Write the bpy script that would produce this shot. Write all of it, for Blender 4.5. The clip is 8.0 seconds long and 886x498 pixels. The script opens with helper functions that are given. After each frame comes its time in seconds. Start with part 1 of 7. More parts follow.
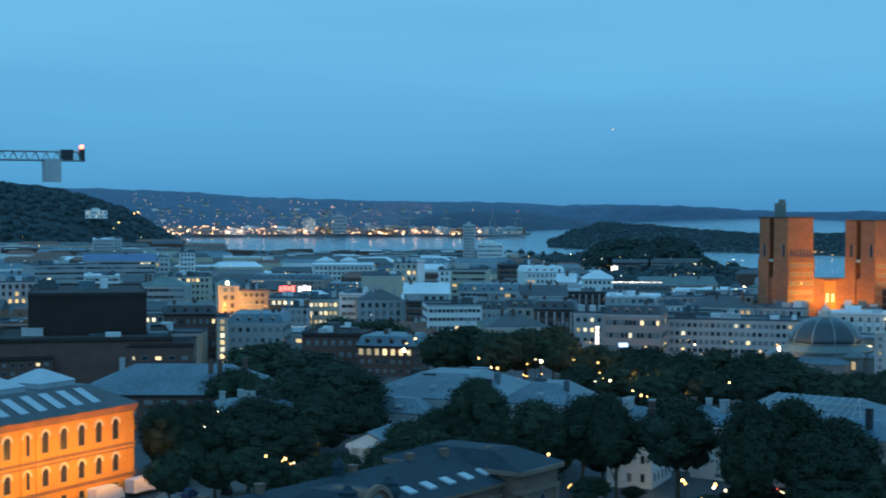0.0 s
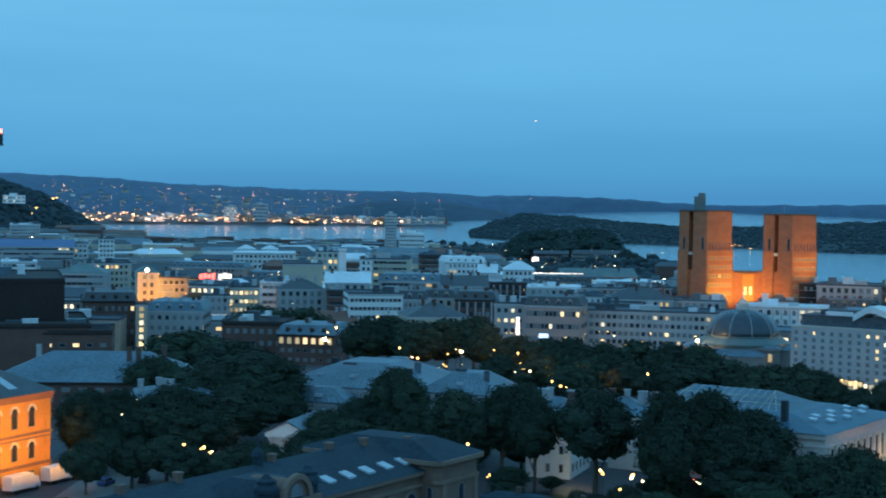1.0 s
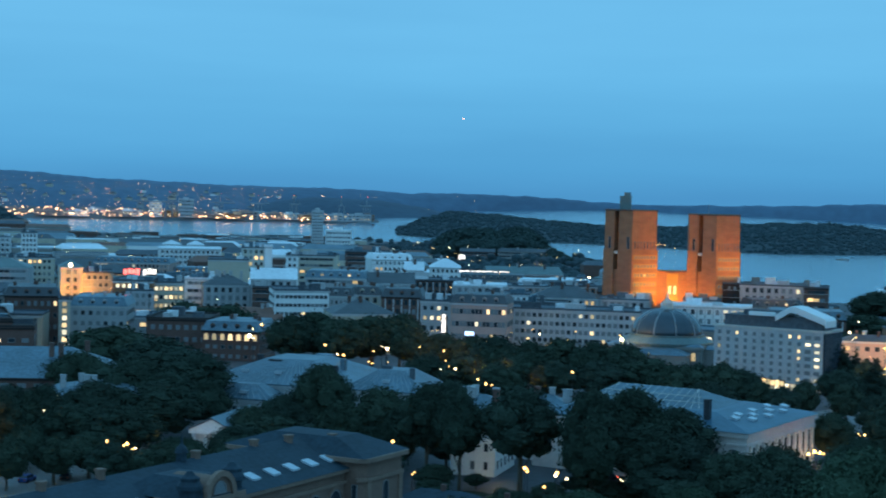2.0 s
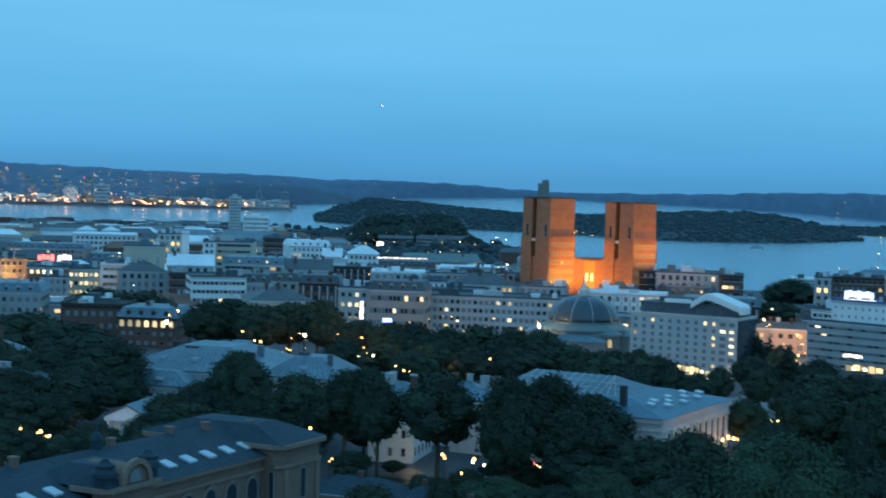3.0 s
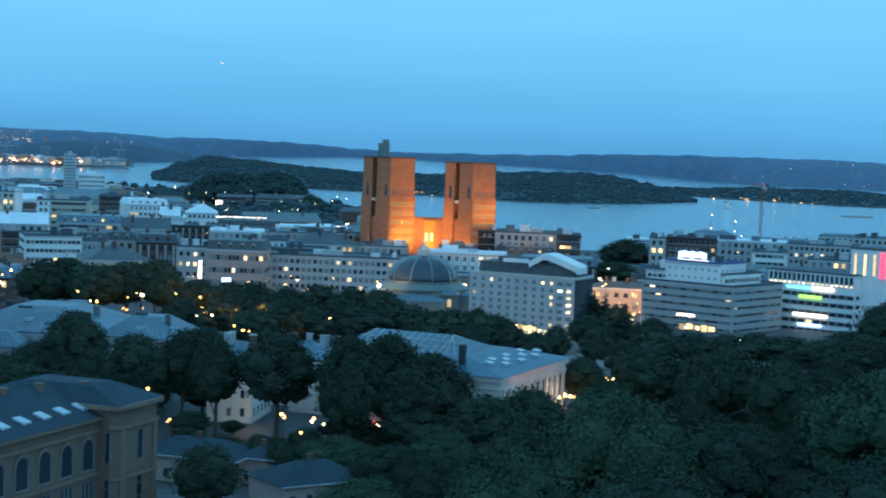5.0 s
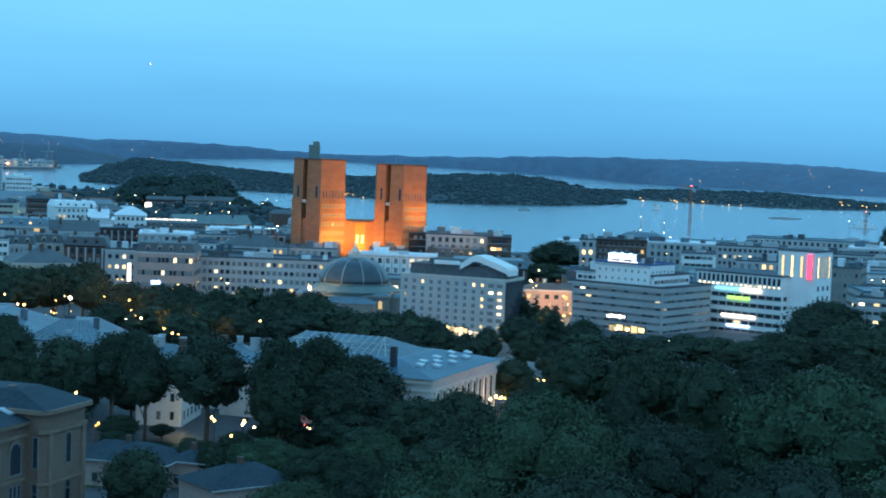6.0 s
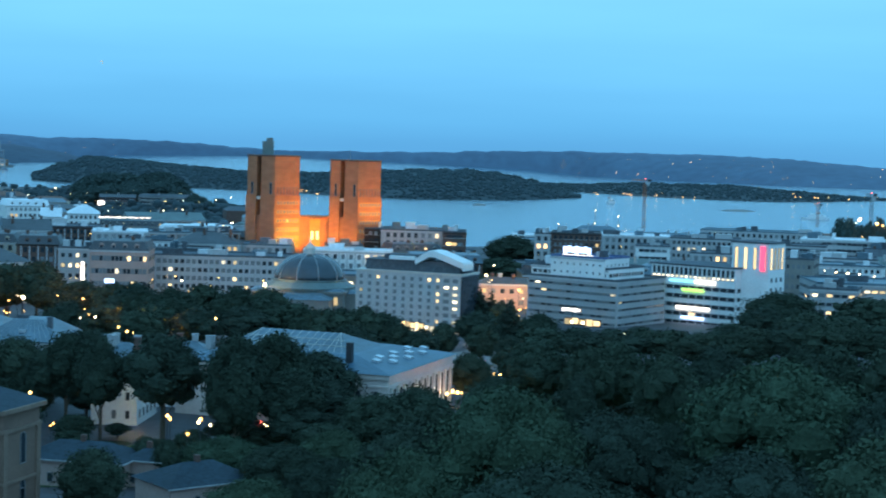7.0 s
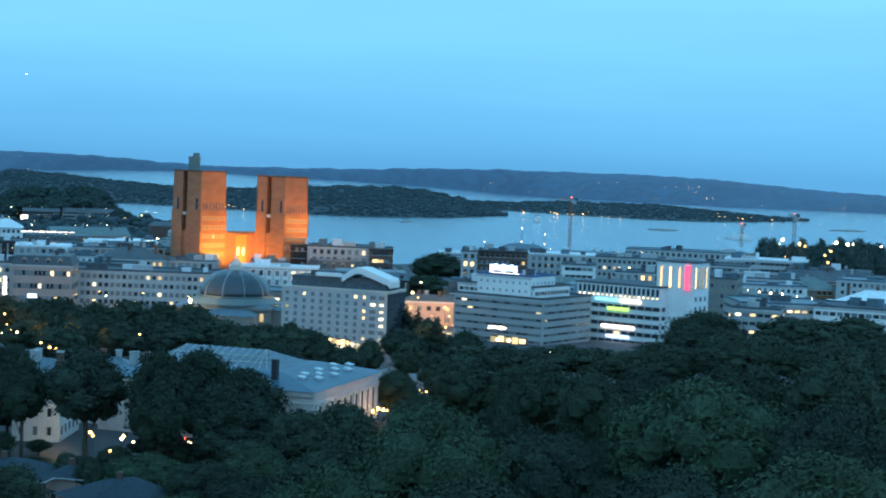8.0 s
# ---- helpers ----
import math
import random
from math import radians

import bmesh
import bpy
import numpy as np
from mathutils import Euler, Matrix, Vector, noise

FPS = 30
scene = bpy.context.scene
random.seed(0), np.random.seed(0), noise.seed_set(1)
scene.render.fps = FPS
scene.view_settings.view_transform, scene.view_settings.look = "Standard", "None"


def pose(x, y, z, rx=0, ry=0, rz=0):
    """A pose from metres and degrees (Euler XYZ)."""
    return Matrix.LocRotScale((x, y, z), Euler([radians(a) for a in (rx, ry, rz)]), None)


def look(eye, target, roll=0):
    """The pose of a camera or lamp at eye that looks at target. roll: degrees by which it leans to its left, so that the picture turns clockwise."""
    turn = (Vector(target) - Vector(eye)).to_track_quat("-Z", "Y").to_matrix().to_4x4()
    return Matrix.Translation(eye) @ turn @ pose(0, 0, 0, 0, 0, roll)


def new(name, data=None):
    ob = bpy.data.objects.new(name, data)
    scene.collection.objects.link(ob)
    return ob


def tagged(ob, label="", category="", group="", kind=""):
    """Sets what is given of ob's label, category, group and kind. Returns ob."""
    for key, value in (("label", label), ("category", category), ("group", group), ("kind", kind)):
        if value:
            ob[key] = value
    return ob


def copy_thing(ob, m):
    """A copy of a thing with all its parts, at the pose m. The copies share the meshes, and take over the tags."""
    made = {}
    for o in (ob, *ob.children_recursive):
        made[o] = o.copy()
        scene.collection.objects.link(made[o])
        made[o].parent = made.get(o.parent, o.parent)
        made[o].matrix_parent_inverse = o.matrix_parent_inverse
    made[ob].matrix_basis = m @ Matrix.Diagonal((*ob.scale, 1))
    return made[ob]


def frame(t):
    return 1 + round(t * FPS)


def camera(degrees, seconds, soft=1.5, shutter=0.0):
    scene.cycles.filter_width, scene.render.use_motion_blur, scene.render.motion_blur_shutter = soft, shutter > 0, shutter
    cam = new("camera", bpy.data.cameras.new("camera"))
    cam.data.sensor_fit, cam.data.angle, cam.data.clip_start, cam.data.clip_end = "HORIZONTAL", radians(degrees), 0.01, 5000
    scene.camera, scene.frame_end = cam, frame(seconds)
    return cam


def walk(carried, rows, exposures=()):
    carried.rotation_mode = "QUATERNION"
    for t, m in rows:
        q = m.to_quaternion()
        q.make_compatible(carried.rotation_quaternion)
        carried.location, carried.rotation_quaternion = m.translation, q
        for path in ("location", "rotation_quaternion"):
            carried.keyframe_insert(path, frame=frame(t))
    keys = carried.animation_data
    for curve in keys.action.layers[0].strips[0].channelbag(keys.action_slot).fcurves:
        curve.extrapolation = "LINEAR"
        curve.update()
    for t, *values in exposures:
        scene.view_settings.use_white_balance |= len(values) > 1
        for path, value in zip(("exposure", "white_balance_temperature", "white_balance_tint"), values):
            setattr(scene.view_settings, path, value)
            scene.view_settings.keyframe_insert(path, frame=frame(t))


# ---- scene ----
cam = camera(30.12, 8.0, soft=1.9, shutter=0.6)
EYE = (0.0, 0.0, 69.0)  # behind a high hotel window
TURNS = [  # seconds, yaw, pitch, roll
    (0.0, 9.536, -1.547, -0.107),
    (0.5, 8.216, -1.644, -0.880),
    (1.0, 6.832, -1.885, -0.813),
    (1.5, 5.608, -1.894, -1.043),
    (3.0, 1.460, -2.313, -1.664),
    (3.5, -0.000, -2.790, -1.600),
    (4.0, -1.628, -3.251, -1.795),
    (4.5, -2.769, -3.606, -1.979),
    (6.0, -6.494, -3.378, -2.169),
    (6.5, -7.053, -3.528, -1.936),
    (7.0, -8.088, -3.492, -1.695),
    (7.5, -9.511, -3.090, -2.119),
    (8.0, -10.610, -2.806, -2.257),
]
EXPOSURES = [(0.0, 0.15, 6500, 10), (1.5, 0.2, 6500, 10), (3.0, 0.32, 6500, 10), (4.0, 0.42, 6500, 10), (4.5, 0.5, 6550, 10), (6.0, 0.70, 6800, 11), (7.0, 0.74, 6850, 12), (8.0, 0.75, 6900, 12)]
walk(cam, [(t, pose(*EYE, 90 + pitch, roll, yaw)) for t, yaw, pitch, roll in TURNS], EXPOSURES)

# ---- world and large lights ----
world = bpy.data.worlds.new("dusk")
scene.world = world
world.use_nodes = True
wn = world.node_tree
wn.nodes.clear()
w_out = wn.nodes.new("ShaderNodeOutputWorld")
w_bg = wn.nodes.new("ShaderNodeBackground")
w_tc = wn.nodes.new("ShaderNodeTexCoord")
w_sep = wn.nodes.new("ShaderNodeSeparateXYZ")
w_ramp = wn.nodes.new("ShaderNodeValToRGB")
w_noise = wn.nodes.new("ShaderNodeTexNoise")
w_map = wn.nodes.new("ShaderNodeMapping")
w_mix = wn.nodes.new("ShaderNodeMix")
w_mix.data_type, w_mix.blend_type = "RGBA", "MULTIPLY"
w_nr = wn.nodes.new("ShaderNodeValToRGB")
wn.links.new(w_tc.outputs["Generated"], w_sep.inputs[0])
wn.links.new(w_sep.outputs["Z"], w_ramp.inputs[0])
wn.links.new(w_tc.outputs["Generated"], w_map.inputs[0])
w_map.inputs["Scale"].default_value = (1.5, 1.5, 14.0)
wn.links.new(w_map.outputs[0], w_noise.inputs[0])
w_noise.inputs["Scale"].default_value = 1.6
w_noise.inputs["Detail"].default_value = 4
wn.links.new(w_noise.outputs[0], w_nr.inputs[0])
w_nr.color_ramp.elements[0].position, w_nr.color_ramp.elements[0].color = 0.3, (0.90, 0.92, 0.94, 1)
w_nr.color_ramp.elements[1].position, w_nr.color_ramp.elements[1].color = 0.7, (1.05, 1.04, 1.03, 1)
SKY = [(0.0, (0.064, 0.262, 0.51)), (0.016, (0.078, 0.318, 0.585)), (0.05, (0.104, 0.385, 0.662)), (0.09, (0.127, 0.428, 0.71)), (0.13, (0.139, 0.450, 0.735)), (1.0, (0.145, 0.45, 0.77))]
for i, (p, c) in enumerate(SKY):
    e = w_ramp.color_ramp.elements[i] if i < 2 else w_ramp.color_ramp.elements.new(p)
    e.position, e.color = p, (*c, 1)
wn.links.new(w_ramp.outputs[0], w_mix.inputs[6])
wn.links.new(w_nr.outputs[0], w_mix.inputs[7])
w_mix.inputs[0].default_value = 1.0
# the afterglow of the summer sunset, behind the camera
w_rng = wn.nodes.new("ShaderNodeMapRange")
w_rng.inputs[1].default_value, w_rng.inputs[2].default_value = 0.1, -1.0
wn.links.new(w_sep.outputs["Y"], w_rng.inputs[0])
w_add = wn.nodes.new("ShaderNodeMix")
w_add.data_type, w_add.blend_type = "RGBA", "ADD"
w_add.inputs[7].default_value = (0.08, 0.13, 0.19, 1)
wn.links.new(w_rng.outputs[0], w_add.inputs[0])
wn.links.new(w_mix.outputs[2], w_add.inputs[6])
wn.links.new(w_add.outputs[2], w_bg.inputs["Color"])
w_bg.inputs["Strength"].default_value = 1.0
wn.links.new(w_bg.outputs[0], w_out.inputs[0])


def lamp(kind, name, eye, target, watts, colour, size=1.0, spread=60, blend=0.6):
    data = bpy.data.lights.new(name, kind)
    data.energy, data.color = watts, colour
    if kind == "SPOT":
        data.spot_size, data.spot_blend, data.shadow_soft_size = radians(spread), blend, size
    elif kind == "AREA":
        data.size, data.spread = size, radians(spread)
    else:
        data.shadow_soft_size = size
    ob = new(name, data)
    ob.matrix_world = look(eye, target)
    return ob


SODIUM = (1.0, 0.42, 0.07)
FLOOD = (1.0, 0.44, 0.06)
WARM = (1.0, 0.62, 0.28)


# ---- materials ----
def mat(name, colour, rough=0.7, scale=0.6, vary=0.25, bump=0.15, metal=0.0, fine=12.0, stretch=(1, 1, 1), hue=0.0, island=0.0, gloss=0.5):
    m = bpy.data.materials.new(name)
    m.use_nodes = True
    nt = m.node_tree
    b = nt.nodes["Principled BSDF"]
    tc = nt.nodes.new("ShaderNodeTexCoord")
    mp = nt.nodes.new("ShaderNodeMapping")
    mp.inputs["Scale"].default_value = stretch
    nt.links.new(tc.outputs["Object"], mp.inputs[0])
    big = nt.nodes.new("ShaderNodeTexNoise")
    big.inputs["Scale"].default_value, big.inputs["Detail"].default_value = scale, 5
    small = nt.nodes.new("ShaderNodeTexNoise")
    small.inputs["Scale"].default_value, small.inputs["Detail"].default_value = scale * fine, 3
    nt.links.new(mp.outputs[0], big.inputs[0])
    nt.links.new(mp.outputs[0], small.inputs[0])
    add = nt.nodes.new("ShaderNodeMath")
    add.operation = "ADD"
    nt.links.new(big.outputs[0], add.inputs[0])
    nt.links.new(small.outputs[0], add.inputs[1])
    info = nt.nodes.new("ShaderNodeObjectInfo")
    rng = nt.nodes.new("ShaderNodeMapRange")
    rng.inputs[1].default_value, rng.inputs[2].default_value = 0.7, 1.3
    rng.inputs[3].default_value, rng.inputs[4].default_value = 1 - vary, 1 + vary
    nt.links.new(add.outputs[0], rng.inputs[0])
    hs = nt.nodes.new("ShaderNodeHueSaturation")
    hs.inputs["Color"].default_value = (*colour, 1)
    val = rng.outputs[0]
    if island:
        geo = nt.nodes.new("ShaderNodeNewGeometry")
        r2 = nt.nodes.new("ShaderNodeMapRange")
        r2.inputs[3].default_value, r2.inputs[4].default_value = 1 - island, 1 + island
        nt.links.new(geo.outputs["Random Per Island"], r2.inputs[0])
        mul = nt.nodes.new("ShaderNodeMath")
        mul.operation = "MULTIPLY"
        nt.links.new(val, mul.inputs[0])
        nt.links.new(r2.outputs[0], mul.inputs[1])
        val = mul.outputs[0]
    nt.links.new(val, hs.inputs["Value"])
    if hue:
        r3 = nt.nodes.new("ShaderNodeMapRange")
        r3.inputs[3].default_value, r3.inputs[4].default_value = 0.5 - hue, 0.5 + hue
        nt.links.new(info.outputs["Random"], r3.inputs[0])
        nt.links.new(r3.outputs[0], hs.inputs["Hue"])
    nt.links.new(hs.outputs[0], b.inputs["Base Color"])
    b.inputs["Roughness"].default_value, b.inputs["Metallic"].default_value = rough, metal
    b.inputs["Specular IOR Level"].default_value = gloss
    if bump:
        bp = nt.nodes.new("ShaderNodeBump")
        bp.inputs["Strength"].default_value, bp.inputs["Distance"].default_value = bump, 0.1
        nt.links.new(small.outputs[0], bp.inputs["Height"])
        nt.links.new(bp.outputs[0], b.inputs["Normal"])
    return m


def glow(name, colour, strength, vary=0.35, each=False):
    """A surface that gives off light; each object (or each loose piece) a little brighter or dimmer than the next."""
    m = bpy.data.materials.new(name)
    m.use_nodes = True
    nt = m.node_tree
    b = nt.nodes["Principled BSDF"]
    b.inputs["Base Color"].default_value = (*[0.5 * c for c in colour], 1)
    b.inputs["Emission Color"].default_value = (*colour, 1)
    info = nt.nodes.new("ShaderNodeObjectInfo")
    r = nt.nodes.new("ShaderNodeMapRange")
    r.inputs[3].default_value, r.inputs[4].default_value = strength * (1 - vary), strength * (1 + vary)
    geo = nt.nodes.new("ShaderNodeNewGeometry")
    nt.links.new(geo.outputs["Random Per Island"] if each else info.outputs["Random"], r.inputs[0])
    nt.links.new(r.outputs[0], b.inputs["Emission Strength"])
    return m


M = {
    "ground": mat("ground_earth", (0.10, 0.10, 0.09), 0.95, 0.02, 0.3, 0.3),
    "asphalt": mat("asphalt", (0.06, 0.06, 0.065), 0.75, 0.05, 0.3, 0.2),
    "paving": mat("stone_paving", (0.22, 0.21, 0.20), 0.8, 0.1, 0.2, 0.2),
    "grass": mat("grass", (0.045, 0.085, 0.03), 0.95, 0.08, 0.35, 0.5),
    "rock": mat("shore_rock", (0.20, 0.19, 0.18), 0.9, 0.05, 0.3, 0.5),
    # far woods: the bluish base colours carry the haze over the water
    "forest": mat("hazy_forest_cover", (0.028, 0.048, 0.053), 0.95, 0.012, 0.35, 0.4, fine=8),
    "canopy": mat("hazy_tree_canopy", (0.034, 0.058, 0.064), 0.95, 0.01, 0.25, 0.0, island=0.18),
    # both hill colours are blued, with the haze of distance painted in
    "hills": mat("hazy_distant_woodland", (0.038, 0.086, 0.115), 1.0, 0.004, 0.25, 0.3, fine=8),
    "near_hills": mat("hazy_nearer_woodland", (0.026, 0.055, 0.07), 1.0, 0.006, 0.3, 0.3, fine=8),
    # leaf lifted and blued for the far trees, haze painted into its colour
    "hazy_leaf": mat("hazy_far_leaves", (0.058, 0.088, 0.080), 0.9, 0.05, 0.25, 0.0, island=0.15, gloss=0.05),
    # paler leaf colour that sets the big crowns off from the other trees
    "leaf_light": mat("paler_broad_leaves", (0.050, 0.078, 0.048), 0.85, 0.15, 0.3, 0.0, hue=0.015, island=0.1, gloss=0.06),
    "leaf": mat("broad_leaves", (0.041, 0.059, 0.040), 0.85, 0.15, 0.35, 0.0, hue=0.015, island=0.12, gloss=0.06),
    "leaf_dark": mat("dark_leaves", (0.034, 0.050, 0.036), 0.85, 0.15, 0.35, 0.0, hue=0.015, island=0.12, gloss=0.06),
    "bark": mat("bark", (0.11, 0.085, 0.06), 0.9, 1.2, 0.35, 0.6, stretch=(3, 3, 0.5)),
    "brick_red": mat("red_brick", (0.33, 0.145, 0.075), 0.85, 0.25, 0.2, 0.25, stretch=(1, 1, 2)),
    "brick_dark": mat("dark_brown_brick", (0.13, 0.07, 0.055), 0.8, 0.25, 0.25, 0.25),
    "brick_ochre": mat("ochre_plaster_brick", (0.50, 0.255, 0.065), 0.85, 0.2, 0.15, 0.2),
    "stucco_white": mat("white_stucco", (0.80, 0.80, 0.78), 0.8, 0.12, 0.10, 0.1),
    "stucco_grey": mat("grey_stucco", (0.38, 0.385, 0.385), 0.85, 0.12, 0.15, 0.1),
    "stucco_cream": mat("cream_stucco", (0.52, 0.46, 0.36), 0.85, 0.12, 0.13, 0.1),
    "pale_plaster": mat("pale_rosy_plaster", (0.62, 0.54, 0.50), 0.85, 0.12, 0.12, 0.1),
    "stucco_pink": mat("rosy_stucco", (0.45, 0.31, 0.27), 0.85, 0.12, 0.13, 0.1),
    "stone": mat("granite_ashlar", (0.25, 0.235, 0.215), 0.85, 0.2, 0.2, 0.25),
    "sandstone": mat("weathered_sandstone", (0.20, 0.12, 0.088), 0.85, 0.25, 0.2, 0.25),
    "concrete": mat("pale_concrete", (0.47, 0.48, 0.48), 0.8, 0.1, 0.15, 0.15),
    "bronze": mat("dark_bronze_cladding", (0.034, 0.022, 0.019), 0.7, 0.1, 0.3, 0.1, metal=0.0, gloss=0.3),
    "slate": mat("slate_roofing", (0.06, 0.068, 0.075), 0.5, 0.25, 0.3, 0.25),
    "metal_roof": mat("grey_sheet_metal_roof", (0.105, 0.165, 0.20), 0.42, 0.1, 0.35, 0.1, metal=0.35),
    "teal_roof": mat("weathered_teal_sheet_roof", (0.038, 0.110, 0.160), 0.40, 0.1, 0.25, 0.1, metal=0.25),
    "dome": mat("dark_dome_glazing", (0.05, 0.07, 0.085), 0.22, 0.3, 0.25, 0.05, metal=0.3),
    "museum_roof": mat("dark_sheet_roof", (0.022, 0.042, 0.056), 0.7, 0.12, 0.35, 0.1, gloss=0.25),
    "copper": mat("dull_copper_roof", (0.13, 0.18, 0.175), 0.5, 0.15, 0.25, 0.15, metal=0.3),
    "dark_felt": mat("dark_brown_roofing_felt", (0.045, 0.036, 0.034), 0.9, 0.06, 0.35, 0.2),
    "felt": mat("roofing_felt", (0.085, 0.100, 0.115), 0.8, 0.06, 0.35, 0.2),
    "pale_roof": mat("pale_roof_membrane", (0.74, 0.77, 0.78), 0.6, 0.06, 0.15, 0.1),
    "frame": mat("painted_window_frame", (0.20, 0.20, 0.20), 0.6, 0.5, 0.15, 0.0),
    "old_trim": mat("weathered_stone_trim", (0.235, 0.15, 0.11), 0.85, 0.3, 0.2, 0.1),
    "trim": mat("pale_stone_trim", (0.55, 0.52, 0.47), 0.8, 0.3, 0.12, 0.1),
    "steel": mat("painted_steel", (0.30, 0.31, 0.32), 0.5, 0.5, 0.15, 0.05, metal=0.4),
    "rust_steel": mat("red_painted_steel", (0.40, 0.12, 0.05), 0.6, 0.5, 0.2, 0.05),
    "dark": mat("dark_painted_metal", (0.03, 0.03, 0.035), 0.5, 0.5, 0.2, 0.05),
    "white_paint": mat("white_paint", (0.78, 0.78, 0.76), 0.45, 0.4, 0.06, 0.02),
    "blue_paint": mat("blue_paint", (0.04, 0.11, 0.35), 0.35, 0.4, 0.1, 0.02),
    "blue_roof": mat("blue_sheet_roof", (0.06, 0.12, 0.26), 0.45, 0.1, 0.2, 0.1),
    "tyre": mat("black_rubber", (0.02, 0.02, 0.02), 0.8, 2.0, 0.2, 0.1),
    "glass": mat("dark_window_glass", (0.035, 0.045, 0.055), 0.15, 0.3, 0.2, 0.0),
    "curtain": mat("curtained_window_glass", (0.22, 0.24, 0.25), 0.2, 0.4, 0.3, 0.0),
    "skylight": mat("skylight_glass", (0.42, 0.48, 0.52), 0.12, 0.3, 0.1, 0.0),
    "tile_red": mat("clay_roof_tile", (0.20, 0.10, 0.075), 0.8, 0.25, 0.25, 0.25),
    "lit": glow("lit_window", (1.0, 0.72, 0.36), 0.85, 0.8),
    "lit_white": glow("lit_white_window", (1.0, 0.86, 0.58), 1.0, 0.7),
    "lit_far": glow("lit_distant_window", (1.0, 0.62, 0.25), 1.0, 0.8, True),
    "lit_far_white": glow("lit_white_distant_window", (1.0, 0.84, 0.55), 0.95, 0.75, True),
    "lamp_warm": glow("warm_lamp_globe", (1.0, 0.52, 0.15), 6.0, 0.6),
    "port_lamp": glow("far_warm_lamp", (1.0, 0.50, 0.24), 4.6, 0.6, True),
    "lamp_white": glow("white_lamp_globe", (1.0, 0.80, 0.48), 8.0, 0.5),
    "lamp_red": glow("red_lamp", (1.0, 0.10, 0.06), 9.0, 0.2),
    "lamp_green": glow("green_lamp", (0.2, 1.0, 0.45), 5.0, 0.2),
    "sign_white": glow("lit_white_sign", (1.0, 0.93, 0.84), 1.5, 0.3),
    "sign_blue": glow("lit_pale_blue_sign", (0.40, 0.60, 1.0), 2.6, 0.1),
    "sign_pink": glow("lit_pink_sign", (1.0, 0.10, 0.22), 0.95, 0.1),
    "sign_red": glow("lit_red_sign", (1.0, 0.12, 0.10), 3.5, 0.1),
    "sign_cyan": glow("lit_cyan_sign", (0.25, 0.75, 1.0), 1.0, 0.1),
    "sign_green": glow("lit_lime_sign", (0.45, 1.0, 0.20), 1.0, 0.1),
}

# blue haze of distance, put into the hill materials as a faint glow
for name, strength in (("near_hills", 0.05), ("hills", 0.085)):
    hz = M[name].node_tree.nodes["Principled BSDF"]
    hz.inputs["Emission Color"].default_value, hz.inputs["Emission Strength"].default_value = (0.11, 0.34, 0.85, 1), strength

# moving harbour water: dark, smooth, finely rippled
water_mat = bpy.data.materials.new("harbour_water")
water_mat.use_nodes = True
wt = water_mat.node_tree
wb = wt.nodes["Principled BSDF"]
wb.inputs["Base Color"].default_value = (0.085, 0.18, 0.25, 1)
wb.inputs["Roughness"].default_value = 0.12
wb.inputs["IOR"].default_value = 1.33
wtc = wt.nodes.new("ShaderNodeTexCoord")
wmap = wt.nodes.new("ShaderNodeMapping")
wmap.inputs["Scale"].default_value = (0.05, 0.12, 0.1)
wno = wt.nodes.new("ShaderNodeTexNoise")
wno.inputs["Scale"].default_value, wno.inputs["Detail"].default_value = 1.0, 6
wbp = wt.nodes.new("ShaderNodeBump")
wbp.inputs["Strength"].default_value, wbp.inputs["Distance"].default_value = 0.7, 1.4
wt.links.new(wtc.outputs["Object"], wmap.inputs[0])
wt.links.new(wmap.outputs[0], wno.inputs[0])
wt.links.new(wno.outputs[0], wbp.inputs["Height"])
wt.links.new(wbp.outputs[0], wb.inputs["Normal"])


# ---- mesh helpers ----
def mesh_of(name, verts, faces, mats, index=None, smooth=False):
    me = bpy.data.meshes.new(name)
    me.from_pydata(verts, [], faces)
    for m in (mats if isinstance(mats, (list, tuple)) else [mats]):
        me.materials.append(m)
    if index is not None:
        me.polygons.foreach_set("material_index", index)
    if smooth:
        me.polygons.foreach_set("use_smooth", [True] * len(me.polygons))
    me.update()
    return me


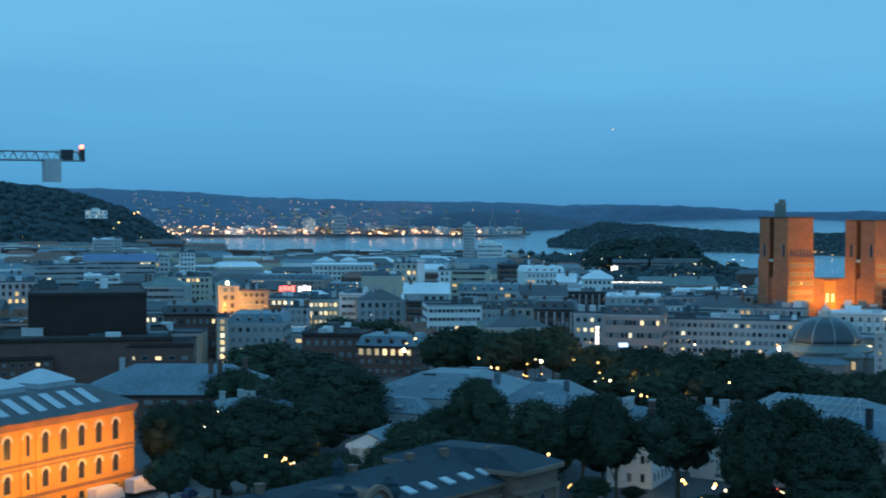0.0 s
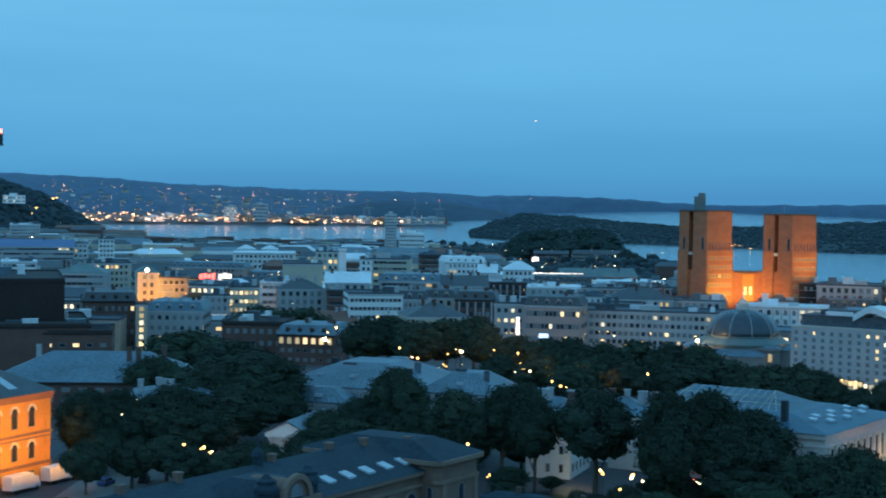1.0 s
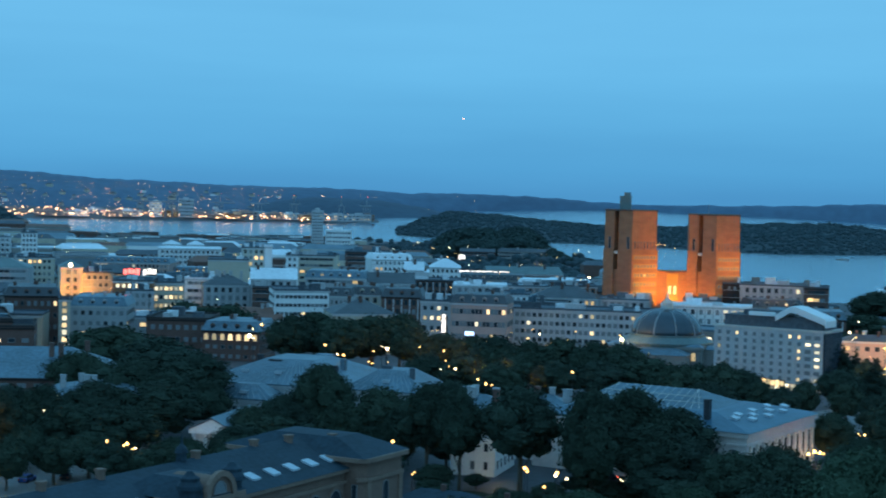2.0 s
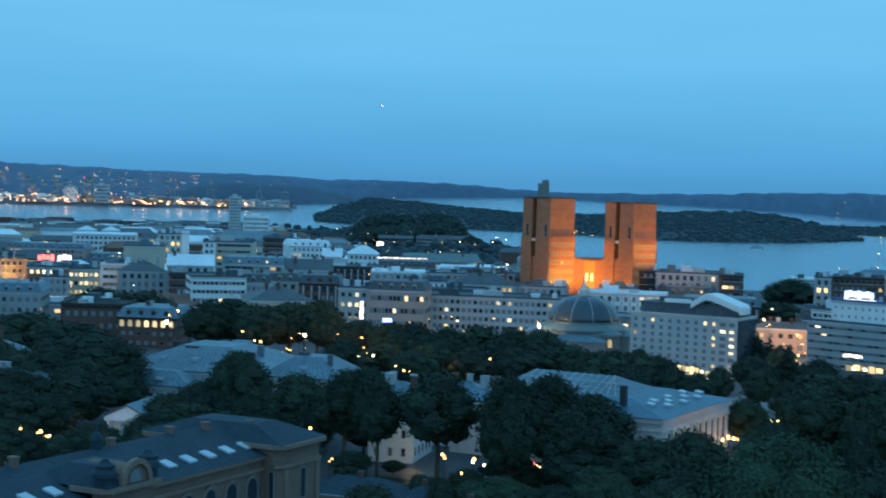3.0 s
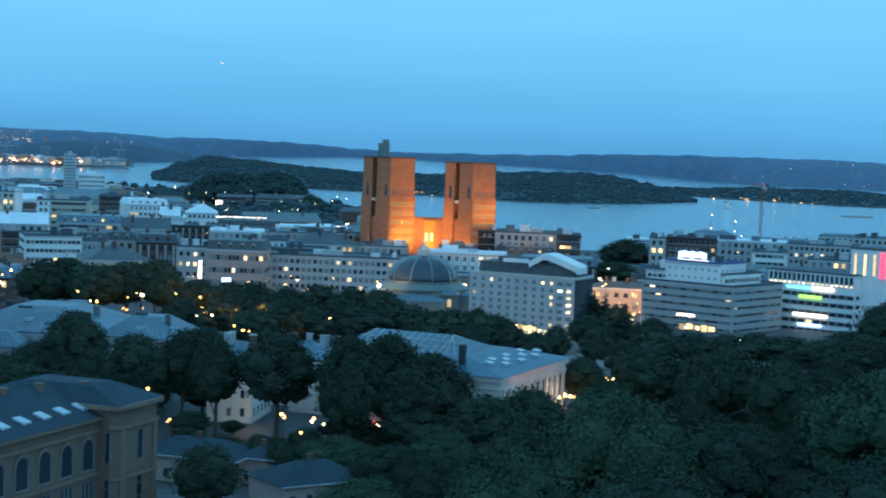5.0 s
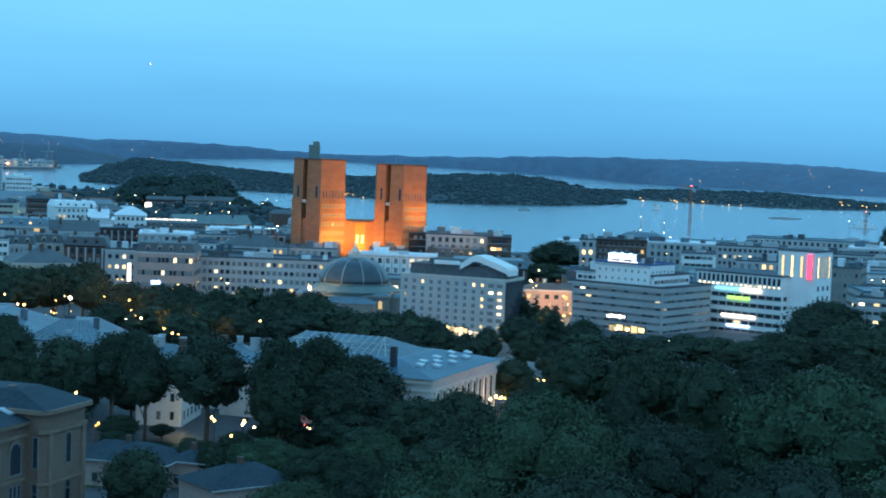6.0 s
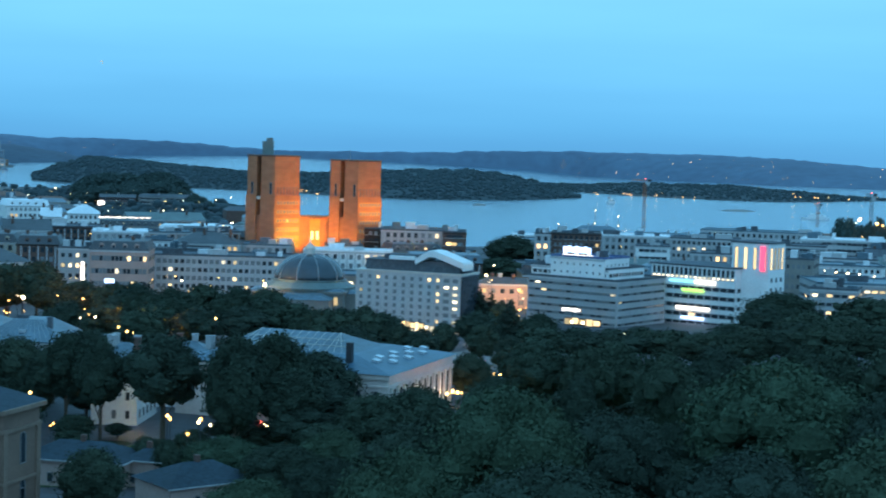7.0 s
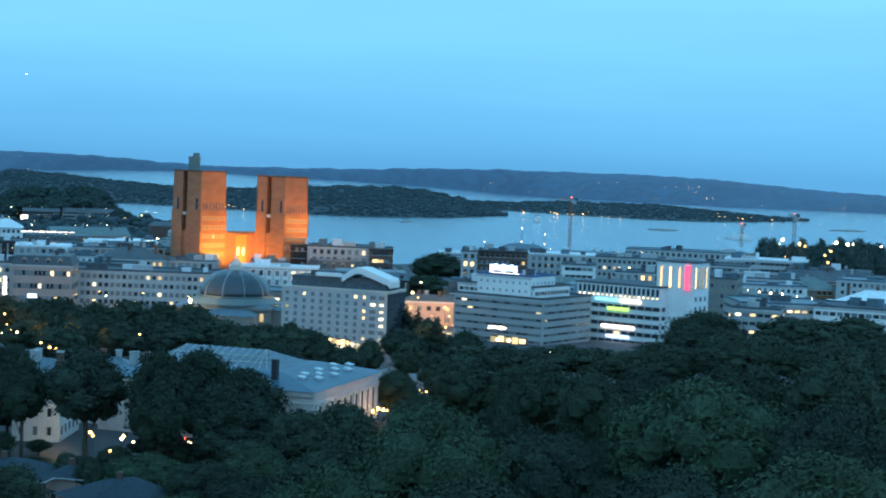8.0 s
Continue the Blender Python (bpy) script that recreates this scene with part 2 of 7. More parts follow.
class Shape:
    """Boxes, prisms and lathed forms gathered into one mesh."""

    def __init__(self):
        self.v, self.f, self.m = [], [], []

    def poly(self, pts, mi=0):
        n = len(self.v)
        self.v += [tuple(p) for p in pts]
        self.f.append(tuple(range(n, n + len(pts))))
        self.m.append(mi)

    def box(self, x0, x1, y0, y1, z0, z1, mi=0, bevel=0.0):
        n = len(self.v)
        b = bevel
        if b:
            ring = [(x0 + b, y0), (x1 - b, y0), (x1, y0 + b), (x1, y1 - b), (x1 - b, y1), (x0 + b, y1), (x0, y1 - b), (x0, y0 + b)]
        else:
            ring = [(x0, y0), (x1, y0), (x1, y1), (x0, y1)]
        self.prism(ring, z0, z1, mi)
        return self

    def prism(self, ring, z0, z1, mi=0, top=1.0):
        """An upright prism over a ring of (x, y); top scales the upper ring about the middle."""
        n, k = len(self.v), len(ring)
        cx, cy = sum(p[0] for p in ring) / k, sum(p[1] for p in ring) / k
        self.v += [(x, y, z0) for x, y in ring]
        self.v += [(cx + (x - cx) * top, cy + (y - cy) * top, z1) for x, y in ring]
        for i in range(k):
            j = (i + 1) % k
            self.f.append((n + i, n + j, n + k + j, n + k + i))
        self.f.append(tuple(range(n + k - 1, n - 1, -1)))
        self.f.append(tuple(range(n + k, n + 2 * k)))
        self.m += [mi] * (k + 2)
        return self

    def lathe(self, cx, cy, profile, sides=20, mi=0, turn=0.0):
        """Rings of (radius, z) joined from below upwards, closed at both ends."""
        n = len(self.v)
        for r, z in profile:
            for i in range(sides):
                a = 2 * math.pi * i / sides + turn
                self.v.append((cx + r * math.cos(a), cy + r * math.sin(a), z))
        for k in range(len(profile) - 1):
            for i in range(sides):
                j = (i + 1) % sides
                a = n + k * sides
                self.f.append((a + i, a + j, a + sides + j, a + sides + i))
                self.m.append(mi)
        a = n + (len(profile) - 1) * sides
        self.f += [tuple(range(n + sides - 1, n - 1, -1)), tuple(range(a, a + sides))]
        self.m += [mi, mi]
        return self

    def bar(self, p, q, r=0.1, mi=0, sides=4):
        """A straight bar from p to q."""
        p, q = Vector(p), Vector(q)
        d = (q - p).normalized()
        u = d.orthogonal().normalized()
        w = d.cross(u)
        n = len(self.v)
        for c in (p, q):
            for i in range(sides):
                a = 2 * math.pi * (i + 0.5) / sides
                self.v.append(tuple(c + u * r * math.cos(a) + w * r * math.sin(a)))
        for i in range(sides):
            j = (i + 1) % sides
            self.f.append((n + i, n + j, n + sides + j, n + sides + i))
        self.f += [tuple(range(n + sides - 1, n - 1, -1)), tuple(range(n + sides, n + 2 * sides))]
        self.m += [mi] * (sides + 2)
        return self

    def arch(self, x, z, r, wide, deep, mi=0, steps=10):
        """A half-round moulding in one piece, proud of a front wall."""
        n = len(self.v)
        for a in np.linspace(0, math.pi, steps):
            for q, y in ((r, -0.003), (r, -deep), (r + wide, -deep), (r + wide, -0.003)):
                self.v.append((x + q * math.cos(a), y, z + q * math.sin(a)))
        for k in range(steps - 1):
            for i in range(4):
                j = (i + 1) % 4
                self.f.append((n + 4 * k + i, n + 4 * k + j, n + 4 * k + 4 + j, n + 4 * k + 4 + i))
                self.m.append(mi)
        return self

    def mesh(self, name, mats, smooth=False):
        return mesh_of(name, self.v, self.f, mats, self.m, smooth)


def part(name, shape, material, parent, label="", smooth=False):
    me = shape if isinstance(shape, bpy.types.Mesh) else shape.mesh(name, material, smooth)
    ob = new(name, me)
    ob.parent = parent
    if label:
        ob["label"] = label
    return ob


def thing(name, x, y, z, turn, label, category, group="", kind=""):
    ob = new(name)
    ob.empty_display_size = 1
    ob.matrix_basis = pose(x, y, z, 0, 0, turn)
    return tagged(ob, label, category, group, kind)


def smoothstep(a, b, t):
    t = min(1.0, max(0.0, (t - a) / (b - a)))
    return t * t * (3 - 2 * t)


COAST = [(-3000, 2350), (-760, 2400), (-560, 2250), (-330, 2150), (-200, 2250), (-80, 2050), (20, 1780), (60, 1560), (40, 1250), (110, 1120), (400, 1120), (640, 1250), (900, 1400), (3000, 1500)]


def coast(x):
    for (x0, y0), (x1, y1) in zip(COAST, COAST[1:]):
        if x0 <= x <= x1:
            return y0 + (y1 - y0) * (x - x0) / (x1 - x0)
    return 1500


def ground_z(x, y):
    z = 14.0 - 4.5 * smoothstep(430, 640, y) - 4.5 * smoothstep(640, 900, y) - 2.5 * smoothstep(900, 1200, y)
    z += 5.0 * smoothstep(60, 220, x) * (1 - smoothstep(350, 520, y))
    return z


def polar(az, d):
    a = radians(az)
    return d * math.sin(a), d * math.cos(a)


# ---- ground, water and distance ----
xs = [-3000, -2200, -1600, -1200] + list(range(-1000, 1001, 25)) + [1200, 1600, 2200, 3000]
ys = [-600, -300] + list(range(0, 2600, 25))
gv = [(x, y, ground_z(x, y) if y < coast(x) else -4.0) for y in ys for x in xs]
nx = len(xs)
gf = [(j * nx + i, j * nx + i + 1, (j + 1) * nx + i + 1, (j + 1) * nx + i) for j in range(len(ys) - 1) for i in range(nx - 1)]
tagged(new("ground", mesh_of("ground", gv, gf, M["asphalt"], smooth=True)), "dark city ground of asphalt and paving", "ground", kind="structure")

s = Shape()
s.poly([(-9000, 600, 0), (9000, 600, 0), (9000, 9000, 0), (-9000, 9000, 0)])
tagged(new("water", s.mesh("water", water_mat)), "calm blue harbour water of a fjord at dusk", "water", kind="structure")


def clump_mesh(name, spots, material, seed=3):
    """Many small ragged tree crowns as one mesh, from (x, y, z, radius)."""
    rng = np.random.default_rng(seed)
    ring = [(0, 0, 1.0)] + [(math.cos(a) * c, math.sin(a) * c, h) for h, c, o in ((0.55, 0.8, 0.0), (-0.1, 1.0, 0.5), (-0.7, 0.75, 0.0)) for a in np.linspace(0, 2 * math.pi, 7)[:6] + o]
    tri = [(0, 1 + i, 1 + (i + 1) % 6) for i in range(6)] + [(1 + r * 6 + i, 7 + r * 6 + i, 7 + r * 6 + (i + 1) % 6, 1 + r * 6 + (i + 1) % 6) for r in (0, 1) for i in range(6)]
    base = np.array(ring)
    v, f = [], []
    for k, (x, y, z, r) in enumerate(spots):
        p = base * (r * rng.uniform(0.75, 1.25, (len(base), 1)))
        p[:, 2] *= 0.75
        v += (p + np.array((x, y, z))).tolist()
        f += [tuple(a + k * len(base) for a in t) for t in tri]
    return mesh_of(name, v, f, material, smooth=True)


def ridge(name, rows, material, label, rough=4.0, steps=160, kind="structure", deep=9, fine=0.02, clumps=0, size=(3, 6)):
    """Wooded high ground from rows of (bearing, near distance, far distance, top height)."""
    v, f = [], []
    az = np.linspace(rows[0][0], rows[-1][0], steps)
    col = [np.interp(az, [r[0] for r in rows], [r[k] for r in rows]) for k in (1, 2, 3)]
    for i in range(steps):
        for k in range(deep):
            u = k / (deep - 1)
            d = col[0][i] + (col[1][i] - col[0][i]) * u
            x, y = polar(az[i], d)
            rise = math.sin(min(1.0, u * 1.25) * math.pi / 2) ** 0.8
            z = col[2][i] * rise
            if 0 < k:
                z += rough * rise * (noise.noise((x * fine, y * fine, 3.0)) + 0.5 * noise.noise((x * fine * 3, y * fine * 3, 7.0)))
            v.append((x, y, z if k else -2.0))
    for i in range(steps - 1):
        for k in range(deep - 1):
            a = i * deep + k
            f.append((a, a + deep, a + deep + 1, a + 1))
    if clumps:
        rng = random.Random(len(v))
        spots = []
        while len(spots) < clumps:
            i, k = rng.randrange(steps - 1), rng.randrange(0, deep - 1)
            a, b = Vector(v[i * deep + k]), Vector(v[(i + 1) * deep + k + 1])
            p = a.lerp(b, rng.random())
            if p.z > 0.9:
                r = rng.uniform(*size)
                spots.append((p.x, p.y, p.z + r * 0.2, r))
        tagged(new("woodland", clump_mesh("woodland", spots, M["canopy"], len(v))), "dark tree canopy covering the " + name.replace("_", " "), "woodland", kind="stuff")
    return tagged(new(name, mesh_of(name, v, f, material, smooth=True)), label, "hill", kind=kind)




def hill_z(az, d):
    """The height of the far hills' slope at a bearing and distance."""
    near, far, top = [np.interp(az, [r[0] for r in BACK], [r[k] for r in BACK]) for k in (1, 2, 3)]
    u = min(1.0, max(0.0, (d - near) / (far - near)))
    return top * math.sin(min(1.0, u * 1.25) * math.pi / 2) ** 0.8


BACK = [(-27, 4300, 4950, 118), (-21, 4300, 4950, 112), (-18.4, 4300, 4950, 104), (-16.4, 4300, 4950, 90), (-11.2, 4400, 4950, 77), (-8.4, 4500, 4950, 77), (-5.3, 4700, 4950, 67), (-3.0, 4820, 4960, 70), (-0.5, 4850, 4960, 62), (2.65, 4880, 4965, 48), (7, 4880, 4965, 54), (11.7, 4860, 4960, 70), (13.0, 4820, 4960, 70), (14.8, 4620, 4950, 70), (17.5, 4440, 4950, 72.5), (20.5, 4180, 4900, 63), (24.3, 4180, 4800, 44), (28, 4150, 4700, 36)]
ridge("backdrop", BACK, M["hills"], "hazy blue wooded hills beyond the fjord", 5.0, 300)
v, f = [], []
for i, az in enumerate(np.linspace(-8, 14, 45)):
    rise = float(np.interp(az, (-8, -6, -4, -2, 0, 2.5, 4.5, 7, 10.8, 12.8, 14), (0, 12, 20, 25.5, 30, 32, 25, 23, 15, 3, 0)))
    v += [(*polar(az, 3500), 0.02), (*polar(az, 4872), 0.02 + rise)]
    if i:
        f.append((2 * i - 2, 2 * i, 2 * i + 1, 2 * i - 1))
tagged(new("far_water", mesh_of("far_water", v, f, water_mat)), "far blue reach of the fjord before the hills", "water", kind="structure")
ridge("wooded_slope", [(-30, 2500, 3100, 122), (-24.6, 2500, 3000, 102), (-22.9, 2500, 3000, 92), (-21.8, 2550, 3000, 79), (-20.3, 2650, 3000, 52), (-19.2, 2700, 2950, 18), (-18.6, 2750, 2900, 2.8)],
      M["forest"], "dark wooded slope above the harbour", 5.0, 90, clumps=1500, size=(4, 8))
ridge("far_quay", [(-20, 3300, 4300, 12), (-16, 3380, 4300, 14), (-11, 3420, 4300, 12), (-8.0, 3480, 4100, 6), (-6.5, 3600, 3900, 3)],
      M["asphalt"], "flat quay land of the far port", 1.0, 60)
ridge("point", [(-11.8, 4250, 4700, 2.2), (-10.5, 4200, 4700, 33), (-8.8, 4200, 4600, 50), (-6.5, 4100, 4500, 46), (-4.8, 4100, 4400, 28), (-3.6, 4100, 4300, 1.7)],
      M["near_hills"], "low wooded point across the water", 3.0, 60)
ridge("island", [(-5.9, 2620, 3100, 1.1), (-5.0, 2560, 3150, 19), (-4.2, 2520, 3150, 33), (-2.6, 2470, 3150, 31), (-0.9, 2430, 3150, 22), (1.5, 2350, 3150, 15), (4.0, 2260, 3150, 15), (6.9, 2165, 3100, 27), (8.8, 2200, 3050, 31), (10.4, 2260, 2950, 25), (11.6, 2350, 2850, 13), (12.4, 2460, 2700, 5.0), (12.9, 2500, 2600, 1)],
      M["forest"], "dark wooded island with a rocky shore", 5.0, 220, fine=0.035, clumps=7000, size=(1.8, 3.8))
ridge("islet", [(11.4, 2900, 3300, 5.5), (13.0, 2790, 3400, 4.7), (14.6, 2700, 3500, 8.5), (16.3, 2640, 3500, 9.5), (18.0, 2600, 3400, 11.5), (19.6, 2600, 3300, 7.3), (21.2, 2700, 3200, 3.5), (22.3, 2850, 3150, 1.9), (23.2, 2970, 3050, 1)],
      M["forest"], "low wooded island beyond the harbour", 3.0, 120, fine=0.04, clumps=2200, size=(1.8, 3.6))
ridge("headland", [(-7.2, 1700, 1950, 3), (-5, 1660, 1900, 10), (-3.9, 1620, 1850, 22), (-3.2, 1620, 1850, 27), (-2.4, 1620, 1850, 27), (-1.65, 1620, 1800, 31), (-1.0, 1620, 1780, 24), (-0.7, 1620, 1740, 12), (-0.3, 1620, 1700, 5), (1.2, 1620, 1690, 3), (1.7, 1620, 1650, 1)],
      M["forest"], "wooded fortress headland by the harbour", 2.0, 90, fine=0.04, clumps=1200, size=(2, 4))


# ---- buildings ----
WIN = {}


def window_mesh(w, h, lit, arch=False):
    """A framed window in one piece: the frame proud of the wall, the glass set back in it."""
    key = (round(w, 1), round(h, 1), lit, arch)
    if key not in WIN:
        w, h = key[0], key[1]
        f = max(0.10, 0.07 * w)
        if arch:
            top = [(math.cos(a), math.sin(a)) for a in np.linspace(0, math.pi, 9)]
            outer = [(-w / 2, 0), (w / 2, 0)] + [(w / 2 * c, h - w / 2 + w / 2 * q) for c, q in top]
            inner = [(-w / 2 + f, f), (w / 2 - f, f)] + [((w / 2 - f) * c, h - w / 2 + (w / 2 - f) * q) for c, q in top]
        else:
            outer = [(-w / 2, 0), (w / 2, 0), (w / 2, h), (-w / 2, h)]
            inner = [(-w / 2 + f, f), (w / 2 - f, f), (w / 2 - f, h - f), (-w / 2 + f, h - f)]
        n = len(outer)
        v = [(x, 0.02, z) for x, z in outer] + [(x, -0.12, z) for x, z in outer] + [(x, -0.12, z) for x, z in inner] + [(x, -0.03, z) for x, z in inner]
        faces, mi = [], []
        for k in range(3):
            for i in range(n):
                j = (i + 1) % n
                faces.append((k * n + i, k * n + j, (k + 1) * n + j, (k + 1) * n + i))
                mi.append(1)
        faces.append(tuple(range(3 * n, 4 * n)))
        mi.append(0)
        WIN[key] = mesh_of("window", v, faces, [{0: M["glass"], 1: M["lit"], 2: M["lit_white"], 3: M["curtain"]}[lit], M["frame"]], mi)
    return WIN[key]


def windows(parent, rng, x0, x1, y, z0, z1, floors, bays, lit, face=0, fill=(0.5, 0.55), arch=False):
    """A grid of windows on one wall; face 0 front, 1 right, 2 left."""
    fh, bw = (z1 - z0) / floors, (x1 - x0) / bays
    for k in range(floors):
        for i in range(bays):
            r = rng.random()
            state = (0 if r < 0.45 + lit else 3) if r > lit else (2 if r < lit * 0.35 else 1)
            me = window_mesh(bw * fill[0], fh * fill[1], state, arch)
            u, z = x0 + bw * (i + 0.5), z0 + fh * (k + 0.28)
            ob = new("window", me)
            ob.parent = parent
            if face == 0:
                ob.matrix_basis = pose(u, y, z)
            elif face == 1:
                ob.matrix_basis = pose(y, u, z, 0, 0, 90)
            else:
                ob.matrix_basis = pose(y, u, z, 0, 0, -90)


def window_rows(parent, rng, w, h, z0, lit, style):
    """The small windows of a far front wall, row on row; lit ones come in short runs."""
    s = Shape()
    fh, bw, ww, wh = ((3.3, 2.5, 1.3, 1.6), (3.4, 2.6, 2.35, 1.35), (3.6, 3.2, 1.5, 2.0))[style]
    rows, bays = max(1, min(4, int((h - z0) / fh))), max(2, int((w - 1) / bw))
    for k in range(rows):
        z, run, state = h - 1.1 - wh - fh * k, 0, 0
        for i in range(bays):
            if run <= 0:
                run = rng.randint(1, 4)
                state = rng.choice((2, 2, 3)) if rng.random() < lit * 0.6 else rng.choice((0, 0, 1))
            run -= 1
            x = (i - (bays - 1) / 2) * bw
            s.box(x - ww / 2, x + ww / 2, -0.07, 0.05, z, z + wh, state)
    if style == 2:
        for i in range(bays + 1):
            x = (i - bays / 2) * bw
            s.box(x - 0.25, x + 0.25, -0.25, -0.003, max(0, h - 1.1 - fh * rows), h - 0.8, 4)
    else:
        for k in range(rows):
            s.box(-w / 2, w / 2, -0.12, -0.003, h - 1.3 - wh - fh * k, h - 1.15 - wh - fh * k, 4)
    tagged(part("glazing", s, [M["glass"], M["curtain"], M["lit_far"], M["lit_far_white"], M["concrete"]], parent), kind="stuff")


PLACED = [(47, 770, 45), (32, 555, 26), (61, 510, 28), (-64, 415, 45)]
KINDS = {"flat": "flat-roofed", "gable": "gabled", "hip": "hip-roofed", "mansard": "mansard-roofed", "pyramid": "pyramid-roofed"}


def block(x, y, top, w, d, turn, wall, roof, form="flat", floors=5, bays=6, lit=0.12, sides=True, label="", fill=(0.52, 0.42), low=0.0, clutter=5, group="city blocks", height=0.0, toplit=0):
    """A city building: its front wall's middle at (x, y), its roof's edge at top, front towards -y turned about z."""
    cx, cy = x - math.sin(radians(turn)) * d / 2, y + math.cos(radians(turn)) * d / 2
    g = min(ground_z(x, y), ground_z(cx, cy)) - 0.5
    rng = random.Random(int(abs(x * 7 + y * 13)))
    h = top - g
    PLACED.append((cx, cy, max(w, d) / 2))
    b = thing("building", x, y, g, turn, label or "%s %s building with rows of windows" % (KINDS[form], M[wall].name.replace("_", " ")), "building", group)
    s = Shape()
    s.box(-w / 2, w / 2, 0, d, 0, h)
    part("wall", s, M[wall], b)
    c = Shape()
    c.box(-w / 2 - 0.25, w / 2 + 0.25, -0.25, -0.003, h - 0.7, h - 0.1)
    part("cornice", c, M["bronze" if wall in ("bronze", "brick_dark") else "stone" if wall == "stone" else "concrete"], b)
    r = Shape()
    rh = height or min(3.2 if form == "mansard" else 4.6, d * 0.22)
    e = 0.35
    if form == "flat":
        o, i = 0.12, 0.3
        rings = [[(-w / 2 - q, -q, z), (w / 2 + q, -q, z), (w / 2 + q, d + q, z), (-w / 2 - q, d + q, z)] for q, z in ((o, h + 0.004), (o, h + 0.7), (-i, h + 0.7), (-i, h + 0.12))]
        for ring in rings:
            r.v += ring
        for k in range(3):
            r.f += [(4 * k + j, 4 * k + (j + 1) % 4, 4 * k + 4 + (j + 1) % 4, 4 * k + 4 + j) for j in range(4)]
        r.f += [(3, 2, 1, 0), (12, 13, 14, 15)]
        r.m += [0] * 14
    elif form == "mansard":
        ring = [(-w / 2 - e, -e), (w / 2 + e, -e), (w / 2 + e, d + e), (-w / 2 - e, d + e)]
        k = rh * 0.35
        inner = [(-w / 2 + k, k), (w / 2 - k, k), (w / 2 - k, d - k), (-w / 2 + k, d - k)]
        r.v += [(a, c, h + 0.004) for a, c in ring] + [(a, c, h + rh) for a, c in inner]
        r.f += [(i, (i + 1) % 4, 4 + (i + 1) % 4, 4 + i) for i in range(4)] + [(3, 2, 1, 0), (4, 5, 6, 7)]
        r.m += [0] * 6
    else:
        ins = {"gable": 0.0, "hip": min(w, d) * 0.45, "pyramid": w / 2}[form]
        ring = [(-w / 2 - e, -e, h + 0.004), (w / 2 + e, -e, h + 0.004), (w / 2 + e, d + e, h + 0.004), (-w / 2 - e, d + e, h + 0.004)]
        r.v += ring + [(-w / 2 - e + ins, d / 2, h + rh), (w / 2 + e - ins, d / 2, h + rh)]
        r.f += [(0, 1, 5, 4), (2, 3, 4, 5), (1, 2, 5), (3, 0, 4), (3, 2, 1, 0)]
        r.m += [0] * 5
    part("roof", r, M[roof], b)
    z0 = max(low, 0.8)
    if y > 640 and floors > 3 and "tower" not in label:
        z0 += (h - 0.6 - z0) * (floors - 3) / floors
        floors = 3
    if y > 800 and floors > 2:
        z0 += (h - 0.6 - z0) * (floors - 2) / floors
        floors = 2
    plain = floors * bays <= 2 and fill[0] < 0.1
    far = y > 640 and lit < 0.7 and not plain
    if far:
        window_rows(b, rng, w, h, 0.8, lit, 1 if fill[0] > 0.72 else rng.randrange(3))
    elif not plain:
        windows(b, rng, -w / 2 + 0.5, w / 2 - 0.5, 0, z0, h - 0.6, floors, bays, lit, 0, fill)
    if form == "mansard" and w > 9:
        for i in range(int(w / 4.2)):
            px = -w / 2 + 4.2 * (i + 0.5) + (w - 4.2 * int(w / 4.2)) / 2
            k = Shape()
            k.box(px - 0.75, px + 0.75, 0.1, 1.6, h + 0.3, h + 1.9)
            k.v += [(px - 0.95, -0.1, h + 1.91), (px + 0.95, -0.1, h + 1.91), (px + 0.95, 2.4, h + 1.91), (px - 0.95, 2.4, h + 1.91), (px, -0.1, h + 2.6), (px, 2.4, h + 2.6)]
            n = len(k.v) - 6
            k.f += [(n, n + 1, n + 4), (n + 1, n + 2, n + 5, n + 4), (n + 3, n, n + 4, n + 5), (n + 3, n + 5, n + 2), (n, n + 3, n + 2, n + 1)]
            k.m += [0] * 5
            k.box(px - 0.5, px + 0.5, 0.03, 0.097, h + 0.5, h + 1.7, 1)
            part("dormer", k, [M[wall], M["lit"] if rng.random() < lit * 0.6 else M["glass"]], b)
    if sides and not plain and not far:
        sb = max(1, round(bays * d / w))
        facing = turn + math.degrees(math.atan2(x, y))
        if facing < 0:
            windows(b, rng, 0.6, d - 0.6, w / 2, z0, h - 0.6, floors, sb, lit, 1, fill)
        else:
            windows(b, rng, 0.6, d - 0.6, -w / 2, z0, h - 0.6, floors, sb, lit, 2, fill)
    for i in range(toplit):
        ob = new("window", window_mesh(w / toplit * 0.6, 2.4, 1, True))
        ob.parent = b
        ob.matrix_basis = pose(-w / 2 + w / toplit * (i + 0.5), -0.3, h - 3.2)
    zr = h + (0.1 if form == "flat" else rh * 0.55)
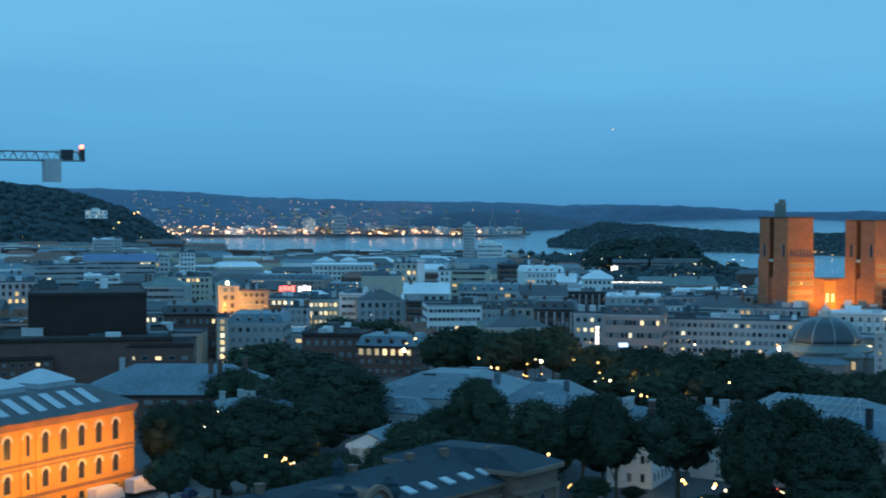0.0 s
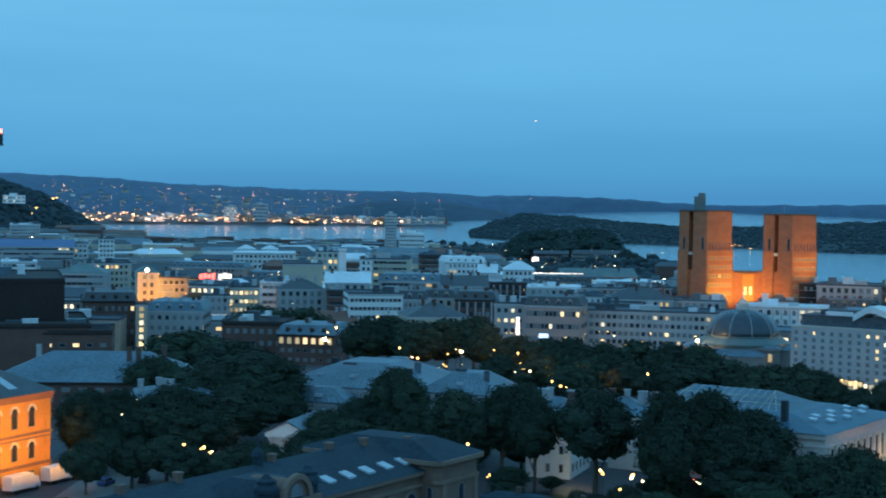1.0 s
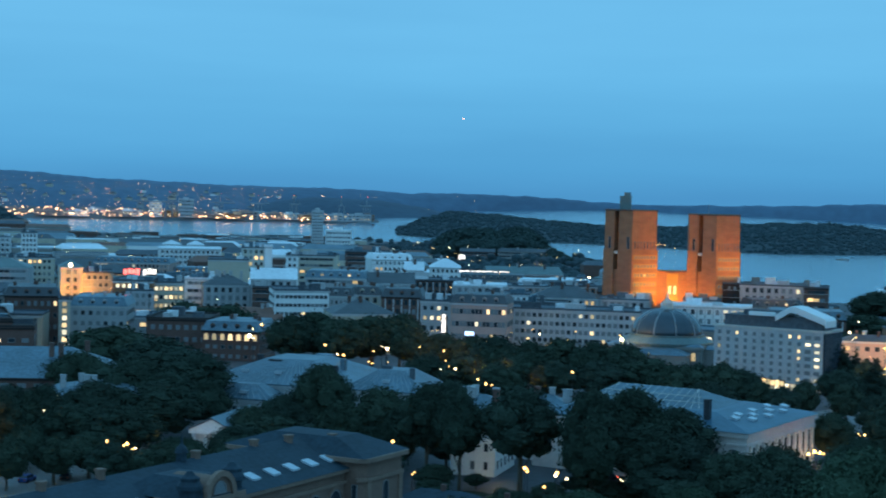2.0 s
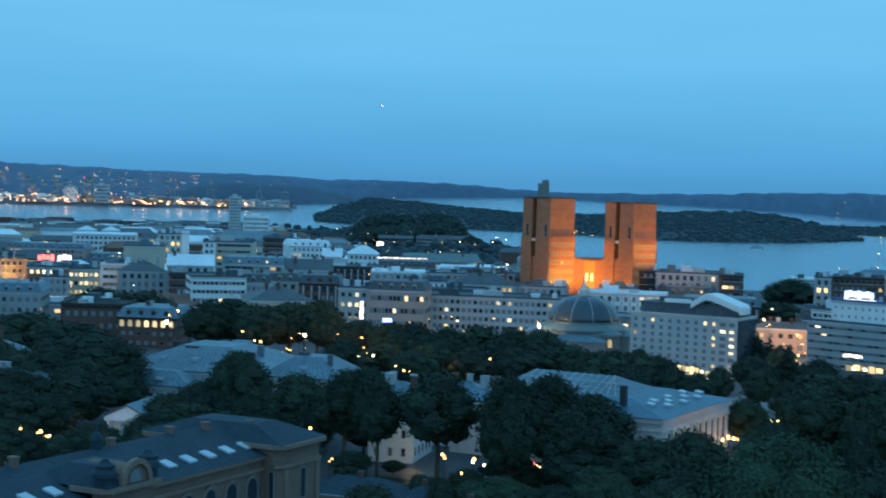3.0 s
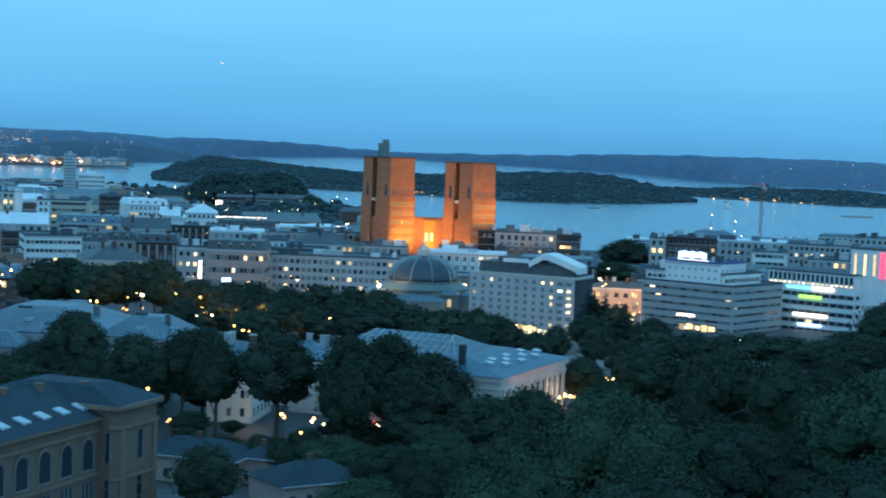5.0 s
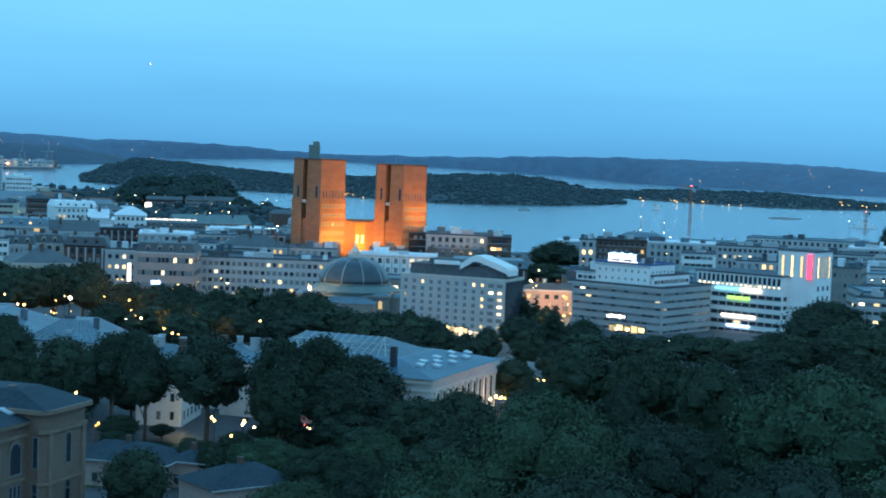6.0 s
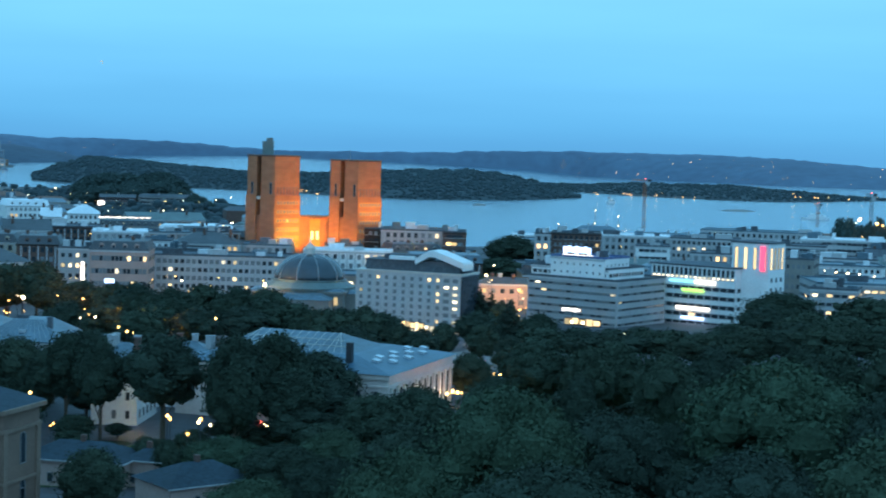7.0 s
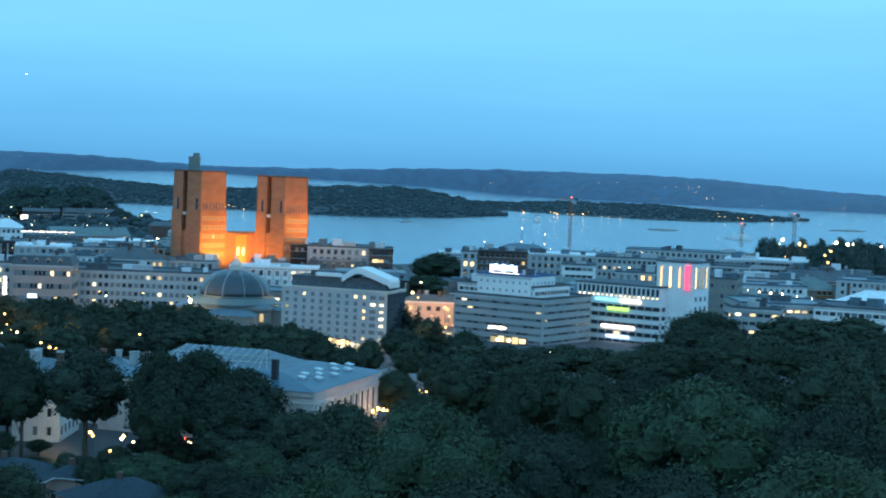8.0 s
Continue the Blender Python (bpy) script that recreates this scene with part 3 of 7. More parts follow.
    for i in range(clutter):
        px, py = rng.uniform(-w * 0.4, w * 0.4), rng.uniform(d * 0.3, d * 0.7)
        c = Shape()
        if form == "flat":
            a, q, z = rng.uniform(0.8, min(4, w * 0.12)), rng.uniform(0.8, 2.5), rng.uniform(1.0, 3.2)
            c.box(px - a, px + a, py - q, py + q, zr, zr + z, 0, 0.1)
            c.box(px - a - 0.1, px + a + 0.1, py - q - 0.1, py + q + 0.1, zr + z, zr + z + 0.15)
            part("roof_plant", c, M[rng.choice(["concrete", "metal_roof", "felt", "pale_roof"])], b)
        else:
            c.box(px - 0.6, px + 0.6, py - 0.5, py + 0.5, h + rh * 0.3, h + rh + 1.2, 0, 0.08)
            c.box(px - 0.7, px + 0.7, py - 0.6, py + 0.6, h + rh + 1.2, h + rh + 1.4)
            part("chimney", c, M[rng.choice(["brick_dark", "stucco_grey"])], b)
    return b


# blocks towards the harbour station and the opera quarter
block(-198.7, 498.8, 40, 37.0, 60, 21.7, "bronze", "dark_felt", floors=1, bays=1, fill=(0.02, 0.02), lit=0.0, sides=False, clutter=4, label='large windowless dark bronze-clad theatre building')
block(-193.0, 481.9, 27, 53.5, 50, 21.8, "brick_dark", "dark_felt", floors=1, bays=1, lit=0.0, fill=(0.02, 0.02), clutter=6, label='low dark brown brick wing of the theatre')
block(-207.6, 470.9, 22, 16.1, 30, 31.8, "brick_dark", "dark_felt", floors=3, bays=6, lit=0.04, clutter=4)
block(-177.9, 487.8, 25, 33.9, 26, 16.0, "brick_dark", "dark_felt", floors=2, bays=8, lit=0.1, fill=(0.5, 0.25), clutter=5)
block(-194.2, 589.4, 28, 19.8, 26, 18.2, "brick_dark", "slate", form='mansard', floors=4, bays=8, lit=0.05, clutter=4)
block(-173.0, 559.9, 29, 4.0, 10, 17.2, "stucco_cream", "felt", floors=7, bays=1, lit=1.0, fill=(0.6, 0.75), clutter=0, label='narrow stair tower with a column of lit windows')
block(-165.5, 575.5, 26, 19.9, 24, 8.0, "stucco_grey", "metal_roof", form='mansard', floors=4, bays=7, lit=0.08)
block(-220.9, 724.7, 32, 9.9, 14, 22.0, "stucco_cream", "copper", form='pyramid', floors=5, bays=3, lit=0.3, clutter=0, label='pale corner building lit orange under a tower roof')
block(-206.5, 716.3, 30, 13.3, 25, 16.1, "stone", "felt", floors=3, bays=5, lit=0.0, fill=(0.35, 0.8), label='stone bank building with tall pilasters')
block(-181.0, 680.0, 29, 16.8, 30, 8.9, "brick_red", "felt", floors=5, bays=7, lit=0.3)
block(-173.4, 663.7, 26, 11.3, 20, 14.6, "stucco_grey", "felt", floors=5, bays=6, lit=0.35)
block(-168.5, 691.7, 28, 13.5, 25, 17.7, "stucco_cream", "felt", floors=5, bays=6, lit=0.75, fill=(0.7, 0.5), label='corner building with brightly lit upper storeys')
block(-280.0, 849.0, 30, 23.4, 28, 28.3, "stucco_cream", "felt", floors=5, bays=8, lit=0.4, fill=(0.6, 0.4))
block(-279.1, 798.8, 27, 26.3, 30, 13.3, "stucco_grey", "copper", form='hip', floors=4, bays=9, lit=0.15)
block(-343.2, 882.2, 28, 19.5, 30, 21.3, "stucco_white", "pale_roof", floors=4, bays=6, lit=0.1)
block(-343.8, 770.1, 30, 17.4, 30, 24.1, "stucco_pink", "felt", floors=4, bays=6, lit=0.3)
block(-412.4, 987.9, 30, 33.6, 40, 32.7, "stucco_grey", "felt", floors=5, bays=8, lit=0.12)
block(-425.8, 1130.4, 28, 51.8, 40, 20.6, "stucco_grey", "blue_roof", form='gable', floors=4, bays=10, lit=0.05, clutter=1)
block(-663.7, 1723.4, 30, 31.7, 60, 21.1, "concrete", "pale_roof", floors=7, bays=6, lit=0.05)
block(-410.1, 1161.3, 30, 21.1, 20, 19.4, "stucco_white", "metal_roof", floors=5, bays=5, lit=0.1)
block(-380.1, 1144.9, 34, 11.2, 20, 18.4, "stucco_white", "felt", floors=6, bays=3, lit=0.05)
block(-162.5, 729.3, 28, 15.4, 25, 7.6, "stucco_white", "pale_roof", floors=4, bays=5, lit=0.1)
block(-163.9, 793.4, 34, 19.7, 30, 11.7, "stucco_cream", "felt", floors=1, bays=1, lit=0.0, fill=(0.05, 0.05), sides=False, clutter=2, label='blank cream-walled box above the roofs')
block(-149.6, 722.0, 26, 21.1, 25, 16.7, "stucco_grey", "slate", form='hip', floors=3, bays=8, lit=0.05)
block(-139.5, 768.0, 42, 3.5, 8, 10.3, "stucco_white", "pale_roof", floors=1, bays=1, lit=0.0, fill=(0.05, 0.05), sides=False, clutter=0, label='slim white windowless tower slab')
block(-184.3, 964.8, 34, 14.2, 22, 10.8, "stucco_cream", "felt", floors=5, bays=4, lit=0.4, fill=(0.7, 0.45))
block(-267.2, 1158.1, 25, 44.9, 45, 13.0, "stucco_white", "pale_roof", form='flat', floors=3, bays=10, lit=0.05, clutter=0, label='low white hall with pale roofs')
block(-295.5, 1219.4, 26, 13.8, 14, 13.6, "stucco_white", "pale_roof", form='pyramid', floors=1, bays=2, lit=0.0, clutter=0)
block(-278.1, 1223.3, 26, 12.5, 14, 12.8, "stucco_white", "pale_roof", form='pyramid', floors=1, bays=2, lit=0.0, clutter=0)
block(-126.3, 708.7, 30, 19.8, 20, 10.1, "stucco_grey", "pale_roof", form='gable', floors=4, bays=8, lit=0.1, clutter=1)
block(-128.0, 696.0, 27, 10.2, 22, 6.4, "brick_dark", "felt", floors=5, bays=5, lit=0.1)
block(-101.3, 631.0, 30, 21.2, 24, 15.1, "stucco_white", "felt", floors=6, bays=12, lit=0.05, fill=(0.85, 0.4), label='white office block with dark window bands')
block(-145.1, 869.1, 34, 6.7, 20, 9.5, "stucco_white", "felt", floors=5, bays=2, lit=0.05)
block(-136.2, 896.7, 33, 20.3, 28, 3.6, "stucco_cream", "felt", floors=6, bays=8, lit=0.3, fill=(0.85, 0.45))
block(-105.1, 751.5, 29, 28.3, 22, 2.0, "stucco_grey", "metal_roof", form='mansard', floors=4, bays=9, lit=0.3)
block(-126.4, 1050.9, 30, 29.1, 30, 6.9, "brick_dark", "felt", floors=4, bays=8, lit=0.1)
block(-97.1, 923.9, 31, 23.3, 24, 16.0, "stucco_white", "pale_roof", form='mansard', floors=3, bays=7, lit=0.03, label='white modern building with stepped pale roofs')
block(-81.6, 889.6, 27, 10.7, 20, 5.2, "stucco_white", "pale_roof", form='gable', floors=2, bays=3, lit=0.1)
block(-66.4, 911.7, 28, 17.3, 26, 4.2, "stucco_white", "pale_roof", form='hip', floors=3, bays=5, lit=0.1, clutter=1)
block(-80.3, 754.9, 27, 23.5, 22, 10.1, "stucco_grey", "slate", form='gable', floors=4, bays=8, lit=0.12)
block(-64.3, 807.0, 26, 29.2, 26, 4.6, "brick_dark", "felt", floors=4, bays=9, lit=0.08)
block(-86.9, 637.7, 28, 9.8, 20, 2.8, "stucco_grey", "slate", form='mansard', floors=5, bays=5, lit=0.12)
block(-78.1, 650.2, 28, 11.1, 20, 1.8, "stucco_cream", "slate", form='mansard', floors=5, bays=5, lit=0.15)
block(-63.5, 642.3, 28, 16.2, 20, 0.6, "brick_dark", "slate", form='mansard', floors=5, bays=7, lit=0.15)
block(-110.5, 541.0, 21.5, 19.5, 22, -4.0, "brick_dark", "metal_roof", form='mansard', floors=3, bays=7, lit=0.0, toplit=7, label='long brown brick building with a lit top arcade')
block(-131.0, 552.0, 24.0, 21.0, 26, 4.0, "brick_dark", "dark_felt", floors=3, bays=7, lit=0.04, clutter=4, label='flat-roofed dark brick building beside the lit arcade')
block(-139.2, 584.6, 22, 22.3, 24, -0.6, "brick_dark", "felt", floors=3, bays=7, lit=0.05)
# blocks between the boulevard and the town hall
block(-47.4, 607.6, 29, 11.4, 20, -3.5, "stucco_grey", "felt", floors=5, bays=4, lit=0.5, label='corner building with lit windows facing the trees')
block(-31.1, 602.1, 29, 20.9, 20, -5.0, "stucco_pink", "slate", form='mansard', floors=4, bays=14, lit=0.05, fill=(0.88, 0.42), label='long office block banded in rosy stone')
block(5.3, 622.0, 26, 58.1, 22, -7.5, "concrete", "felt", floors=5, bays=26, lit=0.07, fill=(0.7, 0.5), label='long pale grey office building', clutter=7)
block(-39.4, 771.3, 26, 25.2, 26, 2.9, "stucco_grey", "pale_roof", floors=3, bays=8, lit=0.05)
block(-18.2, 814.7, 24, 21.6, 24, 5.3, "stucco_pink", "metal_roof", floors=2, bays=9, lit=0.05, label='long low rosy building')
block(4.7, 827.2, 24, 23.9, 24, 3.7, "brick_red", "felt", floors=3, bays=8, lit=0.3)
block(-24.7, 711.7, 26, 19.6, 22, -2.0, "stucco_white", "felt", floors=3, bays=8, lit=0.1)
block(-0.2, 715.9, 25, 29.6, 22, -4.0, "stucco_grey", "slate", form='hip', floors=3, bays=10, lit=0.1)
block(26.1, 728.5, 24, 22.6, 20, -6.1, "stucco_grey", "metal_roof", floors=3, bays=8, lit=0.08)
block(55.4, 651.6, 27, 34.9, 16, -8.9, "stucco_white", "pale_roof", floors=4, bays=14, lit=0.05, clutter=2, label='white building with a long pale roof')
block(59.7, 720.5, 25, 16.6, 16, -4.7, "stucco_grey", "felt", floors=4, bays=6, lit=0.05)
block(76.2, 757.2, 31, 8.4, 22, -5.7, "bronze", "felt", floors=5, bays=4, lit=0.1)
block(93.3, 747.4, 31, 29.0, 24, -10.1, "stucco_grey", "felt", floors=4, bays=9, lit=0.3, fill=(0.7, 0.4))
block(111.4, 738.6, 31, 10.8, 20, -8.6, "brick_dark", "felt", floors=4, bays=3, lit=0.15)
# blocks along the western harbour
block(120.9, 535.8, 27, 35.3, 32, -44.7, "stucco_grey", "felt", floors=6, bays=14, lit=0.05, fill=(0.92, 0.38), label='pale office building with stepped upper storeys', clutter=2)
block(120.6, 539.4, 30.5, 30.2, 24, -44.6, "stucco_white", "felt", floors=7, bays=14, lit=0.08, fill=(0.75, 0.45), clutter=4)
block(122.7, 536.6, 34, 21.2, 16, -44.9, "stucco_white", "blue_roof", floors=8, bays=8, lit=0.0, fill=(0.2, 0.3), clutter=3, label='set-back attic storey under an illuminated sign')
block(157.3, 763.8, 30, 7.5, 16, -11.6, "stucco_grey", "felt", floors=4, bays=3, lit=0.3)
block(175.9, 773.4, 30, 24.0, 20, -12.8, "brick_dark", "slate", floors=4, bays=7, lit=0.15)
block(216.6, 816.4, 27, 34.8, 24, -14.9, "stucco_grey", "pale_roof", floors=4, bays=8, lit=0.15)
block(202.0, 730.1, 27, 15.6, 20, -15.5, "stucco_white", "felt", floors=4, bays=5, lit=0.2)
block(227.1, 610.2, 30, 11.2, 24, -26.4, "stone", "felt", floors=5, bays=5, lit=0.05)
block(215.8, 544.8, 24, 16.2, 24, -27.6, "stucco_grey", "felt", floors=4, bays=6, lit=0.4, fill=(0.85, 0.45))
block(231.2, 555.5, 25, 33.0, 30, -8.6, "stucco_grey", "metal_roof", floors=4, bays=12, lit=0.1, fill=(0.85, 0.4), clutter=1, label='curved-fronted grey block under a rank of roof lamps')
block(253.1, 543.3, 25, 31.2, 28, -33.0, "stucco_white", "felt", floors=4, bays=12, lit=0.12, fill=(0.85, 0.42))
block(317.8, 666.6, 27, 33.1, 28, -31.5, "concrete", "metal_roof", floors=4, bays=9, lit=0.1)
block(316.8, 916.1, 26, 68.4, 24, -23.1, "concrete", "metal_roof", floors=4, bays=16, lit=0.15)
block(248.6, 803.0, 27, 34.7, 22, -21.2, "stucco_grey", "felt", floors=4, bays=9, lit=0.2)
block(226.7, 716.2, 25, 21.9, 22, -17.6, "stucco_grey", "felt", floors=4, bays=7, lit=0.4)
block(328.6, 821.0, 27, 42.6, 24, -25.8, "concrete", "pale_roof", floors=4, bays=12, lit=0.1, fill=(0.8, 0.45))
block(280.8, 779.2, 26, 42.7, 22, -23.8, "stucco_grey", "felt", floors=3, bays=12, lit=0.1)
block(280.8, 697.2, 25, 28.4, 22, -21.9, "concrete", "felt", floors=4, bays=8, lit=0.1)
block(348.8, 794.4, 24, 35.7, 22, -23.7, "brick_dark", "felt", floors=4, bays=8, lit=0.3)


# ---- trees ----
def leaf_cloud(lobes, count, size, seed, core=True):
    """Many small leaf sprays over the outside of overlapping lobes, round a ragged dark core."""
    rng = np.random.default_rng(seed)
    c = np.array(lobes)
    area = c[:, 3] * c[:, 4]
    pick = rng.choice(len(c), count, p=area / area.sum())
    d = rng.normal(size=(count, 3))
    d /= np.linalg.norm(d, axis=1)[:, None]
    d[:, 2] = np.where(d[:, 2] < -0.35, -d[:, 2], d[:, 2])
    k = rng.triangular(0.62, 0.98, 1.36, (count, 1))
    rad = np.stack([c[pick, 3], c[pick, 3], c[pick, 4]], 1)
    p = c[pick, :3] + d * rad * k
    n = d + rng.normal(scale=0.5, size=(count, 3))
    n /= np.linalg.norm(n, axis=1)[:, None]
    a = np.cross(n, rng.normal(size=(count, 3)))
    a /= np.linalg.norm(a, axis=1)[:, None]
    b = np.cross(n, a)
    sz = size * rng.uniform(0.5, 1.3, (count, 1))
    q = np.stack([p - a * sz, p - b * sz * 0.55, p + a * sz, p + b * sz * 0.55], 1).reshape(-1, 3)
    verts = q.tolist()
    faces = (np.arange(count * 4).reshape(-1, 4)).tolist()
    if core:
        for x, y, z, r, h in lobes:
            n0 = len(verts)
            rings, sides = 5, 8
            for i in range(rings):
                t = math.pi * (i + 0.5) / rings
                for j in range(sides):
                    u = 2 * math.pi * j / sides
                    m = 0.76 + 0.09 * rng.normal()
                    verts.append((x + r * m * math.sin(t) * math.cos(u), y + r * m * math.sin(t) * math.sin(u), z + h * m * math.cos(t)))
            for i in range(rings - 1):
                for j in range(sides):
                    j2 = (j + 1) % sides
                    faces.append((n0 + i * sides + j, n0 + (i + 1) * sides + j, n0 + (i + 1) * sides + j2, n0 + i * sides + j2))
            faces.append(tuple(n0 + j for j in range(sides)))
    return verts, faces


def tree_kind(seed, height, radius, leaves, size, material, stem=0.10, n=26):
    """A broad-leaved tree: tapered trunk, limbs, and an uneven domed crown of leafy lobes."""
    rng = random.Random(seed)
    t = thing("tree", 0, -2000, 0, 0, "tall broad-leaved tree in full dark green leaf", "tree", "park trees")
    s = Shape()
    s.lathe(0, 0, [(0.6, -0.6), (0.45, 0.4), (0.36, height * 0.3), (0.2, height * 0.6), (0.06, height * 0.85)], 8)
    lobes = []
    zc, hz = height * (1 + stem) / 2, height * (1 - stem) / 2
    for i in range(n):
        u = 1 - 1.75 * (i + 0.5) / n
        a = i * 2.399 + rng.uniform(-0.3, 0.3)
        r = radius * rng.uniform(0.30, 0.52) * (26 / n) ** 0.4
        flat = math.sqrt(max(0.0, 1 - u * u))
        reach = rng.uniform(0.78, 1.14)
        o = max(0.0, (radius * flat * (1.0 if u > -0.3 else 0.85) - r * 0.9) * reach)
        q = r * min(1.2, 0.75 * max(1.0, hz / radius))
        z = zc + (hz - q) * u * (reach if u < 0.8 else 1.0)
        lobes.append((o * math.cos(a), o * math.sin(a), z, r, q))
        if i % 2 == 0:
            s.bar((0, 0, max(height * 0.12, z - 0.25 * height)), (o * 0.8 * math.cos(a), o * 0.8 * math.sin(a), z), 0.12, 0, 5)
    part("trunk", s, M["bark"], t)
    v, f = leaf_cloud(lobes + [(0, 0, zc, radius * 0.5, hz * 0.6)], leaves, size, seed)
    part("crown", mesh_of("crown", v, f, M[material]), None, t)
    return t


TREES = [tree_kind(11, 17, 7.0, 6500, 0.34, "leaf"), tree_kind(12, 20, 8.0, 7500, 0.34, "leaf_dark"), tree_kind(13, 15, 6.5, 6000, 0.34, "leaf"),
         tree_kind(14, 22, 7.5, 7500, 0.34, "leaf_dark"), tree_kind(15, 18, 9.0, 9000, 0.34, "leaf")]


def conifer_kind(seed, height, radius):
    """A narrow spruce: straight trunk and drooping tiers."""
    rng = random.Random(seed)
    t = thing("conifer", 0, -2000, 0, 0, "narrow dark spruce among the street trees", "tree", "park trees")
    s = Shape()
    s.lathe(0, 0, [(0.35, -0.6), (0.28, 0.5), (0.12, height * 0.7), (0.03, height)], 8)
    part("trunk", s, M["bark"], t)
    lobes = []
    for i in range(18):
        u = i / 17
        r = radius * (1.02 - u) * 0.55 + 0.25
        a = i * 2.4
        lobes.append((r * 0.75 * math.cos(a), r * 0.75 * math.sin(a), height * (0.12 + 0.84 * u), r, r * 0.9))
    v, f = leaf_cloud(lobes, 4200, 0.36, seed)
    part("crown", mesh_of("crown", v, f, M["leaf_dark"]), None, t)
    return t


TREES.append(conifer_kind(31, 19, 4.0))
TREES.append(tree_kind(16, 18, 10.0, 24000, 0.27, "leaf_light", 0.10, 44))
TREES.append(tree_kind(17, 19, 10.0, 24000, 0.27, "leaf_dark", 0.10, 52))
# far tree, in the leaf colour with painted haze
TREES.append(tree_kind(18, 17, 7.5, 1500, 0.85, "hazy_leaf"))
TREES.append(tree_kind(19, 20, 7.0, 7000, 0.34, "leaf_dark", 0.20, 26))
TREES.append(tree_kind(20, 20, 6.5, 9500, 0.34, "leaf_dark", 0.14, 34))
TREES += [tree_kind(21, 17, 7.0, 2600, 0.52, "leaf"), tree_kind(22, 20, 8.0, 2800, 0.54, "leaf_dark"), tree_kind(23, 18, 9.0, 3200, 0.54, "leaf", 0.1, 32)]
TREE_SIZES = ((17, 7.0), (20, 8.0), (15, 6.5), (22, 7.5), (18, 9.0), (19.5, 4.2), (18, 10.0), (19, 10.0), (17, 7.5), (20, 7.0), (20, 6.5), (17, 7.0), (20, 8.0), (18, 9.0))
placed = random.Random(5)


def tree(x, y, top, wide, kind=None, foot=None):
    """A tree at (x, y) whose crown ends at the height top and is about that many metres wide."""
    k = kind
    if k is None:
        k = placed.randrange(5) if y < 400 else 11 + placed.randrange(3)
    proto, (h0, r0) = TREES[k], TREE_SIZES[k]
    g = ground_z(x, y) if foot is None else foot
    sz, sx = (top - g) / (h0 * 1.0), wide / (2 * r0 * 0.86)
    t = copy_thing(proto, pose(x, y, g, 0, 0, placed.uniform(0, 360)))
    t.scale = (sx, sx, sz)
    return t


# park and street trees
tree(-126.1, 451.7, 30, 25.8)
tree(-102.6, 413.6, 31, 21.9)
tree(-116.6, 389.4, 29, 16.7)
tree(-89.3, 394.5, 29, 18.0)
tree(-97.0, 369.3, 30, 21.0)
tree(-98.2, 340.7, 28, 15.8)
tree(-85.1, 343.1, 28, 18.2)
tree(-112.7, 327.7, 28, 13.1)
tree(-107.7, 327.1, 27, 10.6)
tree(-78.6, 358.6, 27, 11.3)
tree(-97.7, 318.4, 26, 12.6)
tree(-85.4, 316.2, 26, 13.5)
tree(-88.0, 301.5, 23, 9.7)
tree(-102.0, 306.5, 23, 7.8)
tree(-54.4, 367.1, 30, 12.7)
tree(-144.1, 616.6, 26, 19.6)
tree(-123.9, 604.6, 26, 19.1)
tree(-133.3, 608.0, 25, 17.1)
tree(-85.3, 514.3, 30, 16.1)
tree(-80.1, 527.8, 30, 16.5)
tree(-67.8, 505.7, 30, 15.8)
tree(-60.6, 519.1, 30, 16.1)
tree(-53.0, 533.1, 30, 16.5)
tree(-19.4, 470.6, 29, 14.5)
tree(-9.5, 457.6, 29, 14.1)
tree(-0.3, 468.5, 29, 14.5)
tree(8.9, 461.1, 29, 14.2)
tree(17.2, 459.2, 29, 12.6)
tree(-13.6, 439.6, 26, 13.6)
tree(-1.7, 434.2, 26, 13.4)
tree(9.9, 436.4, 26, 13.5)
tree(26.8, 450.9, 24, 14.0)
tree(34.0, 442.3, 24, 13.7)
tree(42.1, 446.7, 23, 12.3)
tree(48.2, 446.2, 24, 10.8)
tree(84.5, 503.0, 27, 7.9, 5)
tree(85.7, 461.6, 27, 8.1, 5)
tree(74.1, 443.7, 25, 12.4)
tree(90.5, 440.8, 25, 10.8)
tree(57.1, 350.9, 25, 9.8)
tree(155.9, 831.1, 26, 27.6)
tree(125.4, 698.8, 23, 21.9)
tree(113.2, 654.3, 19, 16.0)
tree(86.8, 413.6, 24, 16.0)
tree(95.5, 412.5, 24, 16.0)
tree(101.5, 400.9, 25, 15.6)
tree(113.5, 418.2, 24, 13.4)
tree(117.0, 403.5, 25, 15.9)
tree(123.7, 395.8, 25, 15.7)
tree(130.9, 390.8, 26, 14.1)
tree(167.8, 463.7, 30, 22.0, 1)
tree(197.9, 474.0, 28, 17.6)
tree(196.9, 454.6, 29, 22.1)
tree(217.3, 468.1, 29, 21.3)
tree(150.1, 383.6, 30, 18.4)
tree(-47.4, 511.1, 27, 14.1)
tree(-36.6, 497.5, 27, 13.7)
tree(-26.8, 488.6, 27, 13.4)
tree(-18.3, 466.7, 27, 12.8)
tree(-36.6, 446.1, 26, 12.3)
tree(-25.3, 436.8, 26, 13.5)
tree(-16.5, 421.5, 26, 13.0)
tree(-25.8, 379.8, 26, 11.8)
tree(-98.3, 285.6, 24, 8.3)
tree(-92.2, 293.4, 23, 8.4)
tree(-80.1, 288.7, 23, 9.3)
tree(-74.0, 289.6, 22, 8.2)
tree(16.2, 450.5, 27, 13.9)
tree(24.3, 436.4, 27, 13.5)
tree(31.9, 423.2, 27, 13.1)
tree(40.3, 424.8, 27, 13.2)
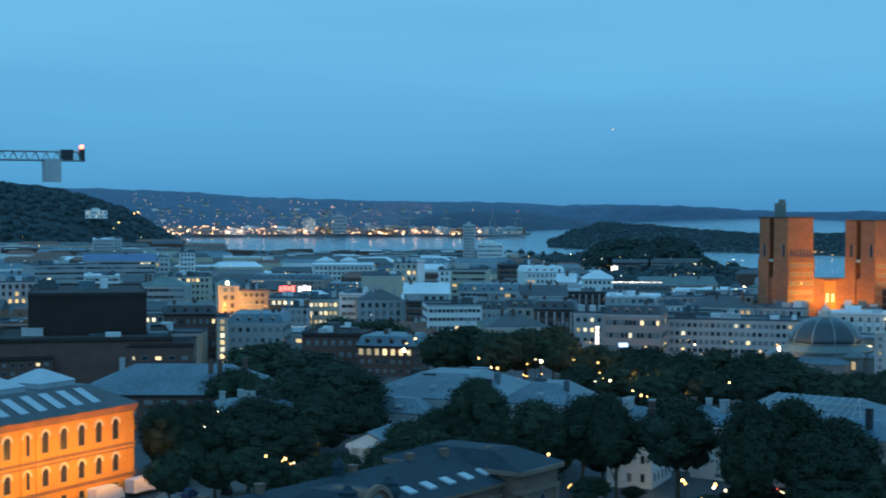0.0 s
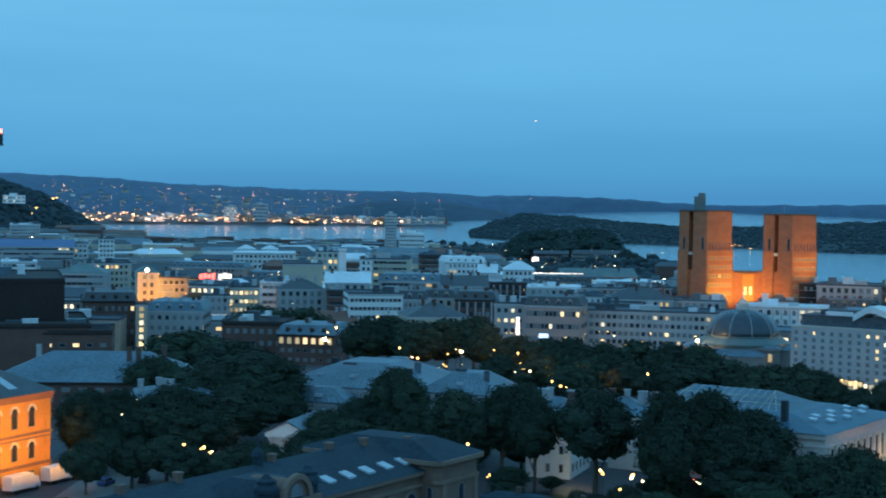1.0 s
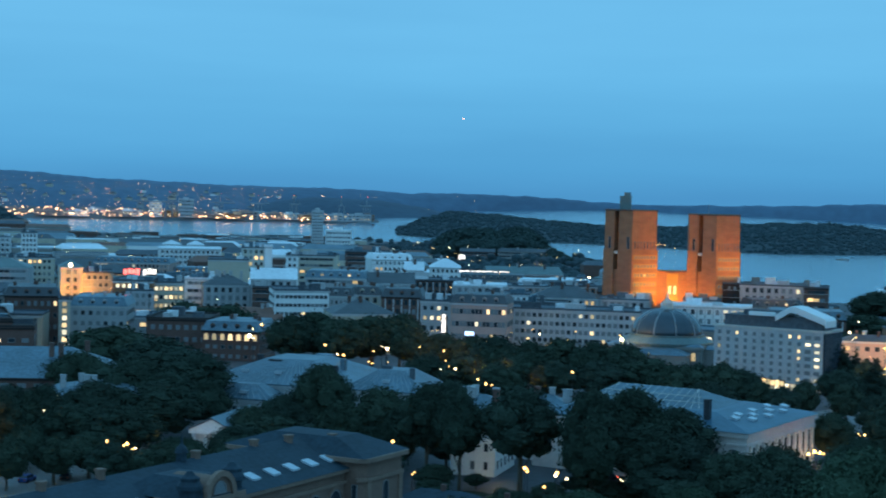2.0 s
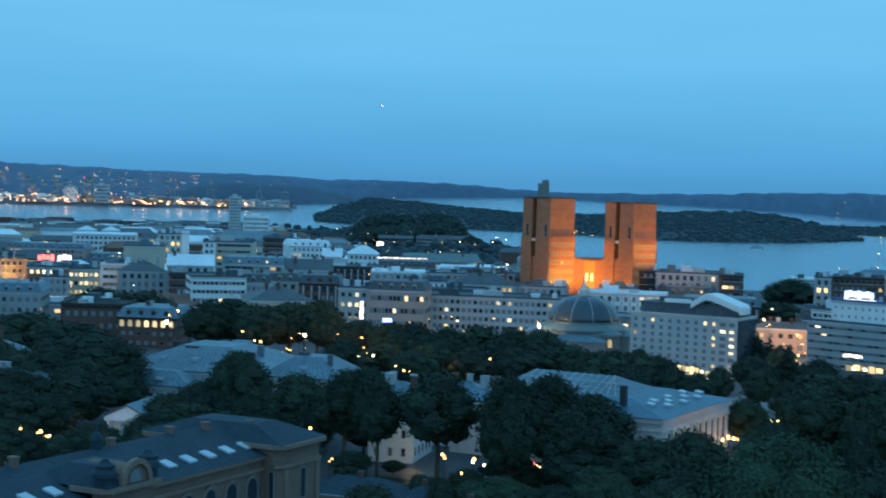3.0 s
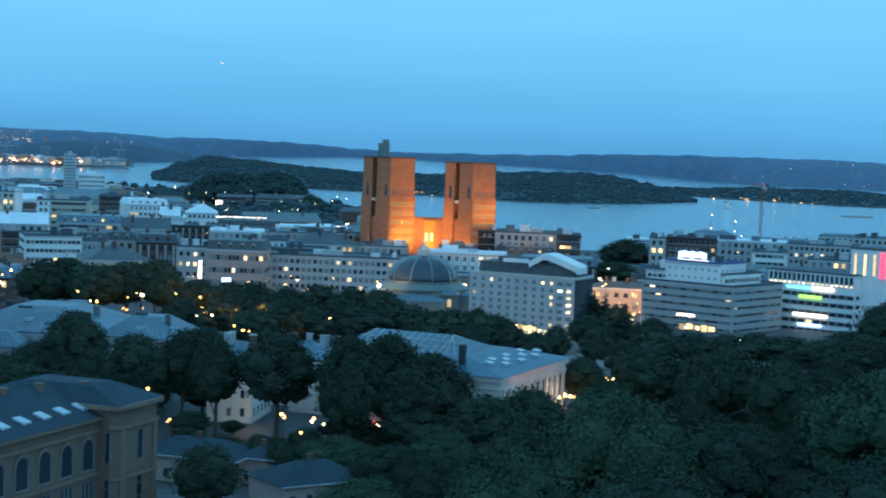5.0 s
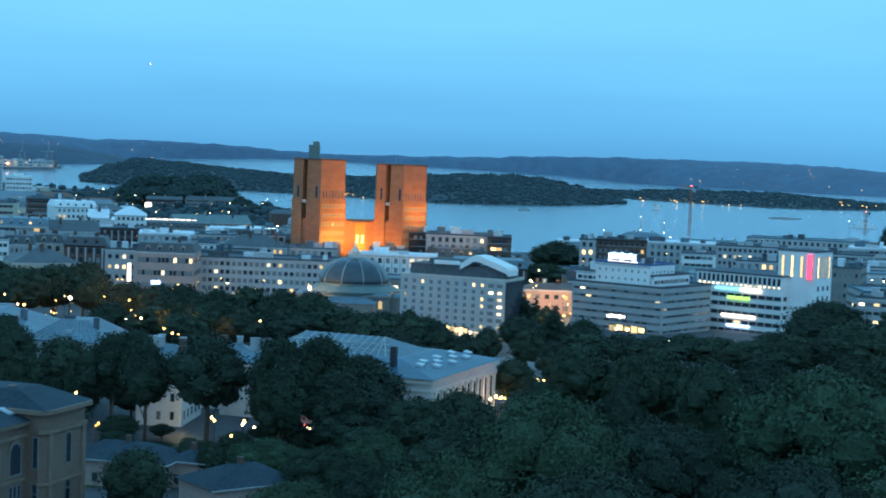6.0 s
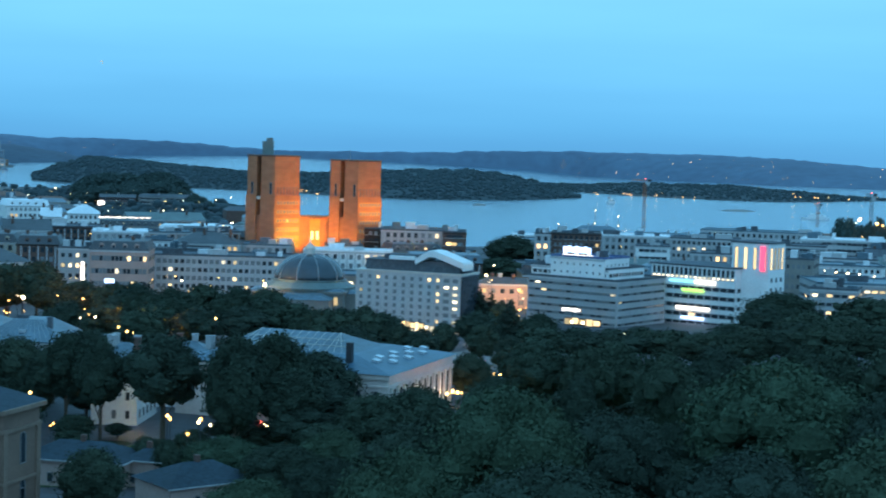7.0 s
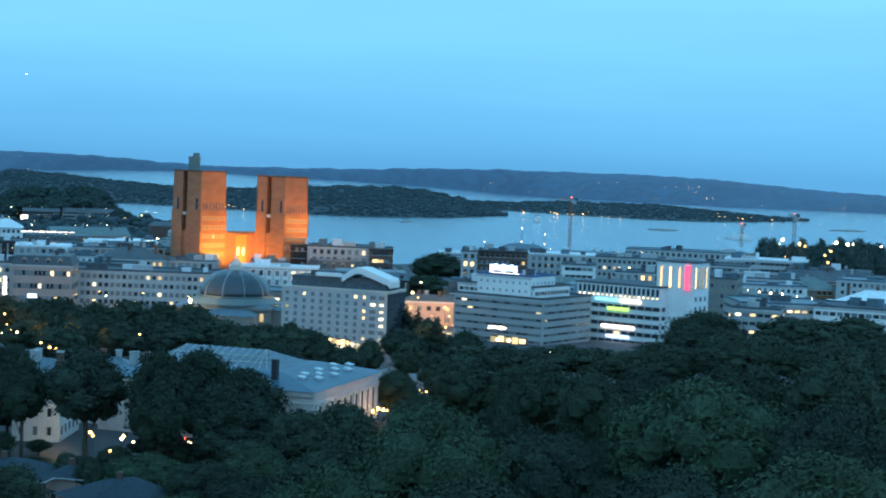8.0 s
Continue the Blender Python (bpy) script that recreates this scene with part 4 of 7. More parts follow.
tree(32.4, 366.8, 29, 13.9)
tree(70.9, 376.8, 26, 9.2)
tree(69.6, 408.7, 25, 8.5)
tree(85.9, 518.1, 24, 7.2)
tree(87.7, 482.1, 24, 8.4)
tree(-73.6, 310.3, 21, 9.9)
tree(145.5, 386.7, 29, 17.0)
tree(134.3, 392.6, 27, 15.7)
tree(136.4, 412.2, 26, 14.9)
tree(164.3, 406.2, 29, 18.0)
tree(171.8, 382.4, 30, 18.7)
tree(187.7, 390.4, 30, 17.8)
tree(161.4, 425.1, 28, 14.0)
tree(162.9, 382.2, 29, 17.1)
tree(170.2, 362.7, 30, 16.5)
tree(157.8, 449.6, 27, 14.7)
tree(172.2, 461.0, 27, 13.5)
tree(-56.1, 318.2, 24.5, 13.3, 2)
tree(-48.6, 320.5, 23.5, 13.3, 1)
tree(-62.0, 313.6, 23.5, 12.1, 1)
tree(-40.3, 317.5, 23.5, 12.1, 2)
tree(-34.1, 331.7, 24.5, 10.3, 2)
tree(15.0, 326.6, 27.5, 16.8, 1)
tree(21.1, 305.0, 26.5, 13.6, 1)
tree(17.0, 286.0, 23.5, 11.8, 3)
tree(-37.7, 297.3, 22.5, 9.3, 4)
tree(69.3, 341.3, 17.0, 12.4, 0)
tree(77.3, 344.1, 18.0, 13.5, 1)
tree(85.1, 335.5, 18.0, 13.3, 0)
tree(91.7, 323.8, 19.0, 13.8, 0)
tree(100.6, 321.7, 20.0, 13.9, 2)
tree(101.7, 290.2, 24.0, 15.2, 1)
tree(133.3, 318.1, 21.0, 13.3, 1)
tree(147.2, 321.4, 22.0, 14.6, 3)
tree(49.8, 283.4, 17.0, 13.6, 3)
tree(57.3, 291.3, 19.0, 14.0, 3)
tree(31.7, 281.9, 17.0, 12.6, 3)
tree(38.9, 292.8, 17.0, 9.3, 1)
tree(41.3, 267.1, 17.0, 12.8, 3)
tree(44.0, 240.4, 20.0, 15.4, 4)
tree(51.8, 228.6, 22.0, 16.2, 0)
tree(59.0, 224.2, 22.0, 13.1, 3)
tree(73.7, 246.2, 22.0, 13.0, 4)
tree(90.0, 251.1, 26.0, 19.0, 1)
tree(71.8, 217.6, 24.0, 15.8, 4)
tree(91.9, 233.6, 25.0, 15.8, 0)
tree(103.2, 234.5, 25.0, 16.1, 2)
tree(118.8, 248.1, 25.0, 15.5, 1)
tree(87.0, 206.1, 23.0, 15.4, 3)
tree(96.8, 206.5, 23.0, 14.3, 3)
tree(72.8, 199.9, 24.0, 17.4, 2)
tree(62.9, 203.9, 21.0, 14.8, 1)
tree(33.3, 248.2, 16.0, 14.2, 1)
tree(35.9, 220.3, 17.0, 14.0, 1)
tree(44.4, 204.8, 20.0, 14.5, 4)
tree(53.6, 202.6, 19.0, 13.2, 1)
tree(74.2, 192.9, 21.0, 15.7, 2)
tree(86.2, 189.5, 21.0, 14.4, 0)
tree(-57.3, 300.9, 21.5, 9.5, 3)
tree(-49.5, 298.9, 22.5, 10.4, 4)
tree(-42.9, 304.0, 22.5, 9.5, 1)
tree(20.8, 274.4, 22.5, 10.4, 0)
tree(19.3, 344.9, 25.5, 13.0, 4)
tree(22.8, 301.1, 24.5, 11.4, 3)
tree(-56.7, 287.7, 24.5, 12.1, 1)
tree(-48.8, 282.1, 24.5, 10.8, 3)
tree(-41.5, 290.9, 24.5, 11.1, 4)
tree(-33.3, 288.9, 24.5, 10.0, 0)
tree(-61.2, 330.6, 24.5, 11.5, 4)
tree(-56.3, 339.7, 24.5, 11.8, 3)
tree(-48.4, 342.8, 25.5, 11.9, 4)
tree(-41.1, 337.3, 24.5, 11.7, 1)
tree(-36.4, 343.3, 24.5, 10.7, 1)
tree(-37.1, 318.1, 23.5, 9.9, 1)
tree(-30.8, 346.1, 25.5, 8.3, 0)
tree(-68.7, 313.4, 15.5, 12.1, 4)
tree(132.2, 335.5, 20.0, 13.8, 2)
tree(3.8, 262.0, 22.2, 11.7, 6)
tree(12.5, 249.7, 23.2, 12.0, 7)
tree(20.7, 257.2, 24.1, 10.6, 6)
tree(-16.1, 299.6, 14.2, 6.2, 2)
tree(-7.4, 291.9, 16.3, 5.5, 0)
tree(-1.5, 280.0, 17.7, 5.8, 2)
tree(-23.0, 295.1, 17.4, 6.1, 0)
tree(4.0, 300.0, 18.3, 7.2, 10)
tree(9.9, 289.8, 19.2, 9.0, 2)
tree(19.7, 294.3, 19.7, 10.1, 0)
tree(-15.5, 305.6, 16.9, 4.2, 2)
tree(-22.8, 329.2, 19.5, 7.4, 10)
tree(-108.4, 311.7, 28.5, 9.1, 3)
tree(-105.6, 328.4, 28.3, 9.5, 9)
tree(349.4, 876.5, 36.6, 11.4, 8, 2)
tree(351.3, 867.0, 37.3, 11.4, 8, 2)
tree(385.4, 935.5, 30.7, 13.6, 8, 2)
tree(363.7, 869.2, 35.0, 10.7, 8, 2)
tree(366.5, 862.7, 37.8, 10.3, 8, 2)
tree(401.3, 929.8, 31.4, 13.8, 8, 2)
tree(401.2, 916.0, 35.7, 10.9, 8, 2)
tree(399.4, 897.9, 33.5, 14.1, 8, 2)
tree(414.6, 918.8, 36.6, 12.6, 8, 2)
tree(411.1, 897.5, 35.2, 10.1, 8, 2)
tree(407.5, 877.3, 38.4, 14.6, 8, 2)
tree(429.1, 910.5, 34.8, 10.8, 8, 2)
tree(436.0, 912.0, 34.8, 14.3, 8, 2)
tree(28.3, 424.1, 26.6, 8.0)
tree(35.2, 428.6, 26.9, 8.1)
tree(42.4, 437.9, 26.6, 7.6)
tree(47.8, 427.3, 25.3, 8.1)
tree(49.1, 409.1, 24.7, 7.1)
tree(53.5, 401.5, 24.7, 7.6)
tree(60.8, 415.6, 24.7, 7.2)
tree(105.6, 416.8, 23.5, 10.3)
tree(114.0, 414.6, 23.4, 10.3)
tree(94.5, 414.4, 23.8, 10.2)
tree(86.3, 421.3, 23.5, 8.9)
tree(89.8, 512.2, 25.0, 7.1, 5)
tree(92.4, 491.4, 24.4, 6.9, 5)
tree(73.7, 251.4, 26.4, 10.8, 7)
tree(71.9, 265.4, 25.6, 9.4, 3)
tree(75.0, 251.0, 26.8, 9.0, 7)
tree(-50.3, 344.4, 32.4, 12.3, 4)
tree(-58.1, 340.1, 26.5, 10.1)
tree(-63.5, 332.0, 24.8, 8.7)
tree(-67.0, 292.4, 23.7, 8.2, 2)
tree(-60.0, 289.9, 23.8, 7.1, 0)
tree(-36.7, 330.0, 30.0, 13.1)
tree(-43.0, 315.1, 28.8, 8.2)
tree(-31.0, 316.5, 27.7, 7.6, 3)
tree(-25.3, 311.0, 33.1, 10.7, 9)
tree(-18.5, 303.4, 32.6, 9.2, 9)
tree(-7.2, 300.9, 34.3, 14.5, 9)
tree(5.5, 295.9, 34.8, 11.2, 10)
tree(13.5, 304.7, 34.2, 12.6, 10)
tree(21.9, 311.2, 29.8, 13.9, 10)
tree(5.4, 283.9, 30.9, 8.8, 10)
tree(15.6, 289.6, 29.4, 10.9, 10)
tree(29.6, 280.4, 26.6, 13.1, 0)
tree(37.5, 285.5, 27.4, 11.4, 2)
tree(-15.1, 235.5, 25.4, 9.7, 0)
tree(-1.6, 285.0, 19.4, 5.9, 2)
tree(-5.5, 261.9, 21.7, 4.5, 2)
tree(-9.3, 267.8, 21.3, 4.6, 0)
tree(6.6, 221.9, 23.6, 12.2, 6)
tree(18.6, 233.3, 24.1, 12.0, 7)
tree(26.4, 238.5, 25.9, 10.7, 6)
tree(-22.9, 299.1, 19.5, 7.2, 2)
tree(41.1, 218.2, 36.9, 19.8, 6)
tree(54.9, 219.2, 33.5, 17.1, 7)
tree(29.2, 222.1, 31.6, 15.8, 7)
tree(81.9, 225.6, 40.3, 25.1, 6)
tree(96.1, 211.2, 38.4, 18.7, 7)
tree(61.9, 179.6, 35.5, 18.3, 7)
tree(24.5, 194.5, 32.8, 14.8, 6)
tree(39.5, 181.8, 33.5, 21.1, 7)
tree(81.0, 178.5, 37.6, 22.2, 6)
tree(67.2, 328.2, 31.0, 13.8)
tree(74.4, 313.3, 31.3, 11.1)
tree(81.4, 319.8, 31.7, 13.0)
tree(84.1, 292.1, 33.2, 13.0, 4)
tree(97.0, 302.8, 33.0, 12.0)
tree(111.4, 278.5, 36.2, 11.3)
tree(123.2, 273.6, 38.3, 17.5, 4)
tree(141.5, 284.8, 40.6, 20.7, 4)
tree(52.8, 295.3, 27.9, 9.3)
tree(66.2, 284.4, 29.7, 7.0)
tree(115.8, 221.5, 39.2, 16.3, 6)
tree(101.7, 189.4, 37.2, 17.0, 7)
tree(116.4, 308.8, 32.5, 10.2)


# ---- landmark buildings ----
def town_hall():
    """Two square brick towers, each of a plain set-back half and a windowed proud half, with a lower hall between."""
    th = thing("town_hall", 47, 758, 3, -3, "red brick town hall with two square towers lit orange by floodlights", "town hall")
    for cx, w, d, h in ((-17.3, 23.9, 28, 60.0), (20.8, 23.2, 28, 58.8)):
        l, r = cx - w / 2, cx + w / 2
        # each tower stands corner-on: a left face with a narrow recess and a windowed right face
        near = Vector((l + 0.53 * w, 0.0))
        left, right = Vector((l, 6.5)), Vector((r, 7.5))
        du, dv = near - left, right - near
        long_u, long_v = du.length, dv.length
        du, dv = du / long_u, dv / long_v
        inner = Vector((-du.y, du.x))
        slot = [left + du * 4.8, left + du * 4.8 + inner * 4.0, left + du * 7.2 + inner * 4.0, left + du * 7.2]
        s = Shape()
        s.prism([tuple(p) for p in (left, *slot, near, right, Vector((r, d)), Vector((l, d)))], 0, h)
        t = part("tower", s, M["brick_red"], th, "square brick tower with a narrow recess")
        face_u = pose(left.x, left.y, 0, 0, 0, math.degrees(math.atan2(du.y, du.x)))
        face_v = pose(near.x, near.y, 0, 0, 0, math.degrees(math.atan2(dv.y, dv.x)))
        for face, q in ((face_u, (-0.3, 4.8)), (face_u, (7.2, long_u + 0.3)), (face_v, (-0.3, long_v + 0.3))):
            k = Shape()
            k.box(q[0], q[1], -0.6, -0.003, 0, 41.8)
            part("plinth", k, M["brick_red"], t).matrix_basis = face
            k = Shape()
            k.box(q[0], q[1], -0.8, -0.003, 41.81, 42.3)
            part("cornice", k, M["brick_red"], t).matrix_basis = face
            k = Shape()
            k.box(max(q[0], 0), min(q[1], long_u), -0.12, -0.003, h - 6.0, h - 5.6)
            part("string_course", k, M["brick_red"], t).matrix_basis = face
        k = Shape()
        k.box(4.83, 7.17, 0.6, 3.9, 0, 33.0)
        part("recess_infill", k, M["brick_red"], t).matrix_basis = face_u
        k = Shape()
        k.prism([tuple(p) for p in (left + Vector((-0.3, -0.1)), near + Vector((0, -0.4)), right + Vector((0.3, -0.1)), Vector((r + 0.2, d)), Vector((l - 0.2, d)))], h + 0.004, h + 0.7)
        part("coping", k, M["brick_dark"], t)
        rng = random.Random(int(h))
        for row in range(9):
            k = Shape()
            k.box(0.6, long_v - 0.4, -0.72, -0.603, 5.0 + 4.1 * row, 7.1 + 4.1 * row)
            part("window_band", k, M["brick_ochre"], t).matrix_basis = face_v
            for i in range(7):
                ob = new("window", window_mesh(1.0, 1.5, 1 if rng.random() < 0.04 else 3))
                ob.parent = t
                ob.matrix_basis = face_v @ pose(1.6 + 1.72 * i, -0.72, 5.25 + 4.1 * row)
        for i in range(7):
            ob = new("window", window_mesh(0.6, 3.6, 0))
            ob.parent = t
            ob.matrix_basis = face_v @ pose(1.6 + 1.72 * i, 0, 42.6)
        for u in (2.6, 12.2):
            ob = new("window", window_mesh(1.3, 5.6, 0))
            ob.parent = t
            ob.matrix_basis = face_u @ pose(u, 0, 42.6)
        k = Shape()
        k.box(4.85, 7.15, 0.2, 3.95, 40.2, 40.6)
        k.box(4.85, 7.15, 0.2, 0.4, 40.6, 41.6)
        part("balcony", k, M["trim"], t).matrix_basis = face_u
    s = Shape()
    s.box(-22.8, -17.6, 9, 15, 60.7, 66.4)
    s.box(-23.0, -17.4, 8.8, 15.2, 66.4, 66.9)
    s.box(-20.9, -17.9, 9.2, 14.8, 66.9, 68.6)
    part("lift_house", s, M["copper"], th, "green copper box on the roof of the taller tower")
    s = Shape()
    s.bar((18, 8, 59), (18, 8, 64), 0.15, 0, 6)
    part("mast", s, M["steel"], th)
    s = Shape()
    s.box(-5.3, 9.1, 8.6, 26, 0, 32.5)
    s.box(-5.3, 9.1, 8.3, 8.597, 31.8, 32.7)
    hall = part("hall", s, M["brick_red"], th, "lower brick hall between the towers")
    s = Shape()
    s.box(-0.2, 4.8, 7.5, 8.597, 8, 31.6)
    part("bay", s, M["brick_ochre"], hall)
    for x in (1.1, 3.5):
        ob = new("window", window_mesh(1.3, 4.0, 1))
        ob.parent = hall
        ob.matrix_basis = pose(x, 7.5, 22)
    return th


town_hall()
# floodlights on the roofs round the town hall's forecourt
for ex, ey, ez, tx, tz, watts in ((42, 751, 15, 36, 32, 42000), (20, 749, 15, 24, 34, 14000), (29, 747, 15, 29, 34, 13000), (50, 751, 16, 49, 26, 32000), (61, 749, 15, 62, 34, 17000), (86, 748.5, 33.5, 74, 46, 17000), (66, 700, 33, 36, 48, 7500), (98, 702, 34, 74, 44, 15000), (10, 702, 33, 26, 48, 5000), (52, 700, 33, 64, 48, 5000)):
    lamp("SPOT", "town_hall_floodlight", (ex, ey, ez), (tx, 760, tz), watts, FLOOD, 0.6, 92, 0.9)


def gallery():
    """Floodlit gallery: ochre brick front with arched windows, string courses, dark roof with skylights and glass lanterns."""
    g = thing("gallery", -111.5, 303, 14, 72.6, "ochre brick art gallery with arched windows lit orange", "museum")
    s = Shape()
    s.box(-80, 0, 0, 30, 0, 16.6)
    w = part("wall", s, M["brick_ochre"], g)
    for x1, deep, z0, z1 in ((0.6, 0.7, 15.9, 16.6), (0.4, 0.45, 15.2, 15.897), (0.3, 0.35, 8.7, 9.2), (0.25, 0.25, 8.0, 8.25), (0.4, 0.4, 2.8, 3.4)):
        c = Shape()
        c.box(-80, x1, -deep, -0.003, z0, z1)
        part("string_course", c, M["sandstone"], g)
    for x in (-0.8, -27.5, -31.5):
        p = Shape()
        p.box(x - 0.7, x + 0.7, -0.22, -0.003, 3.4, 15.2)
        part("pilaster", p, M["brick_ochre"], g)
    for i in range(12):
        x = -5.6 - 5.0 * i
        for z, wide, tall, arch in ((10.2, 1.9, 4.0, True), (4.2, 1.8, 3.3, True), (0.5, 1.5, 1.5, False)):
            ob = new("window", window_mesh(wide, tall, 0, arch))
            ob.parent = w
            ob.matrix_basis = pose(x, 0, z)
            if arch:
                a = Shape()
                a.arch(x, z + tall - wide / 2, wide / 2 + 0.03, 0.42, 0.25)
                part("arch_surround", a, M["trim"], w)
    r = Shape()
    v = [(-80, -0.9, 16.61), (0.8, -0.9, 16.61), (0.8, 30.5, 16.61), (-80, 30.5, 16.61), (-80, 7, 20.4), (-5, 7, 20.4), (-5, 23, 20.4), (-80, 23, 20.4)]
    r.v += v
    r.f += [(0, 1, 5, 4), (1, 2, 6, 5), (2, 3, 7, 6), (3, 0, 4, 7), (4, 5, 6, 7), (3, 2, 1, 0)]
    r.m += [0] * 6
    roof = part("roof", r, M["slate"], g, "dark sheet roof with rows of skylights")
    for i in range(10):
        x = -9.5 - 5.0 * i
        k = Shape()
        f = lambda y: 16.61 + (y + 0.9) * (20.4 - 16.61) / 7.9 + 0.12
        k.poly([(x - 1.2, 1.2, f(1.2)), (x + 1.2, 1.2, f(1.2)), (x + 1.2, 6.0, f(6.0)), (x - 1.2, 6.0, f(6.0))])
        k.poly([(x - 1.2, 1.2, f(1.2) - 0.2), (x + 1.2, 1.2, f(1.2) - 0.2), (x + 1.2, 1.2, f(1.2)), (x - 1.2, 1.2, f(1.2))])
        part("skylight", k, M["skylight"], roof)
    for x in (-12, -26, -42):
        k = Shape()
        k.prism([(x - 5, 8.5), (x + 5, 8.5), (x + 5, 17), (x - 5, 17)], 20.41, 21.4)
        k.prism([(x - 5.2, 8.3), (x + 5.2, 8.3), (x + 5.2, 17.2), (x - 5.2, 17.2)], 21.41, 23.6, 0, 0.12)
        part("glass_lantern", k, M["skylight"], roof, "pale glazed pyramid rooflight")


gallery()
for i, x in enumerate((-42, -37, -32, -27, -22, -17, -12, -7, -3)):
    a = Matrix.Translation((-111.5, 303, 14)) @ pose(0, 0, 0, 0, 0, 72.6)
    e, t = a @ Vector((x, -14.0, 7.5)), a @ Vector((x, 0, 9.5))
    lamp("SPOT", "gallery_floodlight", e, t, 6000 if x < -5 else 3400, (1.0, 0.36, 0.03), 0.4, 110, 0.8)


def history_museum():
    """Sandstone museum: arched upper windows, triple lights below, low hipped roof with skylights, a proud end pavilion."""
    m = thing("history_museum", -25.0, 236.7, 13, 65.5, "weathered sandstone museum with arched windows and skylit grey roof", "museum")
    e = 17.6
    s = Shape()
    s.box(-82, -11.5, 0, 20, 0, e)
    w = part("wall", s, M["sandstone"], m)
    for deep, z0, z1 in ((0.8, e - 0.5, e), (0.4, e - 2.2, e - 1.7), (0.3, 9.4, 9.8), (0.3, 4.2, 4.7)):
        c = Shape()
        c.box(-82, -11.5, -deep, -0.003, z0, z1)
        part("cornice", c, M["old_trim"], m)
    for cx, nm in ((-5.75, "end_pavilion"), (-45, "middle_pavilion")):
        p = Shape()
        half = 5.7 if nm == "end_pavilion" else 5.0
        p.box(cx - half, cx + half, -3.0, 20 if nm == "end_pavilion" else -0.003, 0, e + 0.9, 0, 1.0)
        pv = part(nm, p, M["sandstone"], m)
        for z0, z1, o in ((e + 0.91, e + 1.5, 0.8), (e - 1.8, e - 1.3, 0.35), (8.7, 9.1, 0.3), (4.2, 4.7, 0.35)):
            k = Shape()
            k.box(cx - half - o, cx + half + o, -3.0 - o, -0.9 if z0 < e else (20.6 if nm == "end_pavilion" else 3.0), z0, z1, 0, 1.1)
            part("cornice", k, M["old_trim"], pv)
        q = Shape()
        y1 = 20.6 if nm == "end_pavilion" else 8.0
        q.prism([(cx - half - 0.45, -3.45), (cx + half + 0.45, -3.45), (cx + half + 0.45, y1), (cx - half - 0.45, y1)], e + 1.51, e + 3.6, 0, 0.45)
        part("roof", q, M["museum_roof"], pv)
        for z, wide, tall, arch in ((e - 6.6, 1.5, 4.4, True), (e - 11.8, 1.3, 3.2, True), (5.0, 1.3, 2.6, False)):
            ob = new("window", window_mesh(wide, tall, 1 if nm == "middle_pavilion" and z < 7 else 0, arch))
            ob.parent = pv
            ob.matrix_basis = pose(cx + 0.4, -3.0, z)
            ob = new("window", window_mesh(0.9, tall, 0, False))
            ob.parent = pv
            ob.matrix_basis = pose(cx - half, -1.6, z, 0, 0, -90)
        for x in (cx - half + 1.4, cx + half - 1.4):
            q = Shape()
            q.box(x - 0.5, x + 0.5, -3.25, -3.003, 0.5, e - 1.8)
            part("pilaster", q, M["old_trim"], pv)
    for i in range(13):
        x = -13.9 - 5.1 * i
        if abs(x + 45) < 6.5:
            continue
        ob = new("window", window_mesh(3.0, 4.6, 0, True))
        ob.parent = w
        ob.matrix_basis = pose(x, 0, 10.3)
        a = Shape()
        a.arch(x, 10.3 + 4.6 - 1.5, 1.53, 0.4, 0.2)
        part("arch_surround", a, M["old_trim"], w)
        for dx in (-1.0, 0.0, 1.0):
            ob = new("window", window_mesh(0.75, 3.1, 0))
            ob.parent = w
            ob.matrix_basis = pose(x + dx, 0, 5.9)
        ob = new("window", window_mesh(2.0, 3.2, 0, True))
        ob.parent = w
        ob.matrix_basis = pose(x, 0, 0.6)
    r = Shape()
    r.v += [(-82, -0.9, e + 0.01), (-11, -0.9, e + 0.01), (-11, 20.9, e + 0.01), (-82, 20.9, e + 0.01), (-82, 9.5, e + 3.3), (-9, 9.5, e + 3.3)]
    r.f += [(0, 1, 5, 4), (2, 3, 4, 5), (1, 2, 5), (3, 0, 4), (3, 2, 1, 0)]
    r.m += [0] * 5
    roof = part("roof", r, M["museum_roof"], m, "weathered grey sheet-metal roof")
    f = lambda y: e + 0.01 + (y + 0.9) * 3.29 / 10.4
    for i in range(14):
        x = -12.3 - 4.55 * i
        if abs(x + 45) < 5:
            continue
        k = Shape()
        v = [(x - 0.85, 1.4), (x + 0.85, 1.4), (x + 0.85, 3.2), (x - 0.85, 3.2)]
        k.v += [(a, b, f(b) + 0.02) for a, b in v] + [(a, b, f(b) + 0.28) for a, b in v]
        k.f += [(0, 1, 5, 4), (1, 2, 6, 5), (2, 3, 7, 6), (3, 0, 4, 7), (4, 5, 6, 7)]
        k.m += [0] * 5
        part("skylight", k, M["skylight"], roof)
    for x, y, z in ((-13, 8.5, 0.4), (-7, 5.0, 0.2), (-20, 9.5, 0.5), (-33, 9.5, 0.6), (-52, 9.3, 0.8), (-62, 9.5, 0.7)):
        k = Shape()
        k.box(x - 0.5, x + 0.5, y - 0.5, y + 0.5, f(min(y, 9.4)) - 0.5, e + 3.3 + z, 0, 0.15)
        k.box(x - 0.6, x + 0.6, y - 0.6, y + 0.6, e + 3.3 + z, e + 3.6 + z, 0, 0.15)
        part("chimney", k, M["sandstone"], roof)
